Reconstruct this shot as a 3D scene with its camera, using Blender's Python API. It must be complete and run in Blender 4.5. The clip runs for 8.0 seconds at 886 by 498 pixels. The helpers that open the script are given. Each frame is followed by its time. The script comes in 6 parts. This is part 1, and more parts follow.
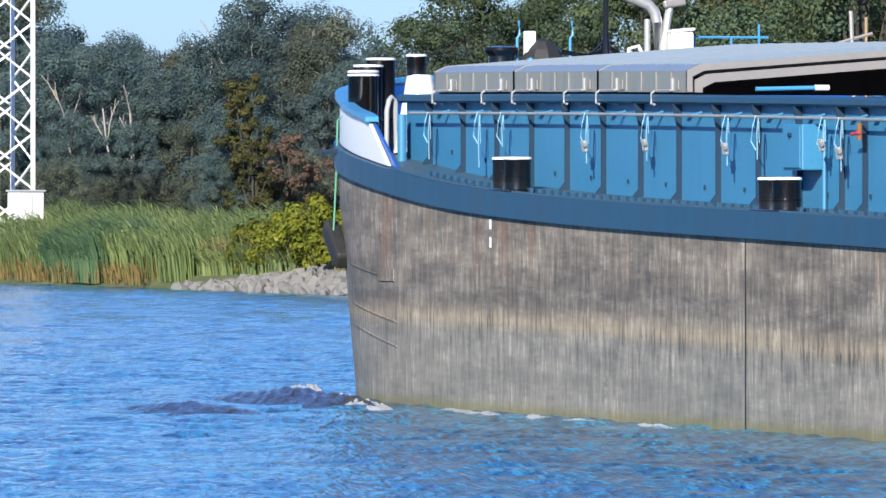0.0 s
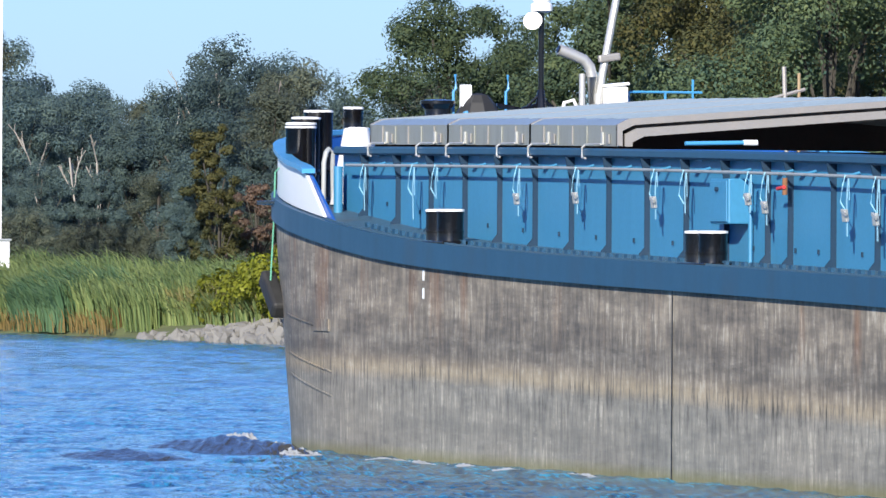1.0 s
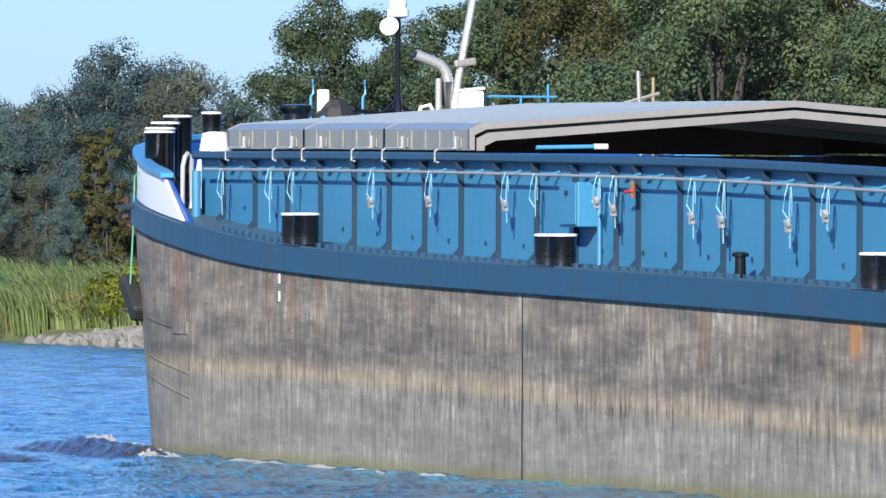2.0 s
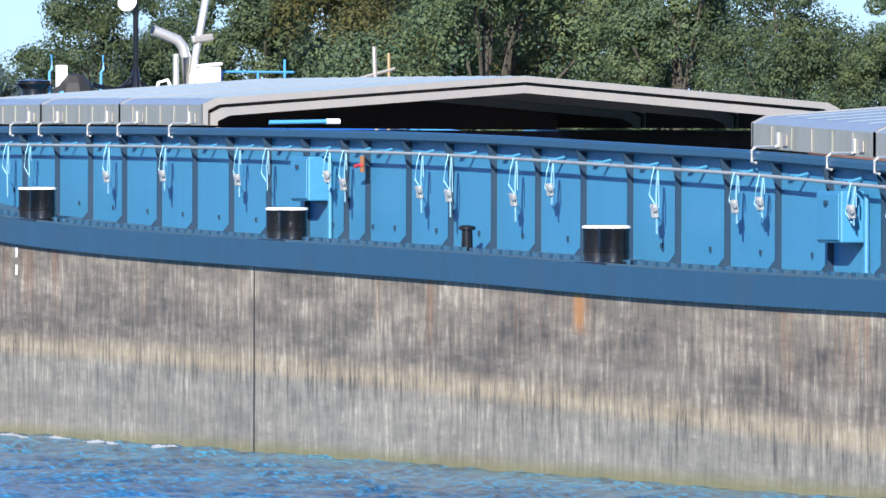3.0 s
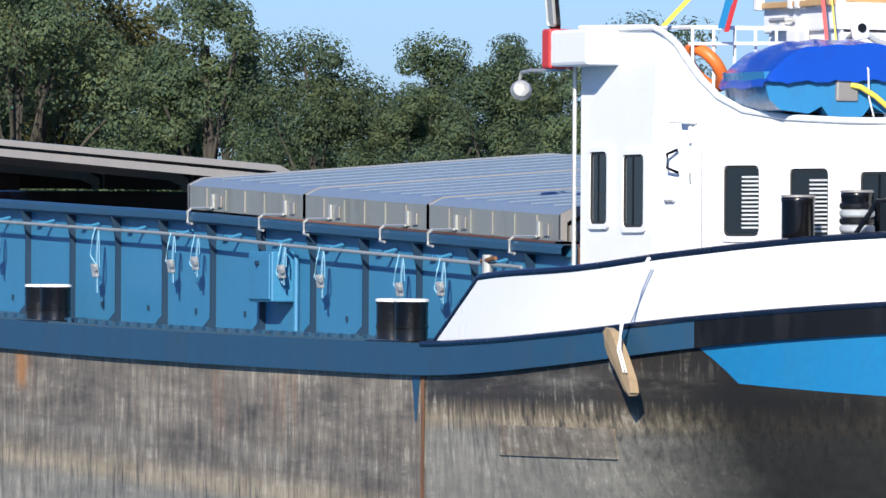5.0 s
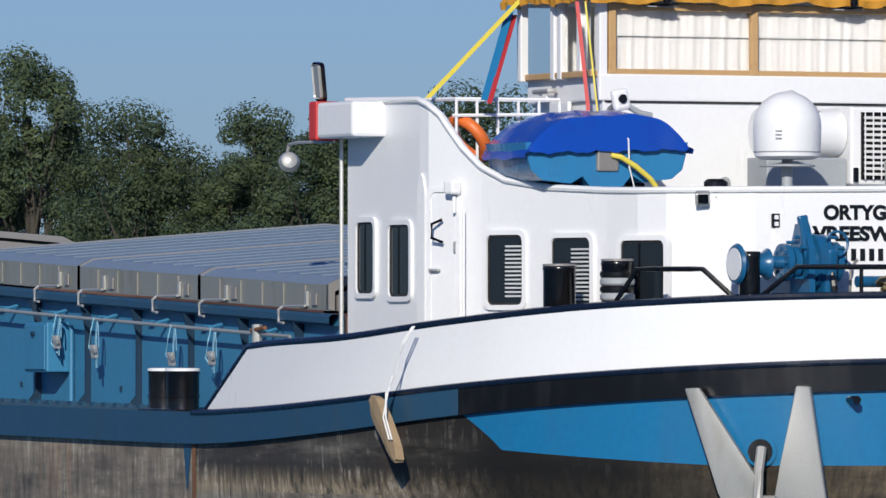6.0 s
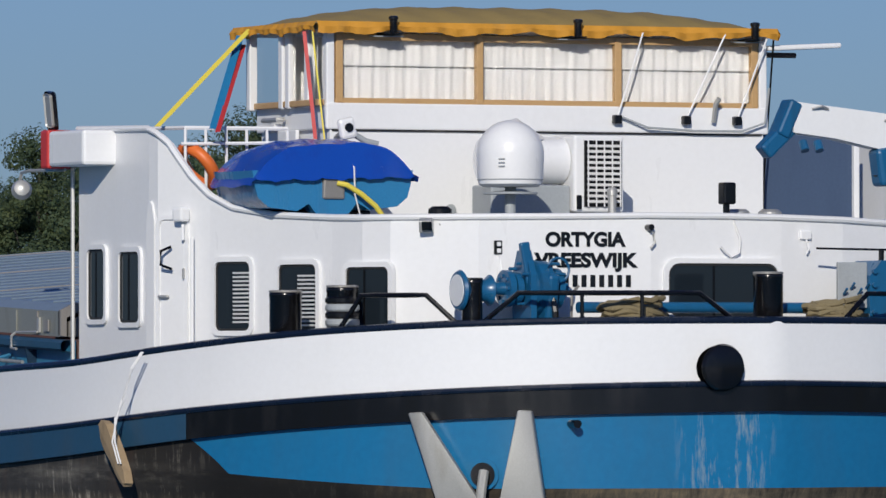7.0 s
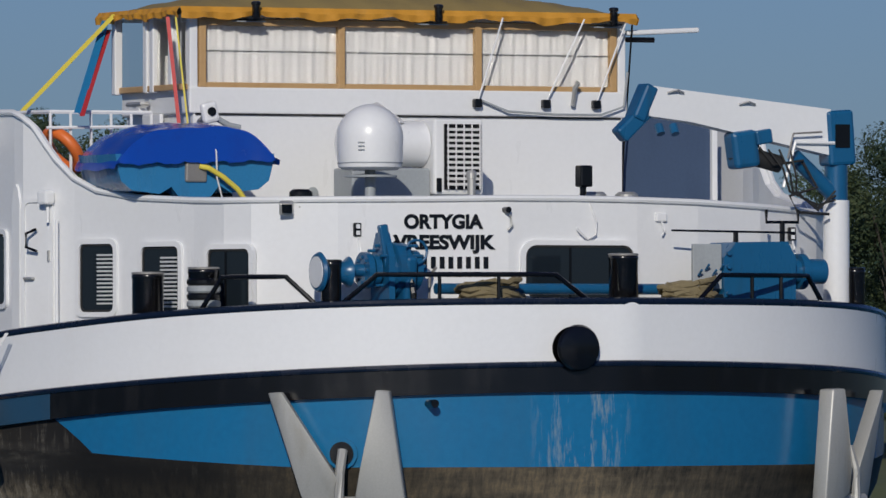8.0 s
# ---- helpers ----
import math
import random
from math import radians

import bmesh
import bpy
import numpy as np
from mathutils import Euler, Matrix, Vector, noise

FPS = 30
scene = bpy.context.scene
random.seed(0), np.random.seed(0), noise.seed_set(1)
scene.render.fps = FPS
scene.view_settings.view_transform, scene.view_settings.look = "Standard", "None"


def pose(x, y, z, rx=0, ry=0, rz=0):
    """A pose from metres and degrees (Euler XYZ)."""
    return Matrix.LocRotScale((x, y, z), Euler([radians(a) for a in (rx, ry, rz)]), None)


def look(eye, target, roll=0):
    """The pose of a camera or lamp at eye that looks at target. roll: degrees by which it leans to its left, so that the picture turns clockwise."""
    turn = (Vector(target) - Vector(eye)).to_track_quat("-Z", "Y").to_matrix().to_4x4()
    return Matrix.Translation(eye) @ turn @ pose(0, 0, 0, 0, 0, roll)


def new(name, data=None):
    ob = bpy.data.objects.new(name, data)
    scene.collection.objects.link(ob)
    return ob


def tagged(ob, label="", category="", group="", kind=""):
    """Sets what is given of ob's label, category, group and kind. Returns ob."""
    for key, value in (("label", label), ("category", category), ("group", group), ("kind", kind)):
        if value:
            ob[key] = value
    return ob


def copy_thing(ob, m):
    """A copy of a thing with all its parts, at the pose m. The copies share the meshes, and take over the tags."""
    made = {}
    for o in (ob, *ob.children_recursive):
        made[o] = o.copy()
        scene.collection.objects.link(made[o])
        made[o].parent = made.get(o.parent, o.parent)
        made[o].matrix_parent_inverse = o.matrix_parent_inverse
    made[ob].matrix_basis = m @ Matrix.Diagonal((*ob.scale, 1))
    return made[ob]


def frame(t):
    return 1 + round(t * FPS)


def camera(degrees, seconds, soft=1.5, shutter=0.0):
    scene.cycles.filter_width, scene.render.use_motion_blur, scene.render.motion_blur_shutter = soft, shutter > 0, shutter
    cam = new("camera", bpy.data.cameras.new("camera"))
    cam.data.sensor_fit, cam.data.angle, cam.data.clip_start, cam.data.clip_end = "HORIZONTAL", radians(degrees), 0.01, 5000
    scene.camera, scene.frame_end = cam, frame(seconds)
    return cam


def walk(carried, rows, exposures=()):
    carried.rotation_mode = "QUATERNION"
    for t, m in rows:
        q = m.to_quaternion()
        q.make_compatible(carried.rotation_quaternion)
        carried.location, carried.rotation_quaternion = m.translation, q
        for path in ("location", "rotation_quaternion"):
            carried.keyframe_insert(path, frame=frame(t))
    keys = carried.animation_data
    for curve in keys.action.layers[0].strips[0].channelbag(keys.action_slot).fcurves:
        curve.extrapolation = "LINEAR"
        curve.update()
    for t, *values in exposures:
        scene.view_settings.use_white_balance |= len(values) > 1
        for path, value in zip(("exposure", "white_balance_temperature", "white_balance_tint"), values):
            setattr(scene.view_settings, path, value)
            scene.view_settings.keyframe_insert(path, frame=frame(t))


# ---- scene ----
# Lengths in metres. x runs aft along the ship, y away from the camera, z up; the water lies at z = 0.
DEG, SPEED = 5.69457, 1.535
EYE = (120.767, -39.587, 3.052)
cam = camera(DEG, 8.0, soft=1.5)


def aim(pan, tilt, lean):
    """Pose at EYE: pan from +y towards +x, tilt upwards, lean in degrees."""
    return Matrix.Translation(EYE) @ Euler((radians(90 + tilt), 0, radians(-pan))).to_matrix().to_4x4() @ pose(0, 0, 0, 0, 0, -lean)


PATH = [
    (0, -72.4377, -0.3411, 0.0183),
    (0.5, -72.3639, -0.1490, -0.0998),
    (1, -72.2199, -0.0087, -0.3391),
    (1.2, -72.1838, 0.0208, -0.3593),
    (2.3, -71.0713, -0.0191, -0.1941),
    (2.5, -70.7584, -0.0463, -0.1976),
    (3, -70.0122, -0.1487, -0.1380),
    (3.5, -69.5996, -0.1139, -0.1236),
    (4, -68.8043, 0.0124, 0.0009),
    (4.5, -67.7778, 0.1152, -0.0490),
    (4.7, -67.4462, 0.1499, -0.2372),
    (5.8, -66.0327, 0.6210, -0.0485),
    (6, -65.8569, 0.6938, -0.0188),
    (6.5, -65.2518, 0.7818, 0.1929),
    (7, -64.4786, 0.8539, 0.0617),
    (7.5, -64.2945, 0.8719, -0.0289),
    (8, -63.9669, 0.7261, 0.1149),
]
walk(cam, [(t, aim(p, q, r)) for t, p, q, r in PATH],
     [(0, 0.8), (1.2, 0.8), (2.5, 0.9), (3.5, 1.27), (4.5, 1.0), (5.8, -0.16), (6.5, -0.4), (7.5, -0.78), (8, -0.93)])

# ---- light ----
SUN_AZ, SUN_EL = radians(121), radians(24)   # azimuth from +y towards +x
world = bpy.data.worlds.new("sky")
scene.world = world
world.use_nodes = True
wn = world.node_tree.nodes
sky = wn.new("ShaderNodeTexSky")
sky.sky_type, sky.sun_disc = "NISHITA", False
sky.sun_elevation, sky.sun_rotation = SUN_EL, SUN_AZ
sky.air_density, sky.dust_density, sky.ozone_density = 1.0, 0.3, 1.2
tint = wn.new("ShaderNodeMix")
tint.data_type, tint.blend_type = "RGBA", "MULTIPLY"
tint.inputs[0].default_value, tint.inputs[7].default_value = 1.0, (0.32, 0.49, 0.97, 1)
world.node_tree.links.new(sky.outputs[0], tint.inputs[6])
world.node_tree.links.new(tint.outputs[2], wn["Background"].inputs[0])
wn["Background"].inputs[1].default_value = 0.1
sun = new("sun", bpy.data.lights.new("sun", "SUN"))
sun.data.energy, sun.data.angle, sun.data.color = 5.0, radians(0.53), (1.0, 0.94, 0.84)
sun.matrix_world = look((math.sin(SUN_AZ) * 200, math.cos(SUN_AZ) * 200, 200 * math.tan(SUN_EL)), (0, 0, 0))


# ---- materials ----
def nodes_of(name):
    m = bpy.data.materials.new(name)
    m.use_nodes = True
    t = m.node_tree
    return m, t, t.nodes["Principled BSDF"]


def link(t, a, b):
    t.links.new(a, b)


def math_node(t, op, a, b=None, c=None):
    n = t.nodes.new("ShaderNodeMath")
    n.operation = op
    for i, q in enumerate((a, b, c)):
        if q is None:
            continue
        if isinstance(q, (int, float)):
            n.inputs[i].default_value = q
        else:
            link(t, q, n.inputs[i])
    return n.outputs[0]


def coords(t, scale=(1, 1, 1)):
    c, m = t.nodes.new("ShaderNodeTexCoord"), t.nodes.new("ShaderNodeMapping")
    m.inputs["Scale"].default_value = scale
    link(t, c.outputs["Object"], m.inputs[0])
    return m.outputs[0]


def noise_node(t, vec, scale, detail=4.0, rough=0.55):
    n = t.nodes.new("ShaderNodeTexNoise")
    n.inputs["Scale"].default_value, n.inputs["Detail"].default_value, n.inputs["Roughness"].default_value = scale, detail, rough
    link(t, vec, n.inputs["Vector"])
    return n.outputs["Fac"]


def ramp(t, fac, stops):
    r = t.nodes.new("ShaderNodeValToRGB")
    e = r.color_ramp.elements
    while len(e) < len(stops):
        e.new(0.5)
    for q, (p, c) in zip(e, stops):
        q.position, q.color = p, (*c, 1) if len(c) == 3 else c
    link(t, fac, r.inputs[0])
    return r.outputs[0]


def mix(t, fac, a, b, how="MIX"):
    m = t.nodes.new("ShaderNodeMix")
    m.data_type, m.blend_type = "RGBA", how
    for k, q in ((0, fac), (6, a), (7, b)):
        if isinstance(q, (int, float)):
            m.inputs[k].default_value = q
        elif isinstance(q, tuple):
            m.inputs[k].default_value = (*q, 1)
        else:
            link(t, q, m.inputs[k])
    return m.outputs[2]


def bump(t, p, height, strength=0.2, dist=0.02):
    b = t.nodes.new("ShaderNodeBump")
    b.inputs["Strength"].default_value, b.inputs["Distance"].default_value = strength, dist
    link(t, height, b.inputs["Height"])
    link(t, b.outputs[0], p.inputs["Normal"])


def paint(name, colour, rough=0.4, dirt=(0.1, 0.08, 0.06), amount=0.35, scale=3.0, streak=True, metal=0.0, relief=0.15, spec=0.5, grain=0.1):
    """Painted or bare surface: fine mottling, larger stains that run down, slight unevenness."""
    m, t, p = nodes_of(name)
    big = noise_node(t, coords(t, (1, 1, 0.25 if streak else 1)), scale, 5, 0.6)
    fine = noise_node(t, coords(t), scale * 14, 3)
    shade = t.nodes.new("ShaderNodeMix")
    shade.data_type, shade.blend_type = "RGBA", "MULTIPLY"
    shade.inputs[0].default_value = 1.0
    shade.inputs[6].default_value = (*colour, 1)
    link(t, ramp(t, fine, [(0.3, (1.0 - grain,) * 3), (0.7, (1.0,) * 3)]), shade.inputs[7])
    f = ramp(t, big, [(0.52, (0, 0, 0)), (0.8, (amount,) * 3)])
    link(t, mix(t, f, shade.outputs[2], dirt), p.inputs["Base Color"])
    p.inputs["Roughness"].default_value, p.inputs["Metallic"].default_value = rough, metal
    p.inputs["Specular IOR Level"].default_value = spec
    link(t, math_node(t, "MULTIPLY_ADD", big, 0.25, rough - 0.12), p.inputs["Roughness"])
    bump(t, p, big, relief, 0.01)
    return m


def hull_paint(name="weathered_hull_plating", tide=(1.3, 0.006, 0.00043), dark=False):
    """Weathered bottom plating: brown upper part, pale tide line, greyer strip below it, green at the water, with runs."""
    m, t, p = nodes_of(name)
    pos = t.nodes.new("ShaderNodeSeparateXYZ")
    link(t, coords(t), pos.inputs[0])
    x, z = pos.outputs[0], pos.outputs[2]
    runs = noise_node(t, coords(t, (4.6, 7.0, 0.85)), 1.6, 8, 0.76)
    thin = noise_node(t, coords(t, (7.0, 10.5, 1.0)), 1.6, 5, 0.68)
    cloud = noise_node(t, coords(t, (0.5, 0.5, 2.6)), 1.0, 9, 0.72)
    # height over the old tide line, which falls towards the stern
    line = math_node(t, "SUBTRACT", math_node(t, "SUBTRACT", tide[0], math_node(t, "MULTIPLY", x, tide[1])), math_node(t, "MULTIPLY", math_node(t, "MULTIPLY", x, x), tide[2]))
    h = math_node(t, "SUBTRACT", z, line)
    h = math_node(t, "ADD", h, math_node(t, "MULTIPLY", math_node(t, "SUBTRACT", runs, 0.5), 0.16))
    upper = ramp(t, math_node(t, "ADD", math_node(t, "MULTIPLY", cloud, 0.55), math_node(t, "MULTIPLY", runs, 0.5)),
                 [(0.39, (0.07, 0.064, 0.056)), (0.46, (0.13, 0.115, 0.096)), (0.55, (0.205, 0.178, 0.142)), (0.65, (0.33, 0.285, 0.22))])
    if dark:
        upper = ramp(t, math_node(t, "ADD", math_node(t, "MULTIPLY", cloud, 0.4), math_node(t, "MULTIPLY", runs, 0.65)),
                     [(0.4, (0.016, 0.015, 0.015)), (0.58, (0.03, 0.028, 0.026)), (0.7, (0.14, 0.125, 0.11))])
    lower = ramp(t, math_node(t, "ADD", math_node(t, "MULTIPLY", runs, 0.55), math_node(t, "MULTIPLY", cloud, 0.45)), [(0.37, (0.135, 0.13, 0.116)), (0.5, (0.225, 0.213, 0.182)), (0.63, (0.33, 0.305, 0.255))])
    k = ramp(t, math_node(t, "MULTIPLY_ADD", h, 0.5, 0.5), [(0.40, (0, 0, 0)), (0.52, (1, 1, 1))])
    base = mix(t, k, lower, upper)
    band = ramp(t, math_node(t, "MULTIPLY_ADD", h, 0.5, 0.5), [(0.41, (0, 0, 0)), (0.49, (0.75,) * 3), (0.52, (0.6,) * 3), (0.62, (0, 0, 0))])
    base = mix(t, math_node(t, "MULTIPLY", band, ramp(t, thin, [(0.35, (0.15,) * 3), (0.6, (1, 1, 1))])), base, (0.42, 0.34, 0.22))
    # rust under the strake, in spots along the side
    rust = math_node(t, "MULTIPLY", ramp(t, noise_node(t, coords(t, (1.1, 1.1, 0.12)), 0.9, 4, 0.7), [(0.55, (0, 0, 0)), (0.68, (1, 1, 1))]),
                     ramp(t, math_node(t, "MULTIPLY_ADD", h, 0.5, 0.3), [(0.35, (0, 0, 0)), (0.8, (0.4,) * 3)]))
    base = mix(t, rust, base, (0.28, 0.12, 0.045))
    # one bright rust patch under the strake, and a paler horizontal belt where plates meet
    off = math_node(t, "ABSOLUTE", math_node(t, "SUBTRACT", math_node(t, "ADD", x, math_node(t, "MULTIPLY", cloud, 0.3)), 24.05))
    spot = math_node(t, "MULTIPLY", ramp(t, off, [(0.06, (0.8,) * 3), (0.3, (0, 0, 0))]), ramp(t, math_node(t, "MULTIPLY", z, 0.4), [(0.68, (0, 0, 0)), (0.76, (1, 1, 1))]))
    base = mix(t, spot, base, (0.42, 0.19, 0.06))
    belt = math_node(t, "MULTIPLY", ramp(t, math_node(t, "ABSOLUTE", math_node(t, "SUBTRACT", h, 0.42)), [(0.02, (0.5,) * 3), (0.16, (0, 0, 0))]), ramp(t, cloud, [(0.42, (0, 0, 0)), (0.58, (1, 1, 1))]))
    base = mix(t, belt, base, (0.3, 0.28, 0.235))
    pale = math_node(t, "MULTIPLY", ramp(t, thin, [(0.56, (0, 0, 0)), (0.6, (0.6,) * 3)]), ramp(t, cloud, [(0.45, (0, 0, 0)), (0.6, (1, 1, 1))]))
    base = mix(t, pale, base, (0.5, 0.46, 0.38))
    grimy = math_node(t, "MULTIPLY", ramp(t, math_node(t, "MULTIPLY_ADD", h, 0.5, 0.5), [(0.54, (0, 0, 0)), (0.64, (0.5,) * 3), (0.8, (0.4,) * 3), (0.93, (0, 0, 0))]), ramp(t, runs, [(0.4, (1, 1, 1)), (0.62, (0.25,) * 3)]))
    base = mix(t, grimy, base, (0.085, 0.078, 0.068))
    near_line = ramp(t, math_node(t, "MULTIPLY_ADD", h, 0.5, 0.5), [(0.15, (0.12,) * 3), (0.36, (0.8,) * 3), (0.46, (1, 1, 1)), (0.54, (0.4,) * 3), (0.95, (0.3,) * 3)])
    marks = math_node(t, "MULTIPLY", math_node(t, "MULTIPLY", near_line, ramp(t, thin, [(0.42, (0.85,) * 3), (0.47, (0, 0, 0))])), ramp(t, runs, [(0.35, (1, 1, 1)), (0.6, (0.25,) * 3)]))
    base = mix(t, marks, base, (0.035, 0.032, 0.028))
    weed = ramp(t, math_node(t, "ADD", z, math_node(t, "MULTIPLY", runs, 0.12)), [(0.1, (0.6,) * 3), (0.26, (0, 0, 0))])
    base = mix(t, weed, base, (0.17, 0.16, 0.05))
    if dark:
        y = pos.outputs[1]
        # plating turns near black towards the stern, less so at the waterline
        aft_dark = math_node(t, "MULTIPLY", ramp(t, math_node(t, "MULTIPLY", math_node(t, "SUBTRACT", x, 36), 0.1), [(0.5, (0, 0, 0)), (0.74, (0.93,) * 3)]),
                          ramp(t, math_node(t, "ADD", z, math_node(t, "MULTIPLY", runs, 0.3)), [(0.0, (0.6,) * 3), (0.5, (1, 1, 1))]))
        base = mix(t, aft_dark, base, (0.009, 0.0085, 0.008))
        mid = ramp(t, math_node(t, "MULTIPLY", math_node(t, "ABSOLUTE", math_node(t, "SUBTRACT", y, 4.5)), 0.3), [(0.1, (0.85,) * 3), (0.8, (0.25,) * 3)])
        aft = ramp(t, math_node(t, "MULTIPLY", math_node(t, "SUBTRACT", x, 44.0), 0.5), [(0.4, (0, 0, 0)), (0.75, (1, 1, 1))])
        tan = ramp(t, math_node(t, "ADD", math_node(t, "MULTIPLY", cloud, 0.5), math_node(t, "MULTIPLY", runs, 0.5)), [(0.4, (0.04, 0.036, 0.03)), (0.52, (0.16, 0.13, 0.09)), (0.62, (0.32, 0.24, 0.14))])
        base = mix(t, math_node(t, "MULTIPLY", mid, aft), base, tan)
    link(t, base, p.inputs["Base Color"])
    p.inputs["Roughness"].default_value = 0.62
    p.inputs["Specular IOR Level"].default_value = 0.3
    bump(t, p, cloud, 0.15, 0.03)
    return m


def leaves(name, dark, light, rough=0.5, span=0.45):
    m, t, p = nodes_of(name)
    g = t.nodes.new("ShaderNodeNewGeometry")
    o = t.nodes.new("ShaderNodeObjectInfo")
    patch = noise_node(t, coords(t), span, 3)
    f = math_node(t, "ADD", math_node(t, "MULTIPLY", g.outputs["Random Per Island"], 0.3), math_node(t, "MULTIPLY", patch, 0.7))
    c = ramp(t, f, [(0.25, dark), (0.75, light)])
    v = math_node(t, "MULTIPLY_ADD", o.outputs["Random"], 0.5, 0.75)
    n = t.nodes.new("ShaderNodeHueSaturation")
    link(t, c, n.inputs["Color"])
    link(t, v, n.inputs["Value"])
    link(t, n.outputs[0], p.inputs["Base Color"])
    p.inputs["Roughness"].default_value = rough
    p.inputs["Specular IOR Level"].default_value = 0.12
    thin = t.nodes.new("ShaderNodeBsdfTranslucent")
    link(t, n.outputs[0], thin.inputs["Color"])
    both = t.nodes.new("ShaderNodeMixShader")
    both.inputs[0].default_value = 0.45
    link(t, p.outputs[0], both.inputs[1])
    link(t, thin.outputs[0], both.inputs[2])
    link(t, both.outputs[0], t.nodes["Material Output"].inputs[0])
    return m


def water_paint():
    m, t, p = nodes_of("canal_water")
    vec = coords(t, (1, 1, 1))
    m1 = t.nodes.new("ShaderNodeMapping")
    m1.vector_type = "TEXTURE"
    m1.inputs["Rotation"].default_value = (0, 0, radians(169))
    m1.inputs["Scale"].default_value = (0.62, 0.1, 1)
    c1 = t.nodes.new("ShaderNodeTexCoord")
    link(t, c1.outputs["Object"], m1.inputs[0])
    swell = t.nodes.new("ShaderNodeMapping")
    swell.vector_type = "TEXTURE"
    swell.inputs["Rotation"].default_value = (0, 0, radians(152))
    swell.inputs["Scale"].default_value = (1.7, 0.18, 1)
    link(t, c1.outputs["Object"], swell.inputs[0])
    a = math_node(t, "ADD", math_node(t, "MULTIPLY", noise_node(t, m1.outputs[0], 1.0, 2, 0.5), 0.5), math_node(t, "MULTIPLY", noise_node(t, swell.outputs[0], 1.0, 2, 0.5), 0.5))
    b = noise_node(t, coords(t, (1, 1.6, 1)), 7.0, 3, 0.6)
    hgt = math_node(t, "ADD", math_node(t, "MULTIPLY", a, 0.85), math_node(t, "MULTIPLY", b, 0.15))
    # dark troughs, pale crests and reflected sky blue are painted by wave height
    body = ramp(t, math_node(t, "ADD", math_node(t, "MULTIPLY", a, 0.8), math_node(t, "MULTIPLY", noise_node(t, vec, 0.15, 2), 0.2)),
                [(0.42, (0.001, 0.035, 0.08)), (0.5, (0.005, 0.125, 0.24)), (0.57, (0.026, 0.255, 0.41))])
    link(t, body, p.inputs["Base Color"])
    p.inputs["Roughness"].default_value, p.inputs["IOR"].default_value = 0.09, 1.33
    p.inputs["Specular IOR Level"].default_value = 0.5
    bump(t, p, hgt, 1.0, 0.2)
    return m


HULL = hull_paint()
BLUE = paint("blue_coaming_paint", (0.04, 0.2, 0.36), 0.42, (0.03, 0.12, 0.2), 0.3, 1.2)
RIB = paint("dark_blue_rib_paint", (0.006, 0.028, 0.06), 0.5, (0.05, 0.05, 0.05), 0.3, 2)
DECKBLUE = paint("dull_blue_deck_paint", (0.045, 0.1, 0.15), 0.5, (0.09, 0.085, 0.08), 0.6, 1.5, False)
STRAKE = paint("slate_blue_strake_paint", (0.017, 0.068, 0.13), 0.45, (0.05, 0.065, 0.078), 0.5, 1.2)
STERNBLUE = paint("bright_blue_stern_paint", (0.009, 0.15, 0.33), 0.22, (0.06, 0.09, 0.1), 0.25, 0.9)


def stain_stern(m):
    """Pale limy runs and a rust patch under the mooring hole."""
    t = m.node_tree
    p = t.nodes["Principled BSDF"]
    old = p.inputs["Base Color"].links[0].from_socket
    pos = t.nodes.new("ShaderNodeSeparateXYZ")
    link(t, coords(t), pos.inputs[0])
    side = math_node(t, "ABSOLUTE", math_node(t, "SUBTRACT", pos.outputs[1], 4.25))
    where = ramp(t, side, [(0.0, (1, 1, 1)), (0.35, (0.6,) * 3), (0.62, (0, 0, 0))])
    run = ramp(t, noise_node(t, coords(t, (6, 6, 0.9)), 1.5, 5, 0.7), [(0.52, (0, 0, 0)), (0.64, (0.6,) * 3)])
    link(t, mix(t, math_node(t, "MULTIPLY", where, run), old, (0.38, 0.4, 0.36)), p.inputs["Base Color"])


stain_stern(STERNBLUE)
ROYAL = paint("royal_blue_paint", (0.012, 0.09, 0.38), 0.35, (0.03, 0.06, 0.15), 0.3, 2)
CAPBLUE = paint("light_blue_cap_paint", (0.06, 0.28, 0.55), 0.35, (0.1, 0.2, 0.3), 0.3, 2)
WHITE = paint("white_ship_paint", (0.80, 0.81, 0.82), 0.3, (0.6, 0.58, 0.54), 0.12, 1.2, relief=0.015, grain=0.03)
NAVY = paint("navy_black_paint", (0.006, 0.012, 0.028), 0.25, (0.03, 0.035, 0.05), 0.3, 3)
BLACK = paint("glossy_black_paint", (0.004, 0.004, 0.005), 0.2, (0.05, 0.045, 0.04), 0.3, 3)
SOOT = paint("black_bottom_paint", (0.018, 0.017, 0.017), 0.5, (0.12, 0.11, 0.095), 0.7, 1.3)
ALU = paint("weathered_aluminium_side", (0.33, 0.34, 0.31), 0.5, (0.14, 0.15, 0.11), 0.6, 2.5, metal=0.45)
ALUROOF = paint("aluminium_roof_sheet", (0.28, 0.36, 0.43), 0.4, (0.2, 0.28, 0.36), 0.4, 1.0, False, metal=0.35)
GALV = paint("galvanised_steel", (0.55, 0.55, 0.53), 0.45, (0.3, 0.28, 0.25), 0.4, 6, metal=0.6)
RIM = paint("pale_aluminium_rim", (0.3, 0.288, 0.275), 0.45, (0.35, 0.3, 0.26), 0.5, 4, metal=0.3)
HOLD = paint("red_brown_hold_paint", (0.13, 0.065, 0.055), 0.7, (0.03, 0.025, 0.02), 0.5, 1)
GLASS, gt, gp = nodes_of("dark_window_glass")
gp.inputs["Base Color"].default_value = (0.012, 0.018, 0.025, 1)
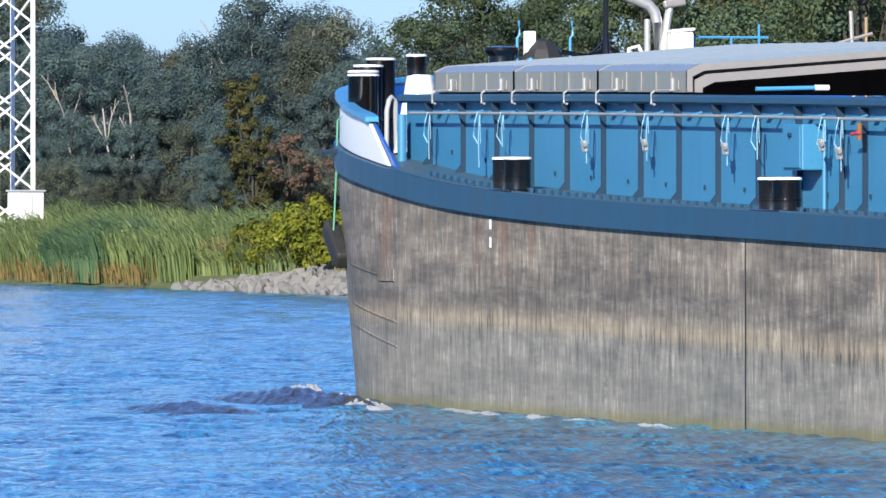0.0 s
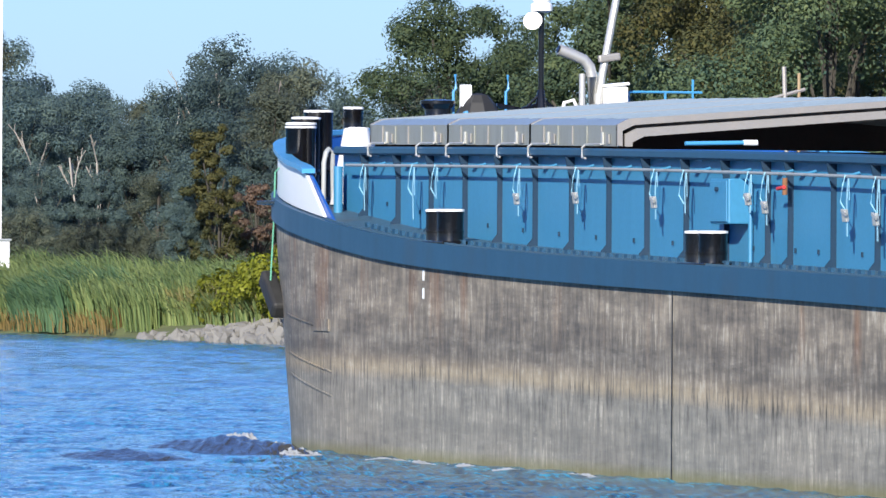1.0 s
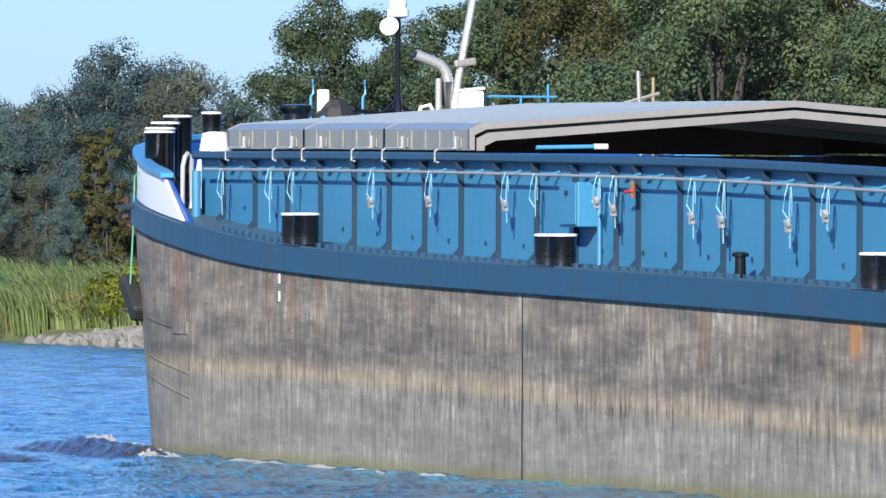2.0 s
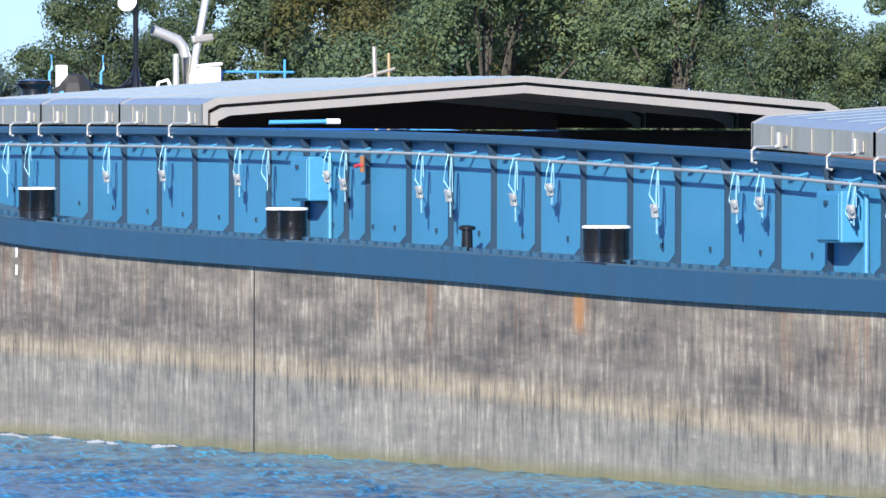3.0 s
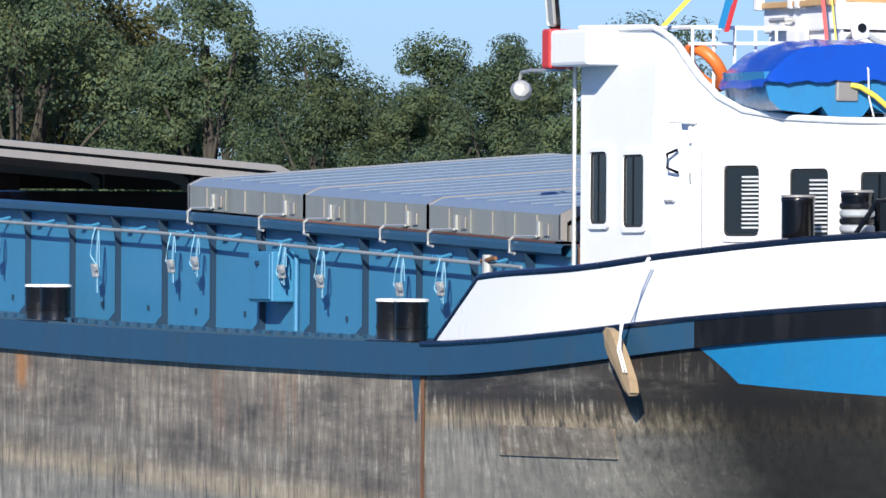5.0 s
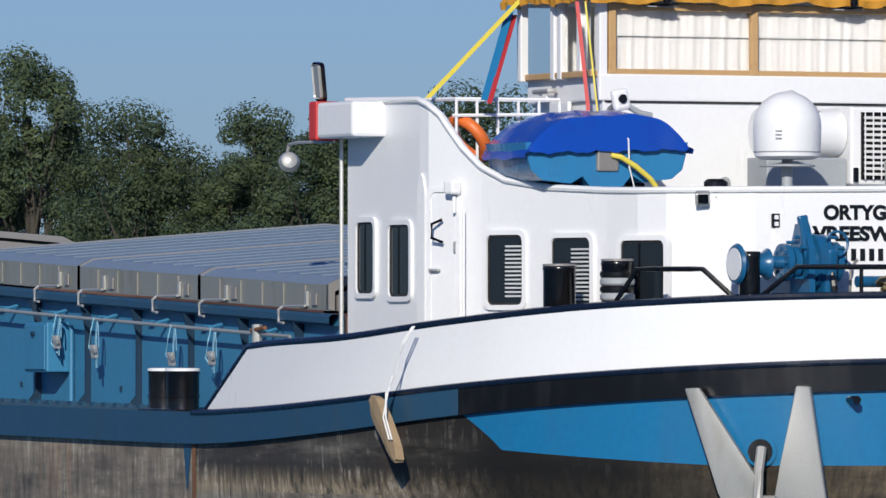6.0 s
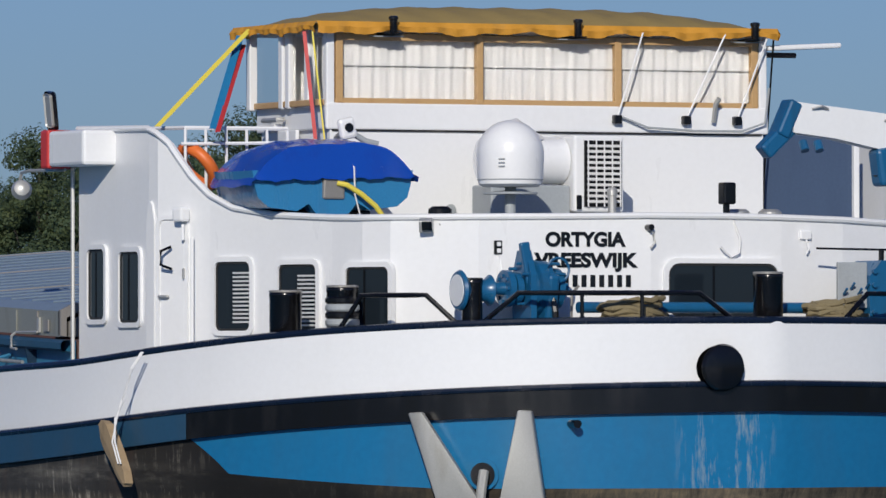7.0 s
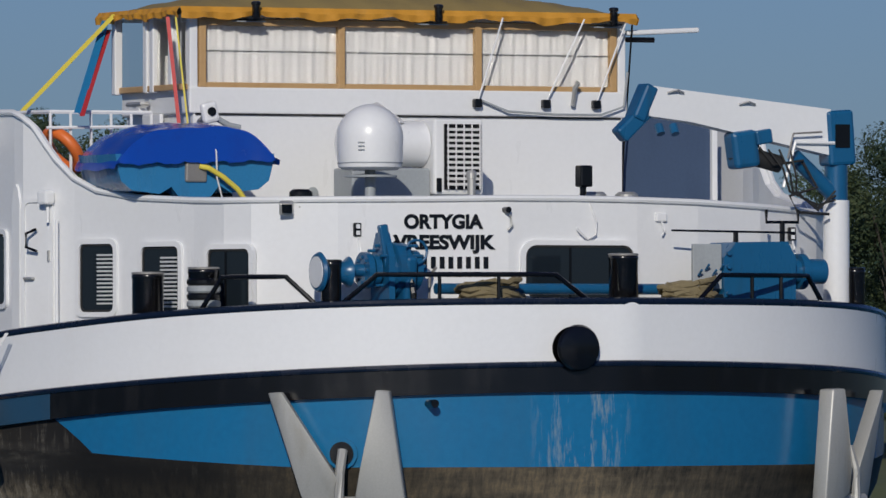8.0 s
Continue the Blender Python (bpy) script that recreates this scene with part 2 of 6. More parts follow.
gp.inputs["Roughness"].default_value = 0.04
CLEAR, gt, gp = nodes_of("clear_glass")
gp.inputs["Transmission Weight"].default_value, gp.inputs["Roughness"].default_value = 1.0, 0.02
gp.inputs["IOR"].default_value = 1.05
RUBBER = paint("black_rubber", (0.02, 0.02, 0.02), 0.6, (0.06, 0.06, 0.06), 0.4, 4)
WOOD = paint("varnished_wood", (0.52, 0.33, 0.15), 0.4, (0.33, 0.18, 0.07), 0.5, 8, False)
OLDWOOD = paint("worn_timber", (0.33, 0.24, 0.14), 0.8, (0.14, 0.1, 0.06), 0.7, 9, relief=0.6)
CURTAIN = paint("white_curtain_cloth", (0.8, 0.8, 0.8), 0.8, (0.6, 0.6, 0.6), 0.3, 4)
TARP = paint("blue_tarpaulin", (0.006, 0.062, 0.4), 0.22, (0.01, 0.03, 0.25), 0.4, 5, False, relief=0.5)
AWNING = paint("yellow_awning_cloth", (0.62, 0.29, 0.03), 0.7, (0.35, 0.2, 0.06), 0.5, 4, False, relief=0.5)
AWNTOP = paint("faded_olive_awning_top", (0.3, 0.22, 0.08), 0.75, (0.18, 0.14, 0.06), 0.5, 3, False, relief=0.4)
BOATBLUE = paint("blue_boat_gelcoat", (0.03, 0.2, 0.42), 0.25, (0.05, 0.12, 0.2), 0.3, 3)
WINCH = paint("blue_winch_paint", (0.01, 0.105, 0.24), 0.3, (0.02, 0.04, 0.06), 0.5, 5)
ROPE = paint("hemp_rope", (0.22, 0.18, 0.1), 0.85, (0.1, 0.08, 0.05), 0.6, 14, False, relief=0.8)
STRAP = paint("pale_blue_webbing", (0.26, 0.5, 0.64), 0.7, (0.2, 0.4, 0.5), 0.3, 8)
YELLOW = paint("yellow_webbing", (0.75, 0.62, 0.08), 0.6, (0.5, 0.4, 0.1), 0.3, 8)
BANDBLUE = paint("deep_blue_webbing", (0.015, 0.2, 0.42), 0.6, (0.02, 0.1, 0.2), 0.3, 8)
PIT = paint("unlit_black_opening", (0.002, 0.002, 0.002), 0.95, (0.003, 0.003, 0.003), 0.3, 4, spec=0.0)
RED = paint("red_paint", (0.55, 0.04, 0.04), 0.45, (0.3, 0.05, 0.04), 0.3, 6)
ORANGE = paint("orange_paint", (0.75, 0.17, 0.03), 0.45, (0.4, 0.1, 0.04), 0.3, 6)
ANCHOR = paint("galvanised_anchor_steel", (0.42, 0.42, 0.4), 0.5, (0.22, 0.2, 0.15), 0.5, 4, metal=0.35)
GREY = paint("grey_paint", (0.35, 0.38, 0.4), 0.45, (0.2, 0.2, 0.2), 0.4, 3)
GREEN = paint("green_rope", (0.1, 0.32, 0.22), 0.8, (0.06, 0.15, 0.1), 0.5, 10)
FOAM = paint("broken_water_foam", (0.36, 0.38, 0.4), 0.6, (0.06, 0.065, 0.07), 0.95, 9, False)
STONE = paint("grey_riprap_stone", (0.17, 0.165, 0.155), 0.85, (0.16, 0.15, 0.13), 0.7, 2, False, relief=0.6)
EARTH = paint("bank_soil_and_grass", (0.1, 0.12, 0.045), 0.9, (0.13, 0.1, 0.05), 0.8, 0.6, False)
BARK = paint("grey_bark", (0.05, 0.045, 0.036), 0.9, (0.06, 0.05, 0.04), 0.6, 3, relief=0.7)
DEADWOOD = paint("bleached_dead_wood", (0.28, 0.26, 0.23), 0.85, (0.2, 0.18, 0.15), 0.5, 4)
# bank leaf tones lightened to stand in for thin haze
LEAF = leaves("broadleaf_foliage", (0.055, 0.105, 0.08), (0.15, 0.185, 0.08))
LEAFWARM = leaves("yellowing_oak_foliage", (0.05, 0.065, 0.034), (0.14, 0.125, 0.045))
# the blue and the paleness of distance haze are mixed into this foliage colour
LEAFFAR = leaves("haze_blued_far_foliage", (0.065, 0.115, 0.135), (0.13, 0.175, 0.145))
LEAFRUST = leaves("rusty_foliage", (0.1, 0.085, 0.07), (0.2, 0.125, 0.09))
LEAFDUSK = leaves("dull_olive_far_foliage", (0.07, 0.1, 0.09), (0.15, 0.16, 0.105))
REED = leaves("reed_leaves", (0.06, 0.12, 0.05), (0.25, 0.29, 0.11), 0.5, 0.16)
WEED = leaves("olive_bank_grass", (0.12, 0.14, 0.045), (0.34, 0.29, 0.12), 0.6, 0.22)
BLUEREED = leaves("blue_green_reed_leaves", (0.05, 0.11, 0.06), (0.14, 0.22, 0.11), 0.5, 0.2)
REEDDRY = leaves("dry_reed_stems", (0.2, 0.14, 0.05), (0.42, 0.3, 0.12))
SHRUB = leaves("yellow_green_shrub", (0.13, 0.16, 0.02), (0.3, 0.31, 0.04))


# ---- building blocks ----
def finish(name, me, material, parent=None, label=""):
    me.materials.append(material)
    ob = new(name, me)
    if parent is not None:
        ob.parent = parent
    if label:
        ob["label"] = label
    return ob


def part(name, bm, material, parent=None, label="", smooth=False):
    """Links a bmesh as one mesh object under a thing or a part."""
    bmesh.ops.recalc_face_normals(bm, faces=bm.faces)
    me = bpy.data.meshes.new(name)
    bm.to_mesh(me)
    bm.free()
    if smooth:
        me.polygons.foreach_set("use_smooth", [True] * len(me.polygons))
        me.set_sharp_from_angle(angle=radians(38))
    return finish(name, me, material, parent, label)


def mesh_part(name, verts, faces, material, parent=None, label="", smooth=False):
    me = bpy.data.meshes.new(name)
    me.from_pydata([tuple(v) for v in verts], [], faces)
    if smooth:
        me.polygons.foreach_set("use_smooth", [True] * len(me.polygons))
    return finish(name, me, material, parent, label)


def empty(name, m=Matrix(), **tags):
    ob = new(name)
    ob.matrix_basis = m
    return tagged(ob, **tags)


def box(bm, size, at, turn=(0, 0, 0), bev=0.0):
    g = bmesh.ops.create_cube(bm, size=1, matrix=pose(*at, *turn) @ Matrix.Diagonal((*size, 1)))
    if bev:
        es = {e for v in g["verts"] for e in v.link_edges}
        bmesh.ops.bevel(bm, geom=list(es), offset=bev, segments=2, affect="EDGES", profile=0.5)
    return bm


def cyl(bm, r, a, b, seg=20, r2=None, caps=True):
    a, b = Vector(a), Vector(b)
    d = b - a
    m = Matrix.Translation((a + b) / 2) @ d.to_track_quat("Z", "Y").to_matrix().to_4x4()
    bmesh.ops.create_cone(bm, cap_ends=caps, segments=seg, radius1=r, radius2=r if r2 is None else r2, depth=d.length, matrix=m)
    return bm


def lathe(bm, rows, at=(0, 0, 0), seg=24):
    """Surface of revolution about z through at; rows of (radius, height)."""
    rings = []
    for r, h in rows:
        rings.append([bm.verts.new((at[0] + r * math.cos(2 * math.pi * i / seg), at[1] + r * math.sin(2 * math.pi * i / seg), at[2] + h)) for i in range(seg)])
    for p, q in zip(rings, rings[1:]):
        for i in range(seg):
            bm.faces.new((p[i], p[(i + 1) % seg], q[(i + 1) % seg], q[i]))
    bm.faces.new(rings[0][::-1])
    bm.faces.new(rings[-1])
    return bm


def pipe(bm, pts, r, seg=8):
    pts = [Vector(p) for p in pts]
    rings = []
    for i, p in enumerate(pts):
        d = (pts[min(i + 1, len(pts) - 1)] - pts[max(i - 1, 0)]).normalized()
        q = d.to_track_quat("Z", "Y").to_matrix()
        rings.append([bm.verts.new(p + q @ Vector((r * math.cos(2 * math.pi * k / seg), r * math.sin(2 * math.pi * k / seg), 0))) for k in range(seg)])
    for a, b in zip(rings, rings[1:]):
        for k in range(seg):
            bm.faces.new((a[k], a[(k + 1) % seg], b[(k + 1) % seg], b[k]))
    bm.faces.new(rings[0][::-1])
    bm.faces.new(rings[-1])
    return bm


def prism(bm, outline, a, b, axis="x"):
    """Solid between two planes of an axis; outline in the two other coordinates."""
    put = {"x": lambda s, p: (s, p[0], p[1]), "y": lambda s, p: (p[0], s, p[1]), "z": lambda s, p: (p[0], p[1], s)}[axis]
    r1 = [bm.verts.new(put(a, p)) for p in outline]
    r2 = [bm.verts.new(put(b, p)) for p in outline]
    n = len(outline)
    for i in range(n):
        bm.faces.new((r1[i], r1[(i + 1) % n], r2[(i + 1) % n], r2[i]))
    bm.faces.new(r1[::-1])
    bm.faces.new(r2)
    return bm


def sheet(bm, rows):
    """Quads over rows of equally many points."""
    g = [[bm.verts.new(p) for p in r] for r in rows]
    for a, b in zip(g, g[1:]):
        for i in range(len(a) - 1):
            bm.faces.new((a[i], a[i + 1], b[i + 1], b[i]))
    return bm


def curve_at(x, table):
    """Smooth curve through a table of (x, value), without overshoot."""
    n = len(table)
    if x <= table[0][0]:
        return table[0][1]
    if x >= table[-1][0]:
        return table[-1][1]
    i = next(k for k in range(n - 1) if x <= table[k + 1][0])
    d = [(table[k + 1][1] - table[k][1]) / (table[k + 1][0] - table[k][0]) for k in range(n - 1)]

    def slope(k):
        if k == 0 or k == n - 1:
            return d[0] if k == 0 else d[-1]
        a, b = d[k - 1], d[k]
        return 0.0 if a * b <= 0 else 2 * a * b / (a + b)

    w = table[i + 1][0] - table[i][0]
    u = (x - table[i][0]) / w
    return ((2 * u ** 3 - 3 * u * u + 1) * table[i][1] + (u ** 3 - 2 * u * u + u) * w * slope(i)
            + (3 * u * u - 2 * u ** 3) * table[i + 1][1] + (u ** 3 - u * u) * w * slope(i + 1))


B = bmesh.new


# ---- water ----
def spaced(stops):
    """Positions along a line: stops of (from, to, step), grown together."""
    out = []
    for a, b, d in stops:
        out += list(np.arange(a, b, d))
    return out + [stops[-1][1]]


def build_water():
    xs = spaced([(-2500, -300, 220), (-300, -190, 6), (-190, -45, 0.5), (-45, 60, 0.27), (60, 70, 0.5), (70, 300, 8), (300, 2500, 220)])
    ys = spaced([(-2500, -60, 220), (-60, -28, 2), (-28, 14, 0.27), (14, 42, 0.5), (42, 60, 6), (60, 2500, 240)])
    X, Y = np.meshgrid(np.array(xs), np.array(ys), indexing="ij")
    r = np.random.RandomState(3)
    Z = np.zeros_like(X)
    for k in range(64):
        lam = 0.62 * (1.9 / 0.62) ** (r.rand() ** 1.3)
        a = r.normal(0.35, 1.0)
        ph = r.uniform(0, 6.28)
        Z += 0.0125 * lam * np.sin((X * math.cos(a) + Y * math.sin(a)) * 6.283 / lam + ph) * (0.6 + 0.4 * np.sin(X * 0.07 * r.rand() + Y * 0.11 * r.rand() + ph))
    Z *= 0.3 * ((X > -200) & (X < 75) & (Y > -30) & (Y < 44))
    n = len(ys)
    v = np.stack([X, Y, Z], -1).reshape(-1, 3)
    i, j = np.meshgrid(np.arange(len(xs) - 1), np.arange(n - 1), indexing="ij")
    a = (i * n + j).ravel()
    f = np.stack([a, a + n, a + n + 1, a + 1], -1)
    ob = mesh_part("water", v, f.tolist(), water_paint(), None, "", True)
    tagged(ob, "wind-rippled canal water with sky blue and wave shading in its colour", "water", "", "structure")


build_water()


# ---- the bank ----
def build_ground():
    xs = spaced([(-2600, -320, 300), (-320, 60, 4), (60, 2600, 300)])
    prof = [(-2600, 3.5), (-300, 3.2), (-60, 2.2), (-42, 1.3), (-38.6, 1.2), (-36.8, -0.3), (-33, -1.6), (36, -1.6), (39.6, -0.25), (40.3, 0.12), (41.2, 0.45), (43, 0.7), (50, 0.9), (70, 1.0), (120, 1.4), (300, 2.5), (2600, 6)]
    rows = []
    r = random.Random(4)
    for x in xs:
        rows.append([(x, y + (r.uniform(-0.25, 0.25) if 39 < y < 45 else 0), z + (r.uniform(-0.06, 0.06) if y > 40 else 0)) for y, z in prof])
    tagged(part("ground", sheet(B(), rows), EARTH), "grassy soil of the canal banks", "ground", "", "structure")


build_ground()


def grass_mesh(name, count, xr, yr, hr, width, mat, label, cat, seed, base, lean=0.35, wind=(0.0, 0.0), fade=0.0):
    """Many bent blades, too many to count."""
    r = np.random.RandomState(seed)
    x, y = r.uniform(*xr, count), yr[0] + (yr[1] - yr[0]) * r.rand(count) ** 1.2
    patch = 0.86 + 0.1 * np.sin(x * 0.5 + 3 * np.sin(x * 0.13)) * np.sin(y * 0.9 + 1) + 0.07 * np.sin(x * 1.3 + y)
    h = r.uniform(*hr, count) * patch * (1 - fade * (x - xr[0]) / (xr[1] - xr[0]))
    az, ln = r.uniform(0, 6.28, count), r.uniform(0.05, lean, count) * h
    w = width * r.uniform(0.6, 1.4, count)
    z0 = np.interp(y, [b[0] for b in base], [b[1] for b in base])
    sx, sy = w * np.cos(az + 1.57), w * np.sin(az + 1.57)
    dx, dy = ln * np.cos(az) + wind[0] * h, ln * np.sin(az) + wind[1] * h
    p = np.zeros((count, 7, 3))
    for k, (f, u, v) in enumerate(((-0.05, 0.0, 1.0), (0.5, 0.12, 1.1), (0.86, 0.45, 0.8))):
        p[:, 2 * k] = np.stack([x - sx * v + dx * u, y - sy * v + dy * u, z0 + h * f], -1)
        p[:, 2 * k + 1] = np.stack([x + sx * v + dx * u, y + sy * v + dy * u, z0 + h * f], -1)
    p[:, 6] = np.stack([x + dx, y + dy, z0 + h * r.uniform(0.78, 1.05, count)], -1)
    q = 7 * np.arange(count)[:, None]
    faces = (q + np.array([0, 1, 3, 2])).tolist() + (q + np.array([2, 3, 5, 4])).tolist() + (q + np.array([4, 5, 6])).tolist()
    tagged(mesh_part(name, p.reshape(-1, 3), faces, mat), label, cat, "", "stuff")


BASE = [(39, -0.2), (41, 0.4), (43, 0.7), (50, 0.9), (70, 1.0)]
WIND = (-0.12, -0.34)
grass_mesh("reed_bed", 26000, (-222, -161), (40.6, 50), (1.7, 2.5), 0.022, REED, "tall green wind-bent reeds along the water's edge", "reeds", 5, BASE, 0.6, WIND, 0.2)
grass_mesh("reed_clump", 4200, (-177, -170), (40.2, 43), (1.3, 2.0), 0.026, BLUEREED, "darker blue-green clump of reeds", "reeds", 15, BASE, 0.45, WIND)
grass_mesh("reed_clump", 2600, (-192, -186), (40.4, 43), (1.2, 1.8), 0.026, BLUEREED, "darker blue-green clump of reeds", "reeds", 16, BASE, 0.45, WIND)
grass_mesh("dry_reed_stems", 2000, (-222, -164), (40.0, 42.0), (0.3, 0.95), 0.02, REEDDRY, "dry straw-coloured reed stems at the waterline", "reeds", 6, BASE, 0.8, WIND)
grass_mesh("bank_grass", 20000, (-172, -110), (41.3, 54), (0.8, 1.7), 0.022, WEED, "olive and straw-coloured tall grass on the bank", "grass", 7, BASE, 0.7, WIND)
grass_mesh("bank_herbs", 7000, (-172, -150), (41.2, 47), (0.7, 1.35), 0.03, REED, "mixed green herbs in the bank grass", "herbs", 17, BASE, 0.9, WIND)


def leaf_cloud(r, centres, radii, per, size, flat=0.8):
    """Small leaf quads on the outer shells of many clumps."""
    n = len(centres) * per
    c, rad = np.repeat(centres, per, 0), np.repeat(radii, per)
    d = r.normal(size=(n, 3))
    d /= np.linalg.norm(d, axis=1)[:, None]
    p = c + d * (rad * r.uniform(0.55, 1.06, n))[:, None] * np.array([1, 1, flat])
    nrm = d * 1.2 + r.normal(size=(n, 3)) * 0.34 + np.array([0, 0, 0.35])
    nrm /= np.linalg.norm(nrm, axis=1)[:, None]
    t = np.cross(nrm, r.normal(size=(n, 3)))
    t /= np.linalg.norm(t, axis=1)[:, None]
    b = np.cross(nrm, t)
    s = size * r.uniform(0.5, 1.25, n)[:, None]
    q = np.stack([p - t * s, p + b * s * 0.55, p + t * s, p - b * s * 0.55], 1).reshape(-1, 3)
    f = np.arange(4 * n).reshape(-1, 4).tolist()
    return q, f


def tree(seed, h, w, mat, low=0.07, clumps=150, per=420, size=0.058, label="leafy broadleaf tree on the canal bank", lobes=13):
    """Tapered trunk with limbs to each lobe of the crown; lobes carry clumps of leaves, with gaps between."""
    r = np.random.RandomState(seed)
    top = empty("tree", label=label, category="tree", group="trees along the bank")
    bm = B()
    pipe(bm, [(0, 0, -0.4), (0.05, 0.02, h * 0.25), (-0.08, 0.1, h * 0.5), (0.05, 0.0, h * 0.8)], h * 0.012, 7)
    lobe = []
    for k in range(lobes):
        q = (k + r.rand()) / lobes
        a = 2.4 * k + r.uniform(-0.5, 0.5)
        z = h * (low + 0.1 + (0.78 - low) * q)
        env = w * 0.5 * math.sin(math.pi * min(1, 0.22 + 0.72 * q)) ** 0.6
        rr = max(0.0, env - w * 0.15) * math.sqrt(r.uniform(0.35, 1.0))
        lobe.append((rr * math.cos(a), rr * math.sin(a), z, w * r.uniform(0.15, 0.23)))
        pipe(bm, [(0, 0, z * 0.5), (rr * 0.5 * math.cos(a), rr * 0.5 * math.sin(a), z * 0.8), lobe[-1][:3]], h * 0.004, 5)
    cs, rs = [], []
    for k in range(clumps):
        x, y, z, rad = lobe[k % lobes]
        d = r.normal(size=3)
        d /= np.linalg.norm(d)
        d[2] = abs(d[2]) if r.rand() < 0.35 else d[2]
        g = rad * r.uniform(0.45, 0.95)
        cs.append((x + d[0] * g, y + d[1] * g, max(h * low, z + d[2] * g * 0.85)))
        rs.append(w * r.uniform(0.055, 0.11))
    part("trunk", bm, BARK, top)
    q, f = leaf_cloud(r, np.array(cs), np.array(rs), per, size)
    mesh_part("crown", q, f, mat, top)
    return top


def sized(x, y, z, rz, s, sz=1.0):
    return pose(x, y, z, 0, 0, rz) @ Matrix.Diagonal((s, s, s * sz, 1))


def along(angle, d):
    """Point d metres off the eye in a compass direction from +y towards +x."""
    return EYE[0] + d * math.sin(radians(angle)), EYE[1] + d * math.cos(radians(angle))


def build_trees():
    near = [tree(11, 10, 8.0, LEAF), tree(12, 10, 7.0, LEAF), tree(13, 10, 8.5, LEAFWARM, label="broadleaf tree with yellowing foliage on the canal bank"),
            tree(14, 10, 6.5, LEAF, 0.05)]
    far = [tree(21, 12, 9.5, LEAFFAR, 0.02, 160, 330, 0.08, "distant woodland tree with haze painted into its blue-green leaves"), tree(22, 12, 6.5, LEAFFAR, 0.03, 130, 330, 0.08, "distant slender woodland tree"),
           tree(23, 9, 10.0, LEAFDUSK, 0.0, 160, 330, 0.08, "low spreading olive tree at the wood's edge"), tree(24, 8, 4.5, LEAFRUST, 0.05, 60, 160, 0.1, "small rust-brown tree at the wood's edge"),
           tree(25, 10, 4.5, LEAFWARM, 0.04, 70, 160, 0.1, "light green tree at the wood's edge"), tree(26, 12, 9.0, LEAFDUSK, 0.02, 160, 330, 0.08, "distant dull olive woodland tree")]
    r = random.Random(9)
    used = set()

    def put(src, x, y, s, sz=1.0):
        m = sized(x, y, 0.8, r.uniform(0, 360), s, sz)
        if src.name not in used:
            used.add(src.name)
            src.matrix_basis = m
        else:
            copy_thing(src, m @ Matrix.Diagonal([1 / q for q in src.matrix_basis.to_scale()] + [1]))

    # the row on the bank, seen over the ship
    a = -72.1
    while a < -58.5:
        t = (a + 72.1) / 13.6
        d = 94 / math.cos(radians(a))
        x, y = along(a, d)
        tall = float(np.interp(a, [-72.2, -71.2, -70, -68.7, -68.1, -67.3, -66.6, -65, -62, -61, -58], [13, 15, 15, 13, 10.8, 10.2, 11.2, 8.4, 7.8, 8.9, 9.5]))
        warm = -71.9 < a < -69.6
        src = near[2] if warm and r.random() < 0.55 else near[r.choice([0, 1, 3])]
        tall = tall - 0.8
        put(src, x + r.uniform(-2, 2), y + r.uniform(-2, 3), tall / 10 * r.uniform(0.93, 1.03))
        bx, by = along(a + 0.35, d + 14)
        put(near[r.choice([0, 1, 3])], bx, by, tall / 10 * r.uniform(0.8, 0.95))
        a += (0.46 if -68.6 < a < -65.5 else 0.62) + 0.12 * r.random() + 0.2 * t
    # the wood far off beyond the bow
    ridge = lambda a: float(np.interp(a, [-76.5, -75.3, -75.0, -74.85, -74.4, -73.95, -73.85, -73.2, -73.05, -72.6, -72.2, -71.8], [13.5, 12.6, 11.6, 10.3, 9.9, 10.2, 11.9, 11.6, 10.0, 9.9, 11.5, 11.5]))
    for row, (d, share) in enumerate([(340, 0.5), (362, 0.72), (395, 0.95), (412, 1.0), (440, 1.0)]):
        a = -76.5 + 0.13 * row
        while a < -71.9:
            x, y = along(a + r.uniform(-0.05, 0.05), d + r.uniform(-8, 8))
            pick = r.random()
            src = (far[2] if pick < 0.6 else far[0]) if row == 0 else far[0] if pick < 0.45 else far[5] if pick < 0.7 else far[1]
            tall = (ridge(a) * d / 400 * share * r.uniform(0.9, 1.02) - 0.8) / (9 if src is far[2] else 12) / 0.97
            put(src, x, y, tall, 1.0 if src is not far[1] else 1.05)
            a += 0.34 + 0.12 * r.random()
    for ang, d, src, s in [(-73.42, 330, far[3], 0.62), (-73.7, 332, far[4], 0.75), (-73.65, 326, far[4], 0.5), (-73.2, 336, far[3], 0.5)]:
        put(src, *along(ang, d), s)
    for src in near + far:
        if src.name not in used:
            put(src, *along(-57, 260), 0.5)


build_trees()


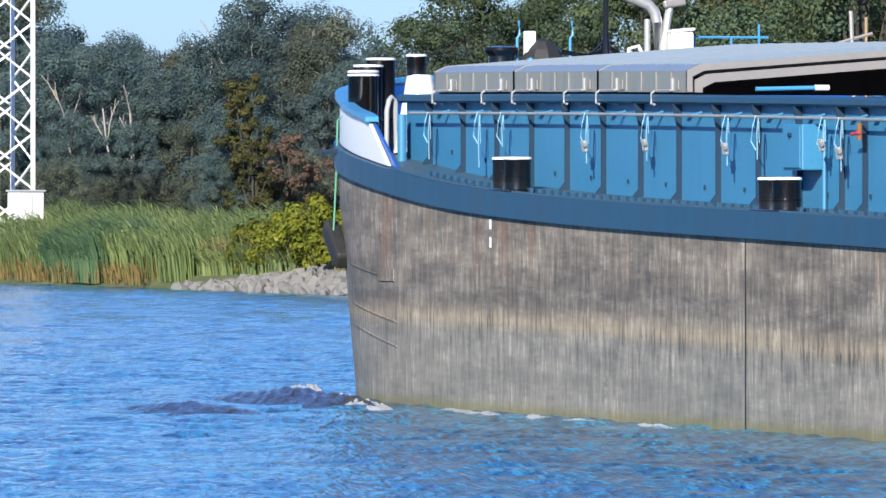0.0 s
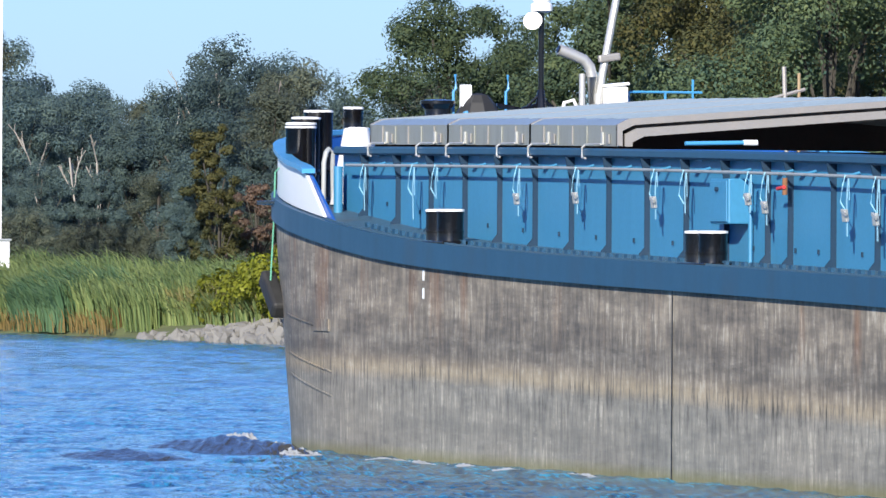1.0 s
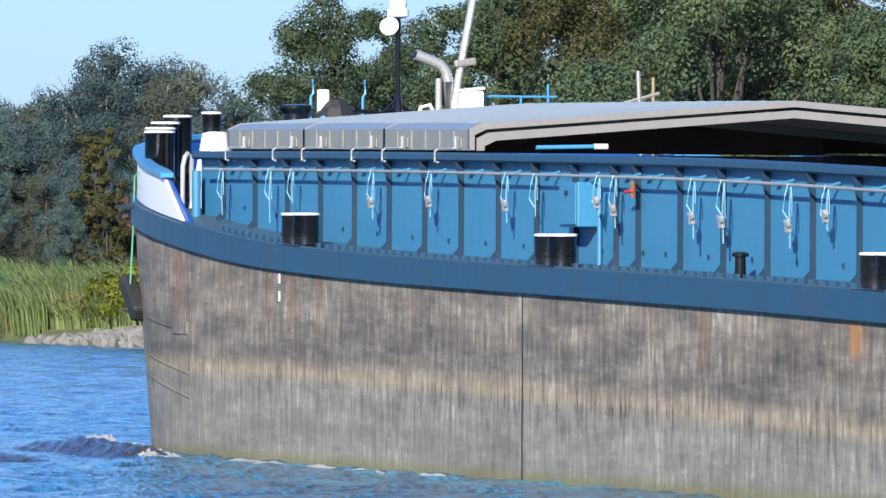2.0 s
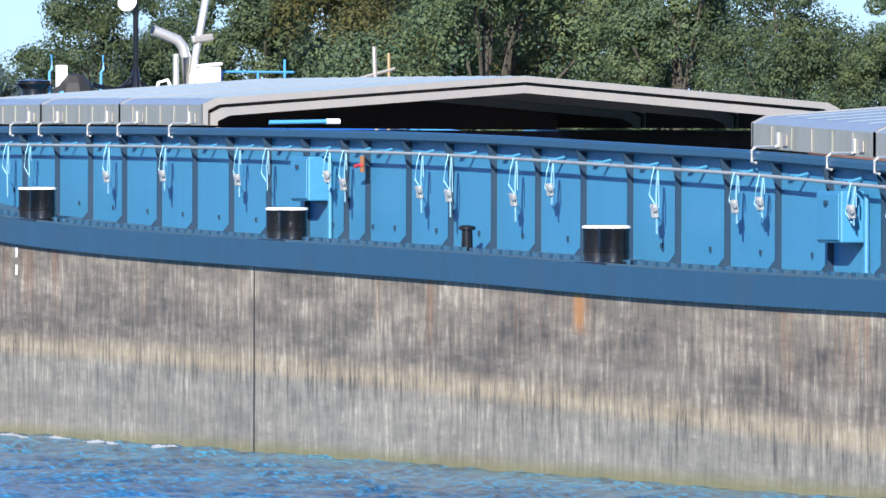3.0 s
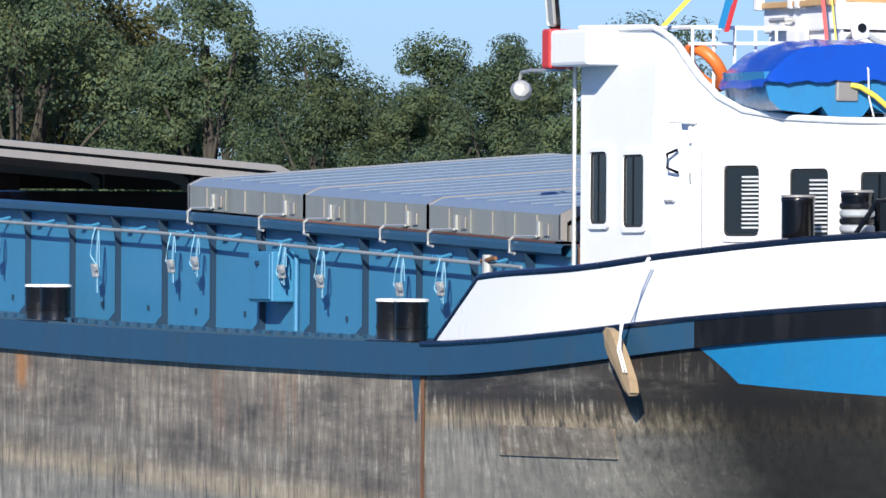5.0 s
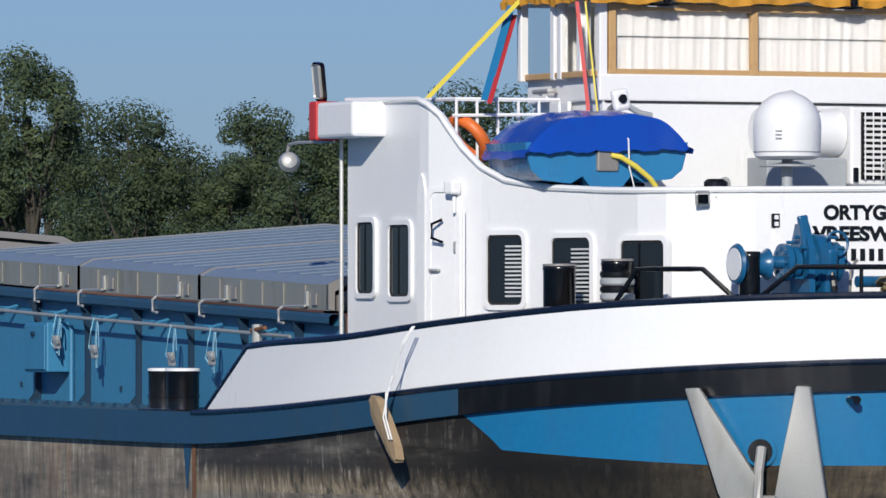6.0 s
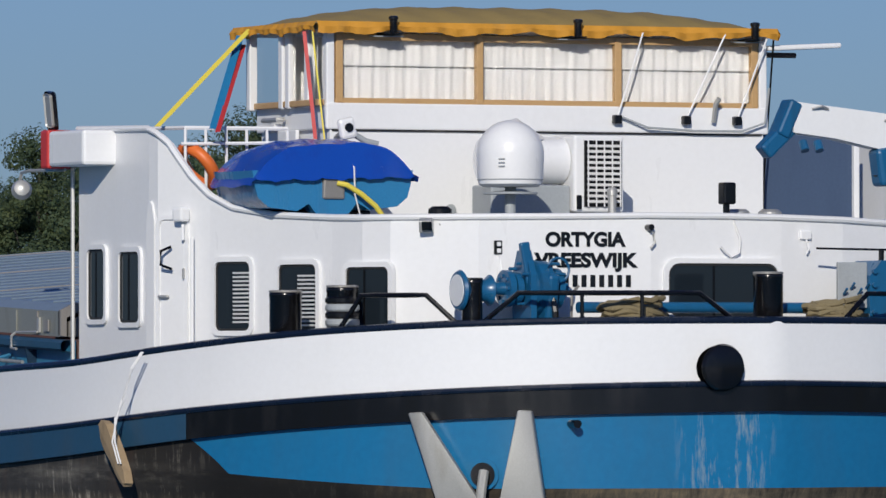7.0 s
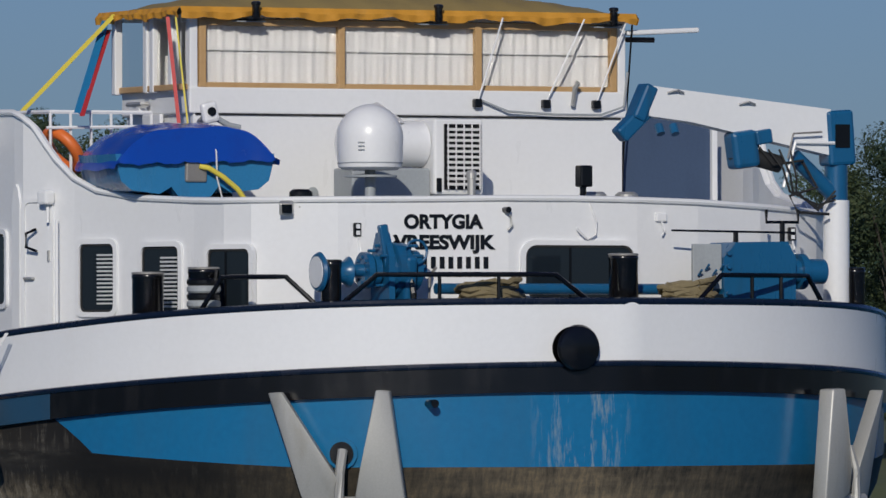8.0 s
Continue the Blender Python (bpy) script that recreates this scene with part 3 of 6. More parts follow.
def dead_tree(x, y, z, h, seed):
    """Crooked bare stem that forks again and again."""
    r = random.Random(seed)
    bm = B()

    def limb(p, d, length, rad, depth):
        pts = [p]
        for k in range(4):
            d = (d + Vector((r.uniform(-0.22, 0.22), r.uniform(-0.22, 0.22), r.uniform(-0.02, 0.14)))).normalized()
            pts.append(pts[-1] + d * length / 4)
        pipe(bm, pts, rad, 5)
        if depth:
            for k in range(3):
                q = pts[r.choice((2, 3, 4))]
                a = r.uniform(0, 6.28)
                limb(q, (d + Vector((math.cos(a), math.sin(a), 0.25)) * r.uniform(0.35, 0.7)).normalized(), length * r.uniform(0.18, 0.34), rad * 0.6, depth - 1)

    limb(Vector((0, 0, 0)), Vector((r.uniform(-0.06, 0.06), r.uniform(-0.06, 0.06), 1)).normalized(), h * 0.72, 0.045, 2)
    ob = tagged(part("dead_tree", bm, DEADWOOD), "bare bleached dead tree among the wood", "tree", "dead trees")
    ob.matrix_basis = pose(x, y, z)


for ang, d, z, h, sd in [(-74.55, 371, 1.0, 8.0, 1), (-74.4, 371, 1.0, 7.7, 2), (-74.74, 372, 1.0, 7.9, 3), (-73.62, 402, 1.2, 10.4, 4), (-73.5, 403, 1.2, 10.6, 5), (-73.7, 404, 1.2, 10.0, 6), (-73.57, 404, 1.2, 10.2, 7)]:
    dead_tree(*along(ang, d), z, h, sd)


def shrub(x, y, w, h, seed, mat=SHRUB, label="yellow-green willow shrub on the bank"):
    r = np.random.RandomState(seed)
    top = empty("shrub", pose(x, y, 0.5), label=label, category="shrub", group="bank shrubs")
    cs = np.stack([r.uniform(-w / 2, w / 2, 22), r.uniform(-1, 1, 22), r.uniform(0.1, 0.8, 22) * h], -1)
    cs[:, 2] *= 1.1 - 0.7 * np.abs(cs[:, 0]) / (w / 2) * r.rand(22)
    bm = B()
    for c in cs[:9]:
        pipe(bm, [(0, 0, -0.3), tuple(c * 0.6), tuple(c)], 0.03, 5)
    part("stems", bm, BARK, top)
    q, f = leaf_cloud(r, cs, r.uniform(0.3, 0.6, 22), 170, 0.1)
    mesh_part("foliage", q, f, mat, top)


for x, y, w, h, sd in [(-147, 41.9, 6, 3.1, 31), (-151.5, 41.9, 5.5, 2.9, 32), (-141.5, 42.2, 6, 3.0, 33), (-155.5, 42.2, 5, 2.4, 34), (-135, 43, 6, 2.6, 35)]:
    shrub(x, y, w, h, sd)
for x, y, w, h, sd in [(-171, 42.3, 4, 1.5, 36), (-188, 43, 6, 1.9, 37), (-163, 43, 4, 1.6, 38)]:
    shrub(x, y, w, h, sd, REED, "rounded green bank shrub among the reeds")


def build_rocks():
    r = random.Random(8)
    meshes = []
    for k in range(5):
        bm = B()
        bmesh.ops.create_icosphere(bm, subdivisions=1, radius=0.5)
        for v in bm.verts:
            v.co *= r.uniform(0.72, 1.2)
            v.co.z *= 0.7
        me = bpy.data.meshes.new("stone")
        bm.to_mesh(me)
        bm.free()
        me.materials.append(STONE)
        meshes.append(me)
    top = empty("riprap", label="bank of loose grey riprap stones at the water's edge", category="stones", kind="structure")
    for k in range(290):
        x = r.uniform(-159.5, -128)
        t = r.random()
        rise = min(1.0, (x + 159.5) / 9)
        ob = new("stone", meshes[k % 5])
        ob.parent = top
        s = r.uniform(0.28, 0.66)
        ob.matrix_basis = pose(x, 39.6 + 1.9 * t, 0.0 + 0.68 * t * rise, r.uniform(0, 90), r.uniform(0, 90), r.uniform(0, 360)) @ Matrix.Diagonal((s * 1.15, s, s, 1))


build_rocks()


def build_lattice_mast():
    x, y = along(-75.253, 322)
    top = empty("lattice_mast", pose(x, y, 0.7, 0, 0, 15), label="white steel lattice mast behind the reeds", category="mast")
    w, H = 0.74, 20.0
    for a, b in [(-w, -w), (w, -w), (w, w), (-w, w)]:
        part("leg", box(B(), (0.13, 0.13, H), (a, b, H / 2), bev=0.01), WHITE, top)
    z, k = 0.6, 0
    while z < H - 1.6:
        bm = B()
        for a, b, c, d in [(-w, -w, w, -w), (w, -w, w, w), (w, w, -w, w), (-w, w, -w, -w)]:
            p, q = ((a, b, z), (c, d, z + 1.0)) if k % 2 else ((c, d, z), (a, b, z + 1.0))
            pipe(bm, [p, q], 0.045, 5)
        part("bracing", bm, WHITE, top)
        z += 1.0
        k += 1
    cab = empty("equipment_cabinet", pose(x + 1.4, y + 0.4, 0.7, 0, 0, 15), label="white metal equipment cabinet at the mast's foot", category="cabinet")
    part("body", box(B(), (0.9, 1.0, 2.5), (0, 0, 1.25), bev=0.03), WHITE, cab)
    part("roof", box(B(), (1.0, 1.1, 0.08), (0, 0, 2.54), bev=0.02), GREY, cab)
    part("door_gap", box(B(), (0.02, 0.03, 2.2), (0.455, 0.0, 1.3)), GREY, cab)


build_lattice_mast()
drift = tagged(part("log", pipe(B(), [(0, 0, 0), (0.5, 0.1, 0.12), (1.0, 0, 0.1)], 0.13, 8), DEADWOOD), "pale driftwood log lying in the reeds", "log")
drift.matrix_basis = pose(*along(-74.35, 300), 1.0)


# ---- the ship ----
MID, HALF = 4.8, 5.71        # centre line and half breadth
ship = empty("cargo_ship", label="blue inland cargo ship with weathered brown hull and white stern deckhouse", category="ship")
RIDERS = [ship]              # what travels with the ship

TOPS = [(-14.5, 4.12), (-9.7, 3.86), (-7, 3.66), (-5, 3.51), (-3, 3.355), (-1, 3.225), (1, 3.13), (3, 3.06), (5.5, 2.99), (7.7, 2.94), (14.5, 2.81), (20, 2.7), (27, 2.54), (33.5, 2.455), (36.8, 2.43), (38.5, 2.47), (40.6, 2.57), (43.1, 2.76), (44.9, 2.9), (46.5, 3.02), (47.1, 3.06)]
COAM = [(-6.1, 4.57), (2.5, 4.48), (7.7, 4.41), (16.6, 4.26), (24.9, 4.03), (27.3, 3.96), (31.4, 3.80), (39, 3.52)]
BULW = [(37.2, 2.47), (38.4, 3.15), (40.8, 3.25), (42.7, 3.41), (44.9, 3.6), (46.5, 3.69), (47.2, 3.70)]
BOWB = [(-14.5, 4.95), (-12, 4.72), (-9.7, 4.55), (-7.2, 4.3), (-5.9, 4.18), (-4.6, 3.5)]


def top_z(x):
    return curve_at(x, TOPS)


def coam_z(x):
    return curve_at(x, COAM)


def plan_line():
    """Deck outline of one side, bow to stern: (x, half breadth)."""
    out = []
    for q in np.linspace(0, math.pi / 2, 46)[:-1]:
        out.append((-14.2 * math.cos(q) ** (2 / 2.6), HALF * math.sin(q) ** (2 / 2.6)))
    out += [(x, HALF) for x in np.arange(0, 38, 1.0)]
    for q in np.linspace(0, math.pi / 2, 50):
        u = HALF * math.cos(q) ** (2 / 2.8)
        out.append((38 + 7.95 * math.sin(q) ** (2 / 2.8) + 0.9 * (1 - u / HALF), u))
    return out


PLAN = plan_line()
RUN = [0.0]
for (xa, ua), (xb, ub) in zip(PLAN, PLAN[1:]):
    RUN.append(RUN[-1] + math.hypot(xb - xa, ub - ua))
LEN = RUN[-1]
PX, PU = [p[0] for p in PLAN], [p[1] for p in PLAN]


def s_of(x):
    """Run along the near side at which the outline reaches x."""
    return float(np.interp(x, PX, RUN))


def outline(s, off=0.0):
    """Point of the deck outline; past LEN it goes on along the far side. off: outwards."""
    far = s > LEN
    q = 2 * LEN - s if far else s
    x, u = float(np.interp(q, RUN, PX)), float(np.interp(q, RUN, PU))
    e = 0.08
    a, b = max(q - e, 0), min(q + e, LEN)
    tx = float(np.interp(b, RUN, PX)) - float(np.interp(a, RUN, PX))
    tu = float(np.interp(b, RUN, PU)) - float(np.interp(a, RUN, PU))
    n = math.hypot(tx, tu) or 1
    x, u = x - tu / n * off, u + tx / n * off
    return x, MID + u if far else MID - u


def skin(s, z, off=0.0):
    """Point of the hull's side: raked stem, stern drawn in under the counter."""
    x, y = outline(s, off)
    if x < 0:
        x += (x / -14.2) * 1.4 * min(1.0, max(0.0, (3.3 - z) / 3.3))
    if x > 37 and z < 1.95:
        k = ((x - 37) / 10) * (1.95 - z) ** 1.4
        x -= 0.55 * k
        y += (MID - y) * 0.10 * k
    return x, y, z


def band(bm, sa, sb, n, lo, hi, m=2, off=0.0):
    """Strip of the side from run sa to sb; each may be (low, high). lo, hi: heights as functions of x."""
    sa, sb = (q if isinstance(q, tuple) else (q, q) for q in (sa, sb))
    rows = []
    for i in range(n + 1):
        row = []
        for j in range(m + 1):
            f = j / m
            s = (sa[0] + (sa[1] - sa[0]) * f) * (1 - i / n) + (sb[0] + (sb[1] - sb[0]) * f) * i / n
            x = outline(s)[0]
            row.append(skin(s, lo(x) + (hi(x) - lo(x)) * f, off))
        rows.append(row)
    return sheet(bm, rows)


def solid_band(bm, sa, sb, n, lo, hi, off, thick):
    """The same with thickness: outer and inner face, top and bottom."""
    sa, sb = (q if isinstance(q, tuple) else (q, q) for q in (sa, sb))
    rings = []
    for i in range(n + 1):
        ring = []
        for f, o in ((0, off), (1, off), (1, off - thick), (0, off - thick)):
            s = (sa[0] + (sa[1] - sa[0]) * f) * (1 - i / n) + (sb[0] + (sb[1] - sb[0]) * f) * i / n
            x = outline(s)[0]
            ring.append(bm.verts.new(skin(s, hi(x) if f else lo(x), o)))
        rings.append(ring)
    for a, b in zip(rings, rings[1:]):
        for k in range(4):
            bm.faces.new((a[k], a[(k + 1) % 4], b[(k + 1) % 4], b[k]))
    bm.faces.new(rings[0][::-1])
    bm.faces.new(rings[-1])
    return bm


FAR = lambda s: 2 * LEN - s
SJ = s_of(36.83)
low_strake = lambda x: top_z(x) - (0.36 if x < 38 else 0.36 - 0.05 * min(1, (x - 38) / 6))


panel_foot = lambda x: 1.91 + 0.17 * min(1.0, max(0.0, (45.6 - x) / 2.4))


def build_hull():
    bottom = lambda x: -1.2
    for a, b, n in ((0.001, SJ, 110), (FAR(SJ), 2 * LEN - 0.001, 110)):
        part("hull_plating", band(B(), a, b, n, bottom, low_strake, 10), HULL, ship, "weathered brown plating with a pale tide line and rust runs", True)
    part("stern_plating", band(B(), SJ, FAR(SJ), 120, bottom, panel_foot, 9), DARKSTERN, ship, "dark grey stern plating with pale runs", True)
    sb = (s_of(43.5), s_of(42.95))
    part("black_quarter_panel", band(B(), SJ, sb, 40, panel_foot, low_strake, 3), DARKSTERN, ship, "black paint on the ship's quarter", True)
    part("black_quarter_panel", band(B(), (FAR(sb[0]), FAR(sb[1])), FAR(SJ), 40, panel_foot, low_strake, 3), DARKSTERN, ship, "black paint on the ship's quarter", True)
    part("blue_stern_panel", band(B(), sb, (FAR(sb[0]), FAR(sb[1])), 70, panel_foot, low_strake, 3), STERNBLUE, ship, "bright blue painted stern panel", True)
    # rubbing strake, slate blue along the side and black round the stern
    for a, b in ((0.001, s_of(42.95)), (FAR(s_of(42.95)), 2 * LEN - 0.001)):
        part("rubbing_strake", solid_band(B(), a, b, 170, low_strake, top_z, 0.07, 0.12), STRAKE, ship, "slate-blue rubbing strake", True)
    part("stern_rubbing_strake", solid_band(B(), s_of(42.95), FAR(s_of(42.95)), 80, low_strake, top_z, 0.07, 0.12), BLACK, ship, "glossy black rubbing strake round the stern", True)
    edge = [skin(q, top_z(outline(q)[0]) - 0.01, 0.06) for q in np.linspace(s_of(36.9), FAR(s_of(36.9)), 150)]
    part("strake_moulding", pipe(B(), edge, 0.035, 8), NAVY, ship, "navy half-round moulding on the strake", True)
    part("touched_up_stripe", band(B(), (s_of(36.6), s_of(36.5)), (s_of(36.64), s_of(36.74)), 1, lambda x: 1.55, low_strake, 6, 0.008), STRAKE, ship, "dark blue touched-up stripe beside the seam")
    # butt straps of the plating
    for x, o in ((11.62, 0.012), (36.83, 0.014)):
        part("butt_joint", band(B(), s_of(x) - (0.02 if x < 20 else 0.05), s_of(x) + (0.02 if x < 20 else 0.05), 1, lambda q: -0.6, low_strake, 3, o), SOOT if x < 20 else RUSTY, ship)
    part("doubler_plate", solid_band(B(), s_of(38.9), s_of(41.5), 8, lambda x: 1.22, lambda x: 1.55, 0.02, 0.05), HULL, ship)
    part("doubler_plate", solid_band(B(), s_of(-5.4), s_of(-4.3), 6, lambda x: 1.8, lambda x: 1.98, 0.02, 0.05), HULL, ship)
    for z1, z2 in ((1.12, 0.84), (1.44, 1.2), (2.02, 1.82)):
        part("weld_bead", solid_band(B(), s_of(-7.9), s_of(-4.3), 12, lambda x: z1 + (z2 - z1) * (x + 7.9) / 3.6, lambda x: z1 + (z2 - z1) * (x + 7.9) / 3.6 + 0.02, 0.016, 0.03), HULL, ship)
    for z in (2.32, 2.58):
        part("draught_mark", solid_band(B(), s_of(0.75), s_of(0.83), 1, lambda x: z, lambda x: z + 0.15, 0.006, 0.02), WHITE, ship, "short white draught mark")


def rusty():
    return paint("rusty_seam", (0.2, 0.09, 0.04), 0.8, (0.05, 0.035, 0.03), 0.8, 4)


RUSTY = rusty()
DARKSTERN = hull_paint("dark_weathered_stern_plating", (1.62, 0.0, 0.0), True)
build_hull()


def build_decks():
    d = lambda x: top_z(x) - 0.03
    side = []
    for x in np.arange(-6.1, 38.6, 0.7):
        side.append(x)
    for y0 in (0.0, 9.6):
        rows = []
        for x in side:
            ye = outline(s_of(x), -0.02)[1]
            ye = ye if y0 == 0 else 9.6 - ye
            rows.append([(x, ye, d(x)), (x, y0, d(x) + 0.06)])
        part("side_deck", sheet(B(), rows), DECKBLUE, ship, "dull blue painted steel side deck")
    fore = [[(x, outline(s_of(x), -0.02)[1], d(x)), (x, 9.6 - outline(s_of(x), -0.02)[1], d(x))] for x in np.linspace(-14, -6.1, 16)]
    part("fore_deck", sheet(B(), fore), DECKBLUE, ship, "dark blue fore deck")
    aft = [[(x, outline(s_of(x), -0.02)[1], d(x)), (x, 9.6 - outline(s_of(x), -0.02)[1], d(x))] for x in np.linspace(38.5, 46.6, 18)]
    part("aft_deck", sheet(B(), aft), DECKBLUE, ship, "dark blue aft deck")
    # gunwale edge with its row of foot stops
    part("gunwale_bar", solid_band(B(), s_of(-4.4), s_of(36), 80, lambda x: top_z(x), lambda x: top_z(x) + 0.025, -0.02, 0.02), DECKBLUE, ship, "raised deck edge plate")
    bm = B()
    x = -3.0
    while x < 36:
        box(bm, (0.13, 0.05, 0.075), (x, outline(s_of(x), 0.0)[1] + 0.3, top_z(x) + 0.025))
        x += 0.36
    tagged(part("foot_stop", bm, STRAKE, ship, "row of small steel foot stops on the deck's edge"), kind="stuff")


build_decks()


def build_bulwarks():
    z = lambda t: (lambda x: curve_at(x, t))
    sa = (s_of(37.2), s_of(38.4))
    wall = B()
    solid_band(wall, sa, (FAR(sa[0]), FAR(sa[1])), 150, lambda x: top_z(min(x, 47)) + 0.01, lambda x: curve_at(x, BULW), 0.03, 0.07)
    part("stern_bulwark", wall, WHITE, ship, "white painted stern bulwark", True)
    rail = B()
    pipe(rail, [skin(sa[0], top_z(37.2) + 0.03, 0.0)] + [(lambda s: skin(s, curve_at(outline(s)[0], BULW) + 0.01, 0.0))(s) for s in np.linspace(sa[1], FAR(sa[1]), 120)] + [skin(FAR(sa[0]), top_z(37.2) + 0.03, 0.0)], 0.045, 8)
    part("bulwark_rail", rail, NAVY, ship, "navy-black rail on the stern bulwark", True)
    for a, b in (((0.001, 0.001), (s_of(-4.55), s_of(-6.0))), ((FAR(s_of(-4.55)), FAR(s_of(-6.0))), (2 * LEN - 0.001,) * 2)):
        part("bow_bulwark", solid_band(B(), a, b, 60, lambda x: top_z(x) + 0.02, z(BOWB), -0.02, 0.05), WHITE, ship, "white bow bulwark", True)
    part("bow_bulwark_lining", solid_band(B(), (0.001, 0.001), (s_of(-4.2), s_of(-5.7)), 60, lambda x: top_z(x), lambda x: curve_at(x, BOWB) - 0.03, -0.08, 0.04), ROYAL, ship, "royal blue bulwark lining")
    part("bow_bulwark_lining", solid_band(B(), (FAR(s_of(-4.2)), FAR(s_of(-5.7))), (2 * LEN - 0.001,) * 2, 60, lambda x: top_z(x), lambda x: curve_at(x, BOWB) - 0.03, -0.08, 0.04), ROYAL, ship, "royal blue bulwark lining")
    for a, b in ((0.001, s_of(-5.8)), (FAR(s_of(-5.8)), 2 * LEN - 0.001)):
        part("bow_rail_cap", solid_band(B(), a, b, 60, z(BOWB), lambda x: curve_at(x, BOWB) + 0.07, 0.05, 0.2), CAPBLUE, ship, "light blue rounded bulwark cap", True)
    # mooring hole in the stern, its dark inside painted as a black disc, with its thick black ring
    x, y, zz = 46.84, 4.13, 3.2
    part("fairlead", cyl(B(), 0.235, (x - 0.15, y, zz), (x + 0.06, y, zz), 32), PIT, ship, "round black disc painted for the dark inside of the fairlead hole")
    ring = B()
    lathe(ring, [(0.2, 0), (0.24, 0.01), (0.255, 0.05), (0.235, 0.09), (0.2, 0.1)], seg=32)
    ob = part("fairlead_ring", ring, BLACK, ship, "", True)
    ob.matrix_basis = pose(x + 0.0, y, zz, 0, 90, 0)


build_bulwarks()

RIBS = [-4.82 + 1.607 * i for i in range(12)] + [13.72 + 1.607 * i for i in range(16)]


RAILGREY = paint("dull_blue_grey_rail_paint", (0.27, 0.3, 0.32), 0.5, (0.1, 0.1, 0.1), 0.5, 3)


def build_coamings():
    xs = list(np.arange(-6.1, 38.9, 0.9)) + [38.9]
    for y, sgn in ((0.0, -1), (9.6, 1)):
        bm = B()
        rings = [[bm.verts.new(p) for p in ((x, y, top_z(x) - 0.1), (x, y, coam_z(x)), (x, y - sgn * 0.03, coam_z(x)), (x, y - sgn * 0.03, top_z(x) - 0.1))] for x in xs]
        for a, b in zip(rings, rings[1:]):
            for k in range(4):
                bm.faces.new((a[k], a[(k + 1) % 4], b[(k + 1) % 4], b[k]))
        bm.faces.new(rings[0])
        bm.faces.new(rings[-1][::-1])
        part("coaming", bm, BLUE, ship, "light blue painted hatch coaming")
        rim = B()
        o = [(0.02, -0.13), (-0.12, -0.13), (-0.155, -0.10), (-0.155, -0.03), (-0.12, 0.0), (0.02, 0.0)]
        rings = [[rim.verts.new((x, y - sgn * a, coam_z(x) + b)) for a, b in o] for x in xs]
        for a, b in zip(rings, rings[1:]):
            for k in range(6):
                rim.faces.new((a[k], a[(k + 1) % 6], b[(k + 1) % 6], b[k]))
        part("coaming_rim", rim, STRAKE, ship, "slate-blue rounded rim of the coaming")
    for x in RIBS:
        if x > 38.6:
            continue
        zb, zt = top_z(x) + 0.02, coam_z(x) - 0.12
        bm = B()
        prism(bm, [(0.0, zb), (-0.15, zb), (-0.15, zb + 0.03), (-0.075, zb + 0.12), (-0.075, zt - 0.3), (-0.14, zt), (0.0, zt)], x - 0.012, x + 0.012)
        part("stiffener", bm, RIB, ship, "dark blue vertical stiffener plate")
        if x + 1.5 < 38.9:
            br = B()
            gs = B()
            prism(gs, [(x + 0.35, coam_z(x) - 0.13), (x + 0.8, coam_z(x) - 0.13), (x + 0.8, coam_z(x) - 0.16)], -0.1, -0.085, "y")
            box(br, (0.14, 0.1, 0.02), (x + 0.45, -0.05, coam_z(x) - 0.27))
            part("gusset", gs, BLUE, ship)
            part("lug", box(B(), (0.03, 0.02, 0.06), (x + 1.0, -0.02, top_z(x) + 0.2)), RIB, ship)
            rod = B()
            cyl(rod, 0.02, (x + 0.9, -0.02, coam_z(x) - 0.25), (x + 0.9, -0.2, coam_z(x) - 0.3), 8)
            part("bracket", br, BLUE, ship)
            part("rail_arm", rod, BLUE, ship)
    # the long handrail pipe
    pts = [(x, -0.2, coam_z(x) - 0.28) for x in np.arange(-5.3, 38, 0.8)]
    part("handrail_pipe", pipe(B(), pts, 0.022, 8), RAILGREY, ship, "grey steel handrail pipe along the coaming", True)
    # pipes down to the deck and junction boxes
    for x in (12.05, 30.72):
        bx = B()
        box(bx, (0.72, 0.3, 0.6), (x - 0.3, -0.17, coam_z(x) - 0.66), bev=0.02)
        j = part("junction_box", bx, BLUE, ship, "blue steel junction box on the coaming")
        lid = B()
        box(lid, (0.66, 0.02, 0.54), (x - 0.3, -0.33, coam_z(x) - 0.66), bev=0.01)
        part("lid", lid, BLUE, j)
        part("latch", cyl(B(), 0.03, (x - 0.3, -0.34, coam_z(x) - 0.5), (x - 0.3, -0.38, coam_z(x) - 0.5), 10), RIB, j)
        for dx in (0.2,):
            part("cable_pipe", pipe(B(), [(x + dx, -0.06, top_z(x)), (x + dx, -0.06, coam_z(x) - 0.4)], 0.03, 8), BLUE, j)
    part("post", cyl(B(), 0.07, (-5.7, -0.2, top_z(-5.7)), (-5.7, -0.2, coam_z(-5.7) - 0.3), 14), BLUE, ship)


build_coamings()


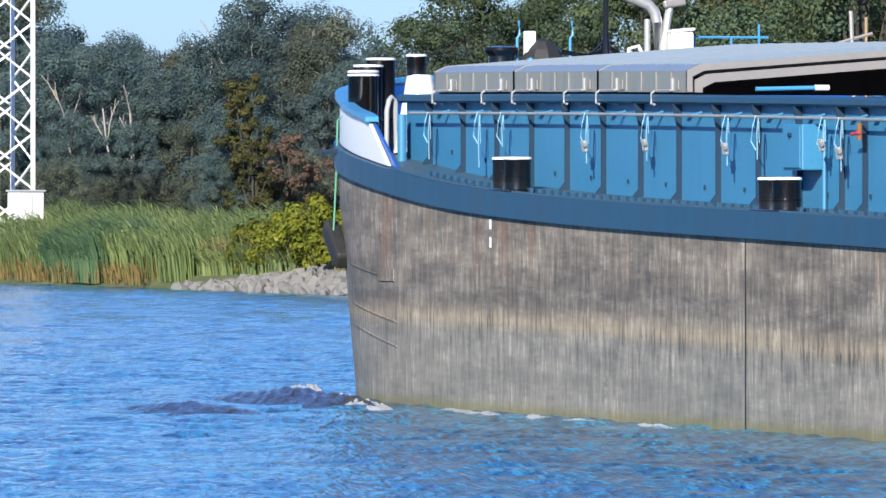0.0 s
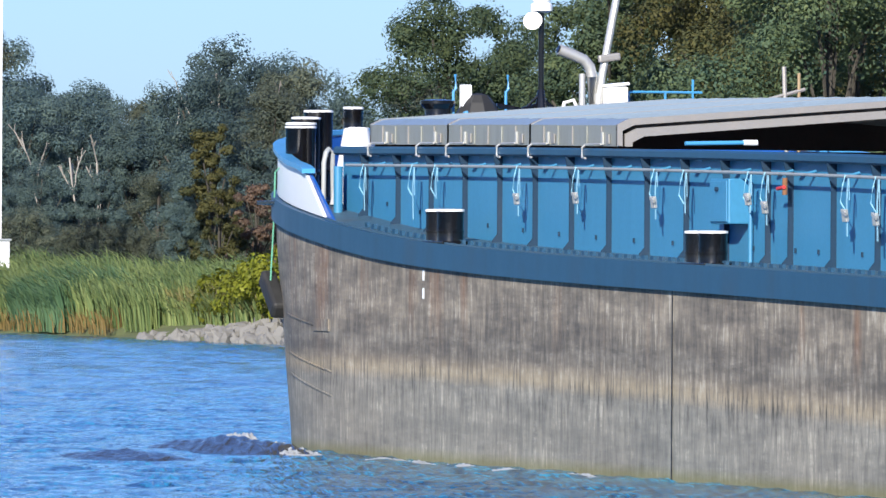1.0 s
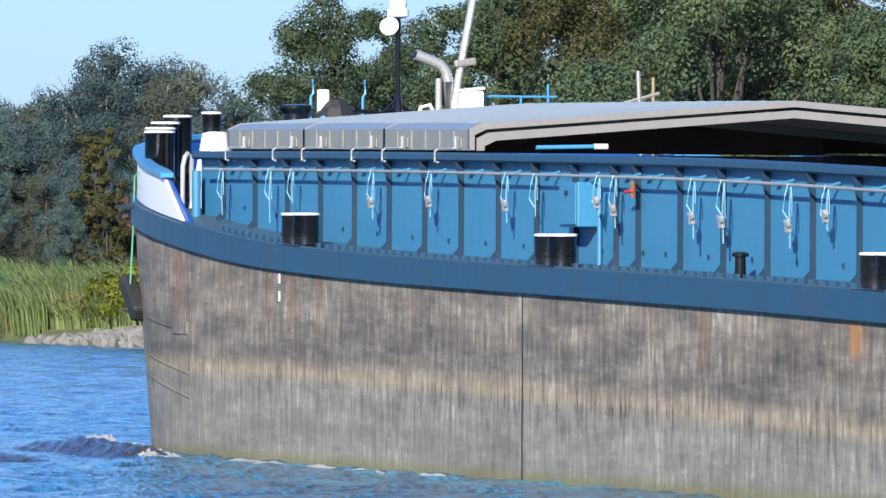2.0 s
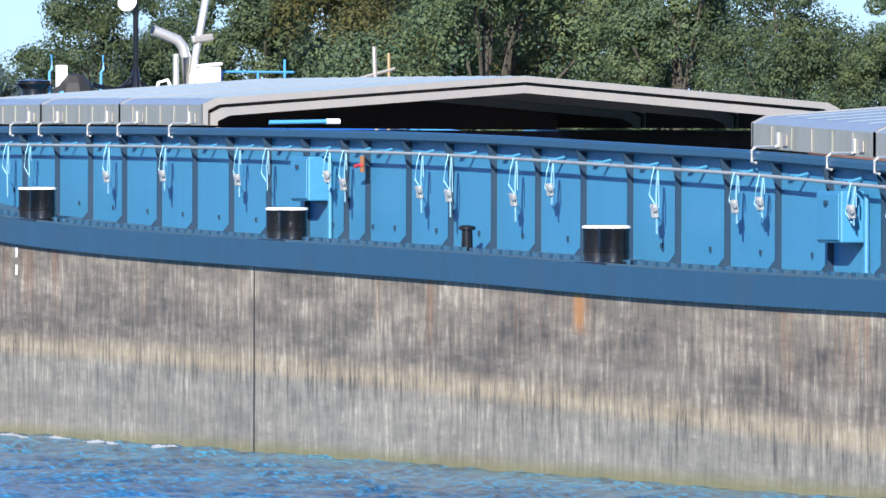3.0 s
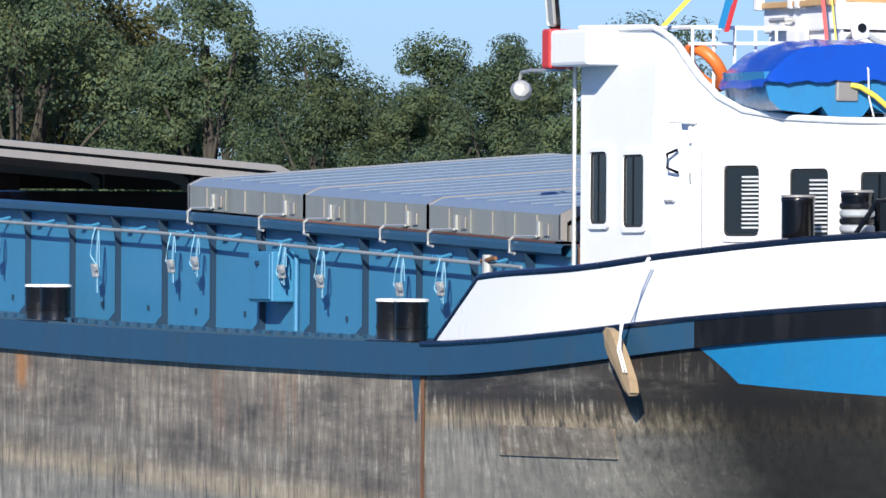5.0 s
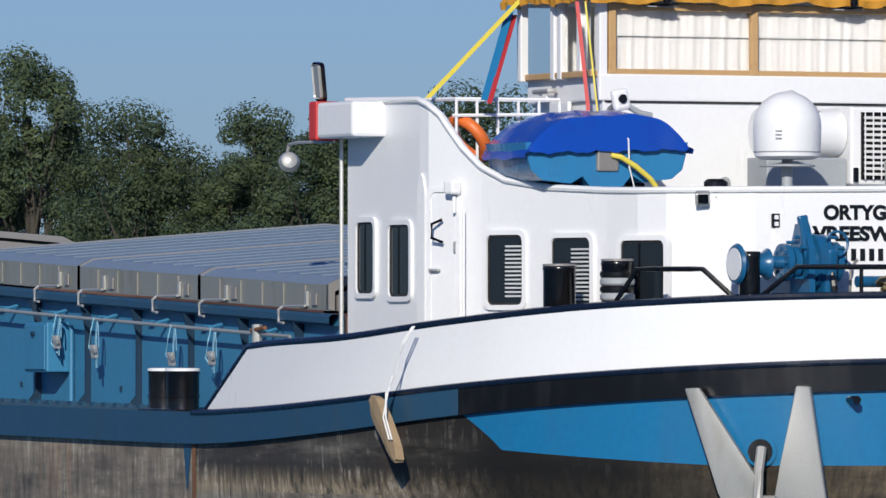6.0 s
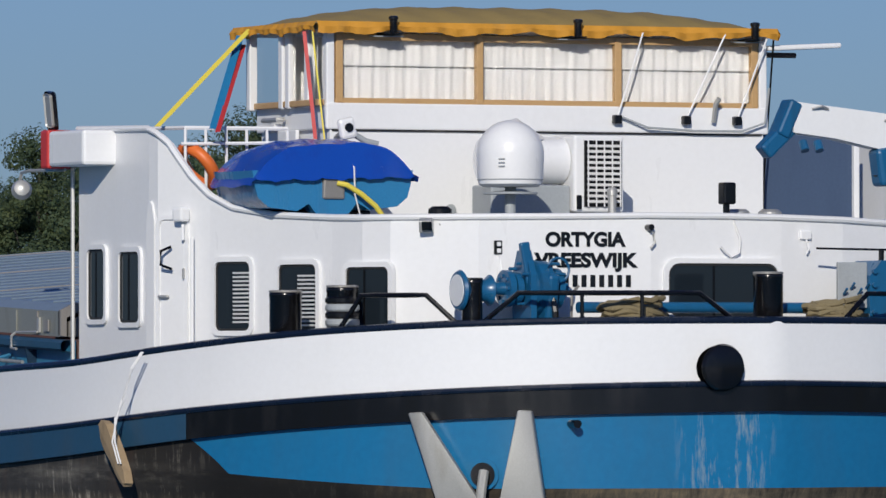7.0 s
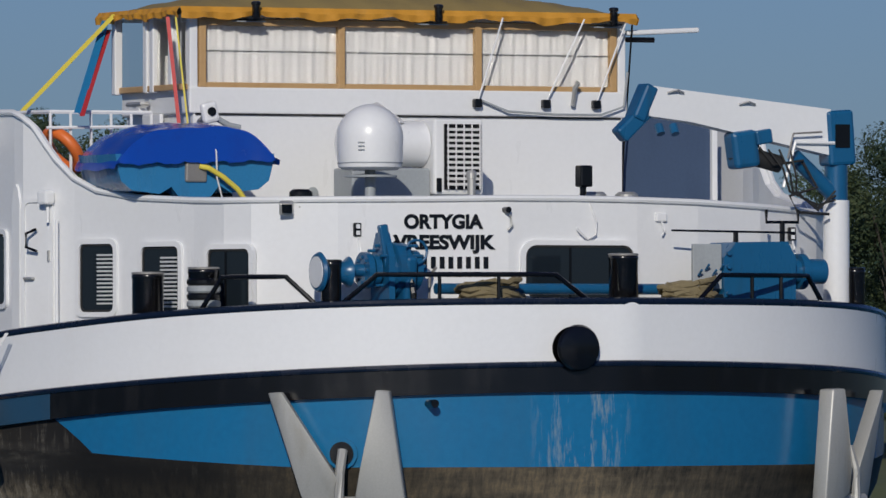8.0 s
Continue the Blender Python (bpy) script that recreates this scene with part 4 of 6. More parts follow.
def build_hold():
    zf = -0.3
    a, b = -5.0, 38.8
    bm = B()
    rows = [[(x, 0.05, coam_z(x) - 0.02), (x, 0.05, zf), (x, 9.55, zf), (x, 9.55, coam_z(x) - 0.02)] for x in np.linspace(a, b, 20)]
    sheet(bm, rows)
    for x in (a, b):
        bm.faces.new([bm.verts.new(p) for p in ((x, 0.05, coam_z(x) - 0.02), (x, 9.55, coam_z(x) - 0.02), (x, 9.55, zf), (x, 0.05, zf))])
    part("hold_lining", bm, HOLD, ship, "dark red-brown lining of the open cargo hold")
    beam = B()
    box(beam, (0.3, 9.4, 0.1), (25.5, 4.8, coam_z(25.5) - 0.15))
    part("hold_beam", beam, HOLD, ship)
    part("boat_hook", cyl(B(), 0.03, (6.9, 1.75, 4.52), (6.9, 0.9, 4.5), 10), CAPBLUE, ship, "blue pole with a white tip under the hatch cover")
    part("boat_hook_tip", cyl(B(), 0.04, (6.9, 1.95, 4.52), (6.9, 1.75, 4.52), 10), WHITE, ship)


build_hold()
part("gable_panel", prism(B(), [(0.03, coam_z(-4.6)), (0.03, coam_z(-4.6) + 0.3), (0.2, coam_z(-4.6) + 0.34), (MID, coam_z(-4.6) + 0.66), (9.4, coam_z(-4.6) + 0.34), (9.57, coam_z(-4.6) + 0.3), (9.57, coam_z(-4.6))], -4.6, -4.56), HOLD, ship)
part("gable_panel", prism(B(), [(0.03, coam_z(38.5)), (0.03, coam_z(38.5) + 0.3), (0.2, coam_z(38.5) + 0.34), (MID, coam_z(38.5) + 0.66), (9.4, coam_z(38.5) + 0.34), (9.57, coam_z(38.5) + 0.3), (9.57, coam_z(38.5))], 38.3, 38.34), HOLD, ship)


def cover_profile(lift):
    """Half section of a hatch cover: side, chamfer, roof slope to the ridge."""
    return [(-0.03, 0.0 + lift), (-0.03, 0.29 + lift), (0.14, 0.37 + lift), (MID, 0.72 + lift)]


def hatch_cover(x0, x1, lift, shade_rim):
    """Gabled aluminium cover with ribbed sides, clamps and a pale end rim."""
    zc = lambda x: coam_z(x) + 0.03
    cover = new("hatch_cover")
    cover.parent = ship
    cover["label"] = "gabled grey aluminium hatch cover"
    half = cover_profile(lift)
    full = half + [(2 * MID - y, z) for y, z in half[-2::-1]]
    t = 0.05

    def loop(bm, x, prof):
        return [bm.verts.new((x, y, zc(x) + z)) for y, z in prof]

    bm = B()
    inner = [(y + (t if y < MID else -t if y > MID else 0), z - (t if 0 < i < len(full) - 1 else 0)) for i, (y, z) in enumerate(full)]
    rings = [loop(bm, x0, full), loop(bm, x1, full), loop(bm, x1, inner), loop(bm, x0, inner)]
    n = len(full)
    faces = {"side": [], "roof": []}
    for r1, r2 in ((0, 1), (1, 2), (2, 3), (3, 0)):
        for i in range(n - 1):
            f = bm.faces.new((rings[r1][i], rings[r1][i + 1], rings[r2][i + 1], rings[r2][i]))
            if r1 == 0 and i in (0, n - 2):
                f.material_index = 1
            # inner faces take the dark hold brown in place of the shade under the cover
            if r1 == 2:
                f.material_index = 2
    body = part("shell", bm, ALUROOF, cover, "light grey-blue aluminium roof sheet")
    body.data.materials.append(ALU)
    body.data.materials.append(HOLD)
    # seams and ribs of the side and the roof
    k = int((x1 - x0) / 0.62)
    for i in range(1, k):
        x = x0 + (x1 - x0) * i / k
        part("side_rib", box(B(), (0.03, 0.015, 0.26), (x, -0.04, zc(x) + lift + 0.14)), RIM if i % 2 else ALU, cover)
    roof = B()
    for i in range(0, k + 1):
        x = x0 + (x1 - x0) * i / k
        for sgn in (1, -1):
            y0, y1 = (0.16, MID) if sgn > 0 else (2 * MID - 0.16, MID)
            pipe(roof, [(x, y0, zc(x) + lift + 0.375), (x, y1, zc(x) + lift + 0.725)], 0.013, 4)
    part("roof_ribs", roof, ALUROOF, cover)
    for xe in (x0, x1):
        for lo, hi, dx0, name in ((0.0, 0.075, 0.0, "end_rim"), (0.12, 0.23, 0.03, "inner_rim")):
            rim = B()
            cut = lambda d: [(y + (d if y < MID else -d if y > MID else 0), z - (d if 0 < j < n - 1 else 0)) for j, (y, z) in enumerate(full)]
            o, i2 = cut(lo), cut(hi)
            for q in range(n - 1):
                ring = []
                for dx in (-0.03 - dx0, 0.035 - dx0):
                    ring.append([rim.verts.new((xe + dx, y, zc(xe) + z + (0.012 if p < 2 and not lo else 0))) for p, (y, z) in enumerate((o[q], o[q + 1], i2[q + 1], i2[q]))])
                for e in range(4):
                    rim.faces.new((ring[0][e], ring[0][(e + 1) % 4], ring[1][(e + 1) % 4], ring[1][e]))
                rim.faces.new(ring[0][::-1])
                rim.faces.new(ring[1])
            bmesh.ops.remove_doubles(rim, verts=rim.verts, dist=0.0005)
            part(name, rim, RIM, cover, "pale aluminium end rim")
    for x in (x0 + 0.35, x1 - 1.05):
        c = B()
        z = zc(x) + lift
        pipe(c, [(x + 0.5, -0.07, z + 0.02), (x, -0.12, z + 0.02), (x - 0.02, -0.17, z - 0.02), (x - 0.02, -0.17, z - 0.16), (x + 0.12, -0.17, z - 0.17)], 0.017, 6)
        box(c, (0.05, 0.03, 0.17), (x + 0.5, -0.05, z + 0.1))
        part("clamp", c, GALV, cover, "bent steel clamp hook")
        p = B()
        box(p, (0.13, 0.02, 0.13), (x + 0.72, -0.05, z + 0.09))
        part("guide_plate", p, RIM, cover)
    return cover


for i in range(3):
    hatch_cover(6.72 - 3.79 * (i + 1) + 0.02, 6.72 - 3.79 * i, 0.0, True)
for i in range(3):
    hatch_cover(27.34 + 3.75 * i, 27.34 + 3.75 * (i + 1) - 0.02, 0.0, False)


def bollard(x, y, z, r, h, name="bollard", white=True, label="black double mooring bollard with white top"):
    b = new(name)
    b.parent = ship
    b["label"] = label
    b.matrix_basis = pose(x, y, z)
    return b


def post(b, dx, dy, r, h, white=True, collar=True, dz=0.0):
    rows = [(r * 1.02, 0), (r, 0.02), (r, h - 0.05), (r * 1.03, h - 0.04), (r * 1.03, h - 0.012), (r * 0.98, h)]
    p = part("post", lathe(B(), rows, (dx, dy, dz), 28), BLACK, b, "", True)
    if collar:
        part("collar", lathe(B(), [(r * 0.99, h * 0.32), (r * 1.05, h * 0.34), (r * 1.05, h * 0.38), (r * 0.99, h * 0.4)], (dx, dy, dz), 28), BLACK, p, "", True)
    if white:
        part("cap", lathe(B(), [(r * 1.06, h - 0.012), (r * 1.06, h + 0.018), (r * 0.9, h + 0.024)], (dx, dy, dz), 28), WHITE, p, "white painted bollard top")


for x0, x1, y in ((0.85, 1.38, -0.7), (12.0, 12.53, -0.68), (23.95, 24.48, -0.68), (35.4, 35.93, -0.69)):
    zt = float(np.interp((x0 + x1) / 2, [1.1, 12.3, 24.2, 35.7], [3.6, 3.29, 3.06, 2.92]))
    zb = top_z((x0 + x1) / 2)
    b = bollard(0, 0, 0, 0, 0)
    b.matrix_basis = pose(x0, y, zb)
    for k in (0, x1 - x0):
        post(b, k, 0, 0.19, zt - zb - 0.02)
    part("base_plate", box(B(), (x1 - x0 + 0.6, 0.44, 0.04), ((x1 - x0) / 2, 0, 0.0), bev=0.01), BLACK, b)

# tall bollards on the fore deck
for pts, r in ((((-8.25, -0.02, 4.9), (-9.45, 0.35, 4.97)), 0.23), (((-9.68, 0.5, 5.06), (-9.94, 0.78, 5.17)), 0.22)):
    b = bollard(0, 0, 0, 0, 0, label="tall black double bollard with white top on the fore deck")
    x0, y0, z0 = pts[0]
    b.matrix_basis = pose(x0, y0, 3.75)
    for x, y, z in pts:
        post(b, x - x0, y - y0, r, z - 3.75 - 0.02)
    part("base_plate", box(B(), (1.7, 1.0, 0.06), (-0.5, 0.2, -0.02), bev=0.01), BLACK, b)
b = bollard(0, 0, 0, 0, 0, label="single black bollard with white top on a white pedestal")
b.matrix_basis = pose(-7.6, 0.62, 3.7)
post(b, 0, 0, 0.15, 0.3, True, False, 1.17)
part("pedestal", lathe(B(), [(0.4, 0), (0.31, 0.5), (0.24, 0.9), (0.19, 1.18)], (0, 0.05, 0), 20), WHITE, b, "white flared pedestal", True)


def build_deck_fittings():
    v = new("deck_vent")
    v.parent = ship
    v["label"] = "small black deck vent stub"
    part("stub", lathe(B(), [(0.1, 0), (0.075, 0.03), (0.07, 0.26), (0.11, 0.27), (0.11, 0.31), (0.06, 0.33)], (18.4, -0.35, top_z(18.4)), 18), BLACK, v, "", True)
    valve = new("valve")
    valve.parent = ship
    valve["label"] = "red valve with brass body on the coaming pipe"
    part("body", cyl(B(), 0.035, (14.0, -0.22, 3.98), (14.0, -0.22, 3.76), 12), RUSTY, valve)
    part("handle", cyl(B(), 0.025, (13.8, -0.25, 3.84), (14.05, -0.25, 3.86), 8), RED, valve, "red valve lever")
    valve2 = new("valve")
    valve2.parent = ship
    valve2["label"] = "grey valve at the end of the coaming pipe"
    part("body", cyl(B(), 0.06, (37.0, -0.22, 3.42), (37.0, -0.22, 3.15), 12), GALV, valve2)
    part("handle", cyl(B(), 0.025, (36.9, -0.25, 3.35), (37.3, -0.25, 3.38), 8), RUSTY, valve2)
    r = random.Random(5)
    for x in (-4.2, -1.8, -0.7, 3.1, 5.7, 9.0, 10.2, 12.75, 13.4, 16.4, 17.5, 19.9, 21.2, 24.8, 27.4, 28.2, 31.0, 32.2, 34.6, 35.8):
        z = coam_z(x) - 0.3
        L = r.uniform(0.4, 0.7)
        s = new("lashing_strap")
        s.parent = ship
        s["label"] = "pale blue lashing strap hanging with a ratchet buckle"
        bm = B()
        for dx, l2, w in ((0, L * 1.12, 0.034), (0.09, L * r.uniform(0.35, 0.7), 0.022)):
            pts = [(x + dx * 0.2, -0.24, z), (x + dx, -0.26, z - l2 * 0.4), (x + dx * 0.8, -0.25, z - l2)]
            for (ax, ay, az), (cx2, cy, cz) in zip(pts, pts[1:]):
                q = [bm.verts.new(p) for p in ((ax - w, ay, az), (ax + w, ay - 0.01, az), (cx2 + w, cy - 0.01, cz), (cx2 - w, cy, cz))]
                q2 = [bm.verts.new(v.co + Vector((0, 0.006, 0))) for v in q]
                bm.faces.new(q)
                bm.faces.new(q2[::-1])
                for k in range(4):
                    bm.faces.new((q[k], q2[k], q2[(k + 1) % 4], q[(k + 1) % 4]))
        pipe(bm, [(x - 0.16, -0.22, z + 0.04), (x - 0.1, -0.28, z - 0.1), (x - 0.2, -0.27, z - 0.3), (x - 0.05, -0.25, z - 0.42)], 0.008, 5)
        part("webbing", bm, STRAP, s)
        if r.random() < 0.75:
            k = B()
            box(k, (0.1, 0.05, 0.16), (x, -0.28, z - L * 0.72), (8, 0, 12), 0.01)
            box(k, (0.16, 0.03, 0.04), (x + 0.03, -0.31, z - L * 0.66), (0, 20, 0))
            part("ratchet", k, GALV, s, "steel ratchet buckle")


build_deck_fittings()


# ---- the deckhouse ----
EDGE = [(38.95, 0.05, 5.9), (40.85, 0.08, 5.86), (41.05, 0.1, 5.8), (41.2, 0.17, 5.69), (41.35, 0.24, 5.5), (41.5, 0.31, 5.32), (41.75, 0.42, 5.11), (42.1, 0.55, 4.96), (42.75, 0.78, 4.87),
        (43.6, 1.05, 4.83), (44.1, 1.18, 4.82), (44.45, 1.35, 4.82), (44.75, 1.7, 4.82), (45.09, 2.1, 4.82), (45.3, 3.2, 4.83), (45.452, 4.0, 4.84), (45.452, 4.8, 4.84)]
EDGE += [(45.44, 5.6, 4.83), (45.36, 6.4, 4.81), (45.14, 7.3, 4.77), (44.85, 7.9, 4.74), (44.6, 8.3, 4.72), (44.3, 8.6, 4.72), (43.9, 8.8, 4.72), (43.5, 8.95, 4.75),
         (42.75, 9.1, 4.87), (42.1, 9.2, 4.96), (41.75, 9.27, 5.11), (41.5, 9.32, 5.32), (41.35, 9.36, 5.5), (41.2, 9.4, 5.69), (40.85, 9.45, 5.86), (38.95, 9.5, 5.9)]
house = new("deckhouse")
house.parent = ship
house["label"] = "white painted deckhouse with rounded after end"


def wall_normals(pts):
    out = []
    for i in range(len(pts)):
        a, b = pts[max(i - 1, 0)], pts[min(i + 1, len(pts) - 1)]
        d = Vector((b[0] - a[0], b[1] - a[1], 0)).normalized()
        out.append(Vector((d.y, -d.x, 0)))
    return out


def build_house_shell():
    n = wall_normals(EDGE)
    for i, (p, q) in enumerate(((0, 9), (9, 12), (12, 21), (21, 24), (24, 32))):
        bm = B()
        rings = []
        for k in range(p, q + 1):
            x, y, z = EDGE[k]
            ix, iy = x - n[k].x * 0.09, y - n[k].y * 0.09
            rings.append([bm.verts.new(v) for v in ((x, y, 2.4), (x, y, z), (ix, iy, z), (ix, iy, 2.4))])
        for a, b in zip(rings, rings[1:]):
            for k in range(4):
                bm.faces.new((a[k], a[(k + 1) % 4], b[(k + 1) % 4], b[k]))
        bm.faces.new(rings[0][::-1])
        bm.faces.new(rings[-1])
        part("wall", bm, WHITE, house, "white painted steel wall of the deckhouse")
    part("wall", box(B(), (0.08, 9.3, 2.5), (38.99, 4.8, 3.65)), WHITE, house, "white painted front wall of the deckhouse")
    edge = B()
    pipe(edge, [(x + n[i].x * 0.01, y + n[i].y * 0.01, z + 0.01) for i, (x, y, z) in enumerate(EDGE)], 0.035, 8)
    part("roof_edge", edge, WHITE, house, "rounded white edge moulding", True)
    roof = B()
    pts = [(x - n[i].x * 0.1, y - n[i].y * 0.1) for i, (x, y, z) in enumerate(EDGE)]
    prism(roof, pts, 4.6, 4.68, "z")
    part("roof", roof, GREY, house, "grey painted deckhouse roof")


build_house_shell()


def rounded(w, h, r, seg=5):
    o = []
    for cx, cz, a0 in ((w / 2 - r, h / 2 - r, 0), (-w / 2 + r, h / 2 - r, 90), (-w / 2 + r, -h / 2 + r, 180), (w / 2 - r, -h / 2 + r, 270)):
        for k in range(seg + 1):
            a = radians(a0 + 90 * k / seg)
            o.append((cx + r * math.cos(a), cz + r * math.sin(a)))
    return o


def wall_frame(p, q):
    """Pose on a wall: local x along the wall, y up, z outwards; size between two corners."""
    p, q = Vector(p), Vector(q)
    e = Vector((q.x - p.x, q.y - p.y, 0))
    w, h = e.length, p.z - q.z
    e.normalize()
    n = Vector((e.y, -e.x, 0))
    c = (p + q) / 2
    m = Matrix(((e.x, 0, n.x, c.x), (e.y, 0, n.y, c.y), (0, 1, 0, c.z), (0, 0, 0, 1)))
    return m, w, h


def ring_mesh(o, i, z0, z1):
    bm = B()
    n = len(o)
    loops = [[bm.verts.new((*p, z)) for p in ln] for ln, z in ((o, z0), (o, z1), (i, z1), (i, z0))]
    for a, b in zip(loops, loops[1:] + loops[:1]):
        for k in range(n):
            bm.faces.new((a[k], a[(k + 1) % n], b[(k + 1) % n], b[k]))
    return bm


def window(p, q, blind=0, r=0.07):
    m, w, h = wall_frame(p, q)
    win = part("window", ring_mesh(rounded(w + 0.06, h + 0.06, r + 0.03), rounded(w - 0.05, h - 0.05, r), -0.03, 0.035), WHITE, house, "dark glazed window in a rounded white frame")
    win.matrix_basis = m
    pane = B()
    prism(pane, rounded(w - 0.04, h - 0.04, r), -0.005, 0.006, "z")
    part("pane", pane, GLASS, win, "dark window glass")
    part("gasket", ring_mesh(rounded(w - 0.052, h - 0.052, r), rounded(w - 0.1, h - 0.1, r * 0.8), 0.004, 0.014), RUBBER, win, "black rubber gasket")
    if blind:
        for k in range(int((h - 0.2) / 0.045)):
            s = box(B(), (w * 0.42, 0.02, 0.004), (w * 0.2 * blind, -h / 2 + 0.12 + 0.045 * k, 0.012), (25, 0, 0))
            part("slat", s, CURTAIN, win)
    else:
        part("mullion", box(B(), (0.025, h - 0.1, 0.01), (-w * 0.08, 0, 0.01)), BLACK, win)


window((39.22, 0.05, 4.57), (39.73, 0.057, 3.73))
window((40.07, 0.066, 4.53), (40.66, 0.077, 3.69))
window((41.82, 0.45, 4.40), (42.38, 0.655, 3.59), 1)
window((42.77, 0.785, 4.36), (43.4, 0.985, 3.55), 1)
window((43.86, 1.09, 4.32), (44.5, 1.34, 3.6))
window((45.456, 4.17, 4.36), (45.456, 5.56, 3.72), 0, 0.13)
window((44.24, 8.63, 4.42), (43.96, 8.77, 3.9), 0, 0.04)


def build_house_fittings():
    # door with its bullet-shaped recess beside it
    m, w, h = wall_frame((41.08, 0.12, 4.85), (41.42, 0.275, 2.95))
    d = part("door", ring_mesh(rounded(w + 0.1, h + 0.1, 0.1), rounded(w, h, 0.08), -0.02, 0.03), WHITE, house, "white steel side door")
    d.matrix_basis = m
    part("leaf", box(B(), (w - 0.02, h - 0.02, 0.03), (0, 0, 0.0), bev=0.01), WHITE, d)
    part("handle", box(B(), (0.14, 0.03, 0.05), (-0.1, 0.1, 0.05), bev=0.01), GALV, d)
    for z in (-0.6, 0.35):
        part("hinge", box(B(), (0.03, 0.12, 0.04), (w / 2, z, 0.03), bev=0.006), GALV, d)
    m, w, h = wall_frame((40.84, 0.08, 5.06), (41.0, 0.1, 3.3))
    rec = B()
    prism(rec, [(w / 2, -h / 2), (w / 2, h / 2 - 0.2), (w * 0.25, h / 2 - 0.05), (0, h / 2), (-w * 0.25, h / 2 - 0.05), (-w / 2, h / 2 - 0.2), (-w / 2, -h / 2)], 0.0, 0.03, "z")
    o = part("arched_panel", rec, WHITE, house, "white arched panel beside the door")
    o.matrix_basis = m
    hook = part("grab_hook", pipe(B(), [(41.3, 0.15, 4.55), (41.24, 0.05, 4.5), (41.24, 0.05, 4.35), (41.32, 0.15, 4.3)], 0.018, 6), BLACK, house)
    lampb = part("bulkhead_lamp", box(B(), (0.16, 0.14, 0.16), (41.46, 0.2, 4.9), (0, 0, 20), 0.03), WHITE, house, "white bulkhead lamp over the door")
    part("bracket", cyl(B(), 0.02, (41.46, 0.22, 4.8), (41.46, 0.22, 4.62), 8), WHITE, lampb)
    part("vertical_pipe", pipe(B(), [(38.93, -0.02, 2.6), (38.93, -0.02, 5.6)], 0.025, 8), GALV, house)
    part("vertical_pipe", pipe(B(), [(41.6, 0.27, 4.65), (41.6, 0.27, 3.35)], 0.02, 8), WHITE, house)
    # block at the forward top corner with port light and mirror
    blk = part("corner_block", box(B(), (1.0, 0.5, 0.4), (39.45, -0.08, 5.68), bev=0.04), WHITE, house, "white box at the forward top corner")
    part("port_light", box(B(), (0.22, 0.36, 0.44), (38.8, -0.14, 5.68), bev=0.03), RED, blk, "red port side light")
    mir = part("mirror", box(B(), (0.24, 0.05, 0.44), (38.74, -0.2, 6.12), (8, 6, 0), 0.05), BLACK, house, "black framed mirror")
    part("mirror_glass", box(B(), (0.19, 0.02, 0.38), (38.74, -0.23, 6.12), (8, 6, 0), 0.03), GALV, mir)
    fl = part("searchlight", lathe(B(), [(0.1, 0), (0.12, 0.02), (0.09, 0.1), (0.03, 0.13)], (0, 0, 0), 18), GALV, house, "small round searchlight on an arm", True)
    fl.matrix_basis = pose(37.75, -0.15, 5.24, 0, 75, -20)
    part("arm", pipe(B(), [(38.9, -0.1, 5.45), (38.0, -0.15, 5.46), (37.75, -0.15, 5.44), (37.68, -0.15, 5.3)], 0.02, 6), GALV, house)
    # lamps, sockets and cables on the after wall
    f = part("floodlight", box(B(), (0.12, 0.15, 0.14), (44.78, 1.62, 4.74), (0, 20, -30), 0.015), GALV, house, "grey floodlight on the roof edge")
    part("lens", box(B(), (0.01, 0.11, 0.1), (44.86, 1.59, 4.73), (0, 20, -30)), BLACK, f)
    part("yoke", pipe(B(), [(44.74, 1.75, 4.8), (44.8, 1.78, 4.75), (44.78, 1.8, 4.66)], 0.02, 6), GALV, f)
    for x, y, z in ((45.1, 2.31, 4.5), (44.92, 7.8, 4.48)):
        s = part("socket_box", box(B(), (0.05, 0.09, 0.15), (x + 0.03, y, z), bev=0.01), BLACK, house, "black socket box")
        for dz in (-0.035, 0.035):
            part("socket", box(B(), (0.01, 0.045, 0.045), (x + 0.06, y, z + dz)), WHITE, s)
        part("cable", pipe(B(), [(x + 0.05, y, z - 0.08), (x + 0.08, y + 0.02, z - 0.25), (x + 0.06, y - 0.05, z - 0.5)], 0.012, 5), WHITE, s)
    part("rope_end", pipe(B(), [(45.44, 5.0, 4.82), (45.5, 5.06, 4.6), (45.5, 5.05, 4.45), (45.5, 4.95, 4.4), (45.5, 4.85, 4.48), (45.5, 4.82, 4.52)], 0.013, 5), CURTAIN, house, "loop of thin white rope")
    part("camera_hook", pipe(B(), [(45.45, 3.98, 4.7), (45.5, 4.0, 4.66), (45.5, 4.02, 4.55), (45.5, 3.97, 4.5)], 0.014, 5), GALV, house)
    part("camera_head", cyl(B(), 0.035, (45.44, 3.96, 4.72), (45.54, 3.96, 4.72), 12), BLACK, house)
    part("lamp_box", box(B(), (0.06, 0.14, 0.1), (45.42, 5.9, 4.65), bev=0.015), WHITE, house)
    part("lamp_box", pipe(B(), [(45.45, 5.9, 4.6), (45.47, 5.92, 4.5), (45.46, 5.9, 4.45)], 0.012, 5), WHITE, house)
    part("seam", box(B(), (0.008, 0.008, 0.7), (45.395, 3.9, 4.35)), GREY, house)
    # name of the ship and her port
    n = Vector((1, -0.19, 0)).normalized()
    e = Vector((0.19, 1, 0)).normalized()
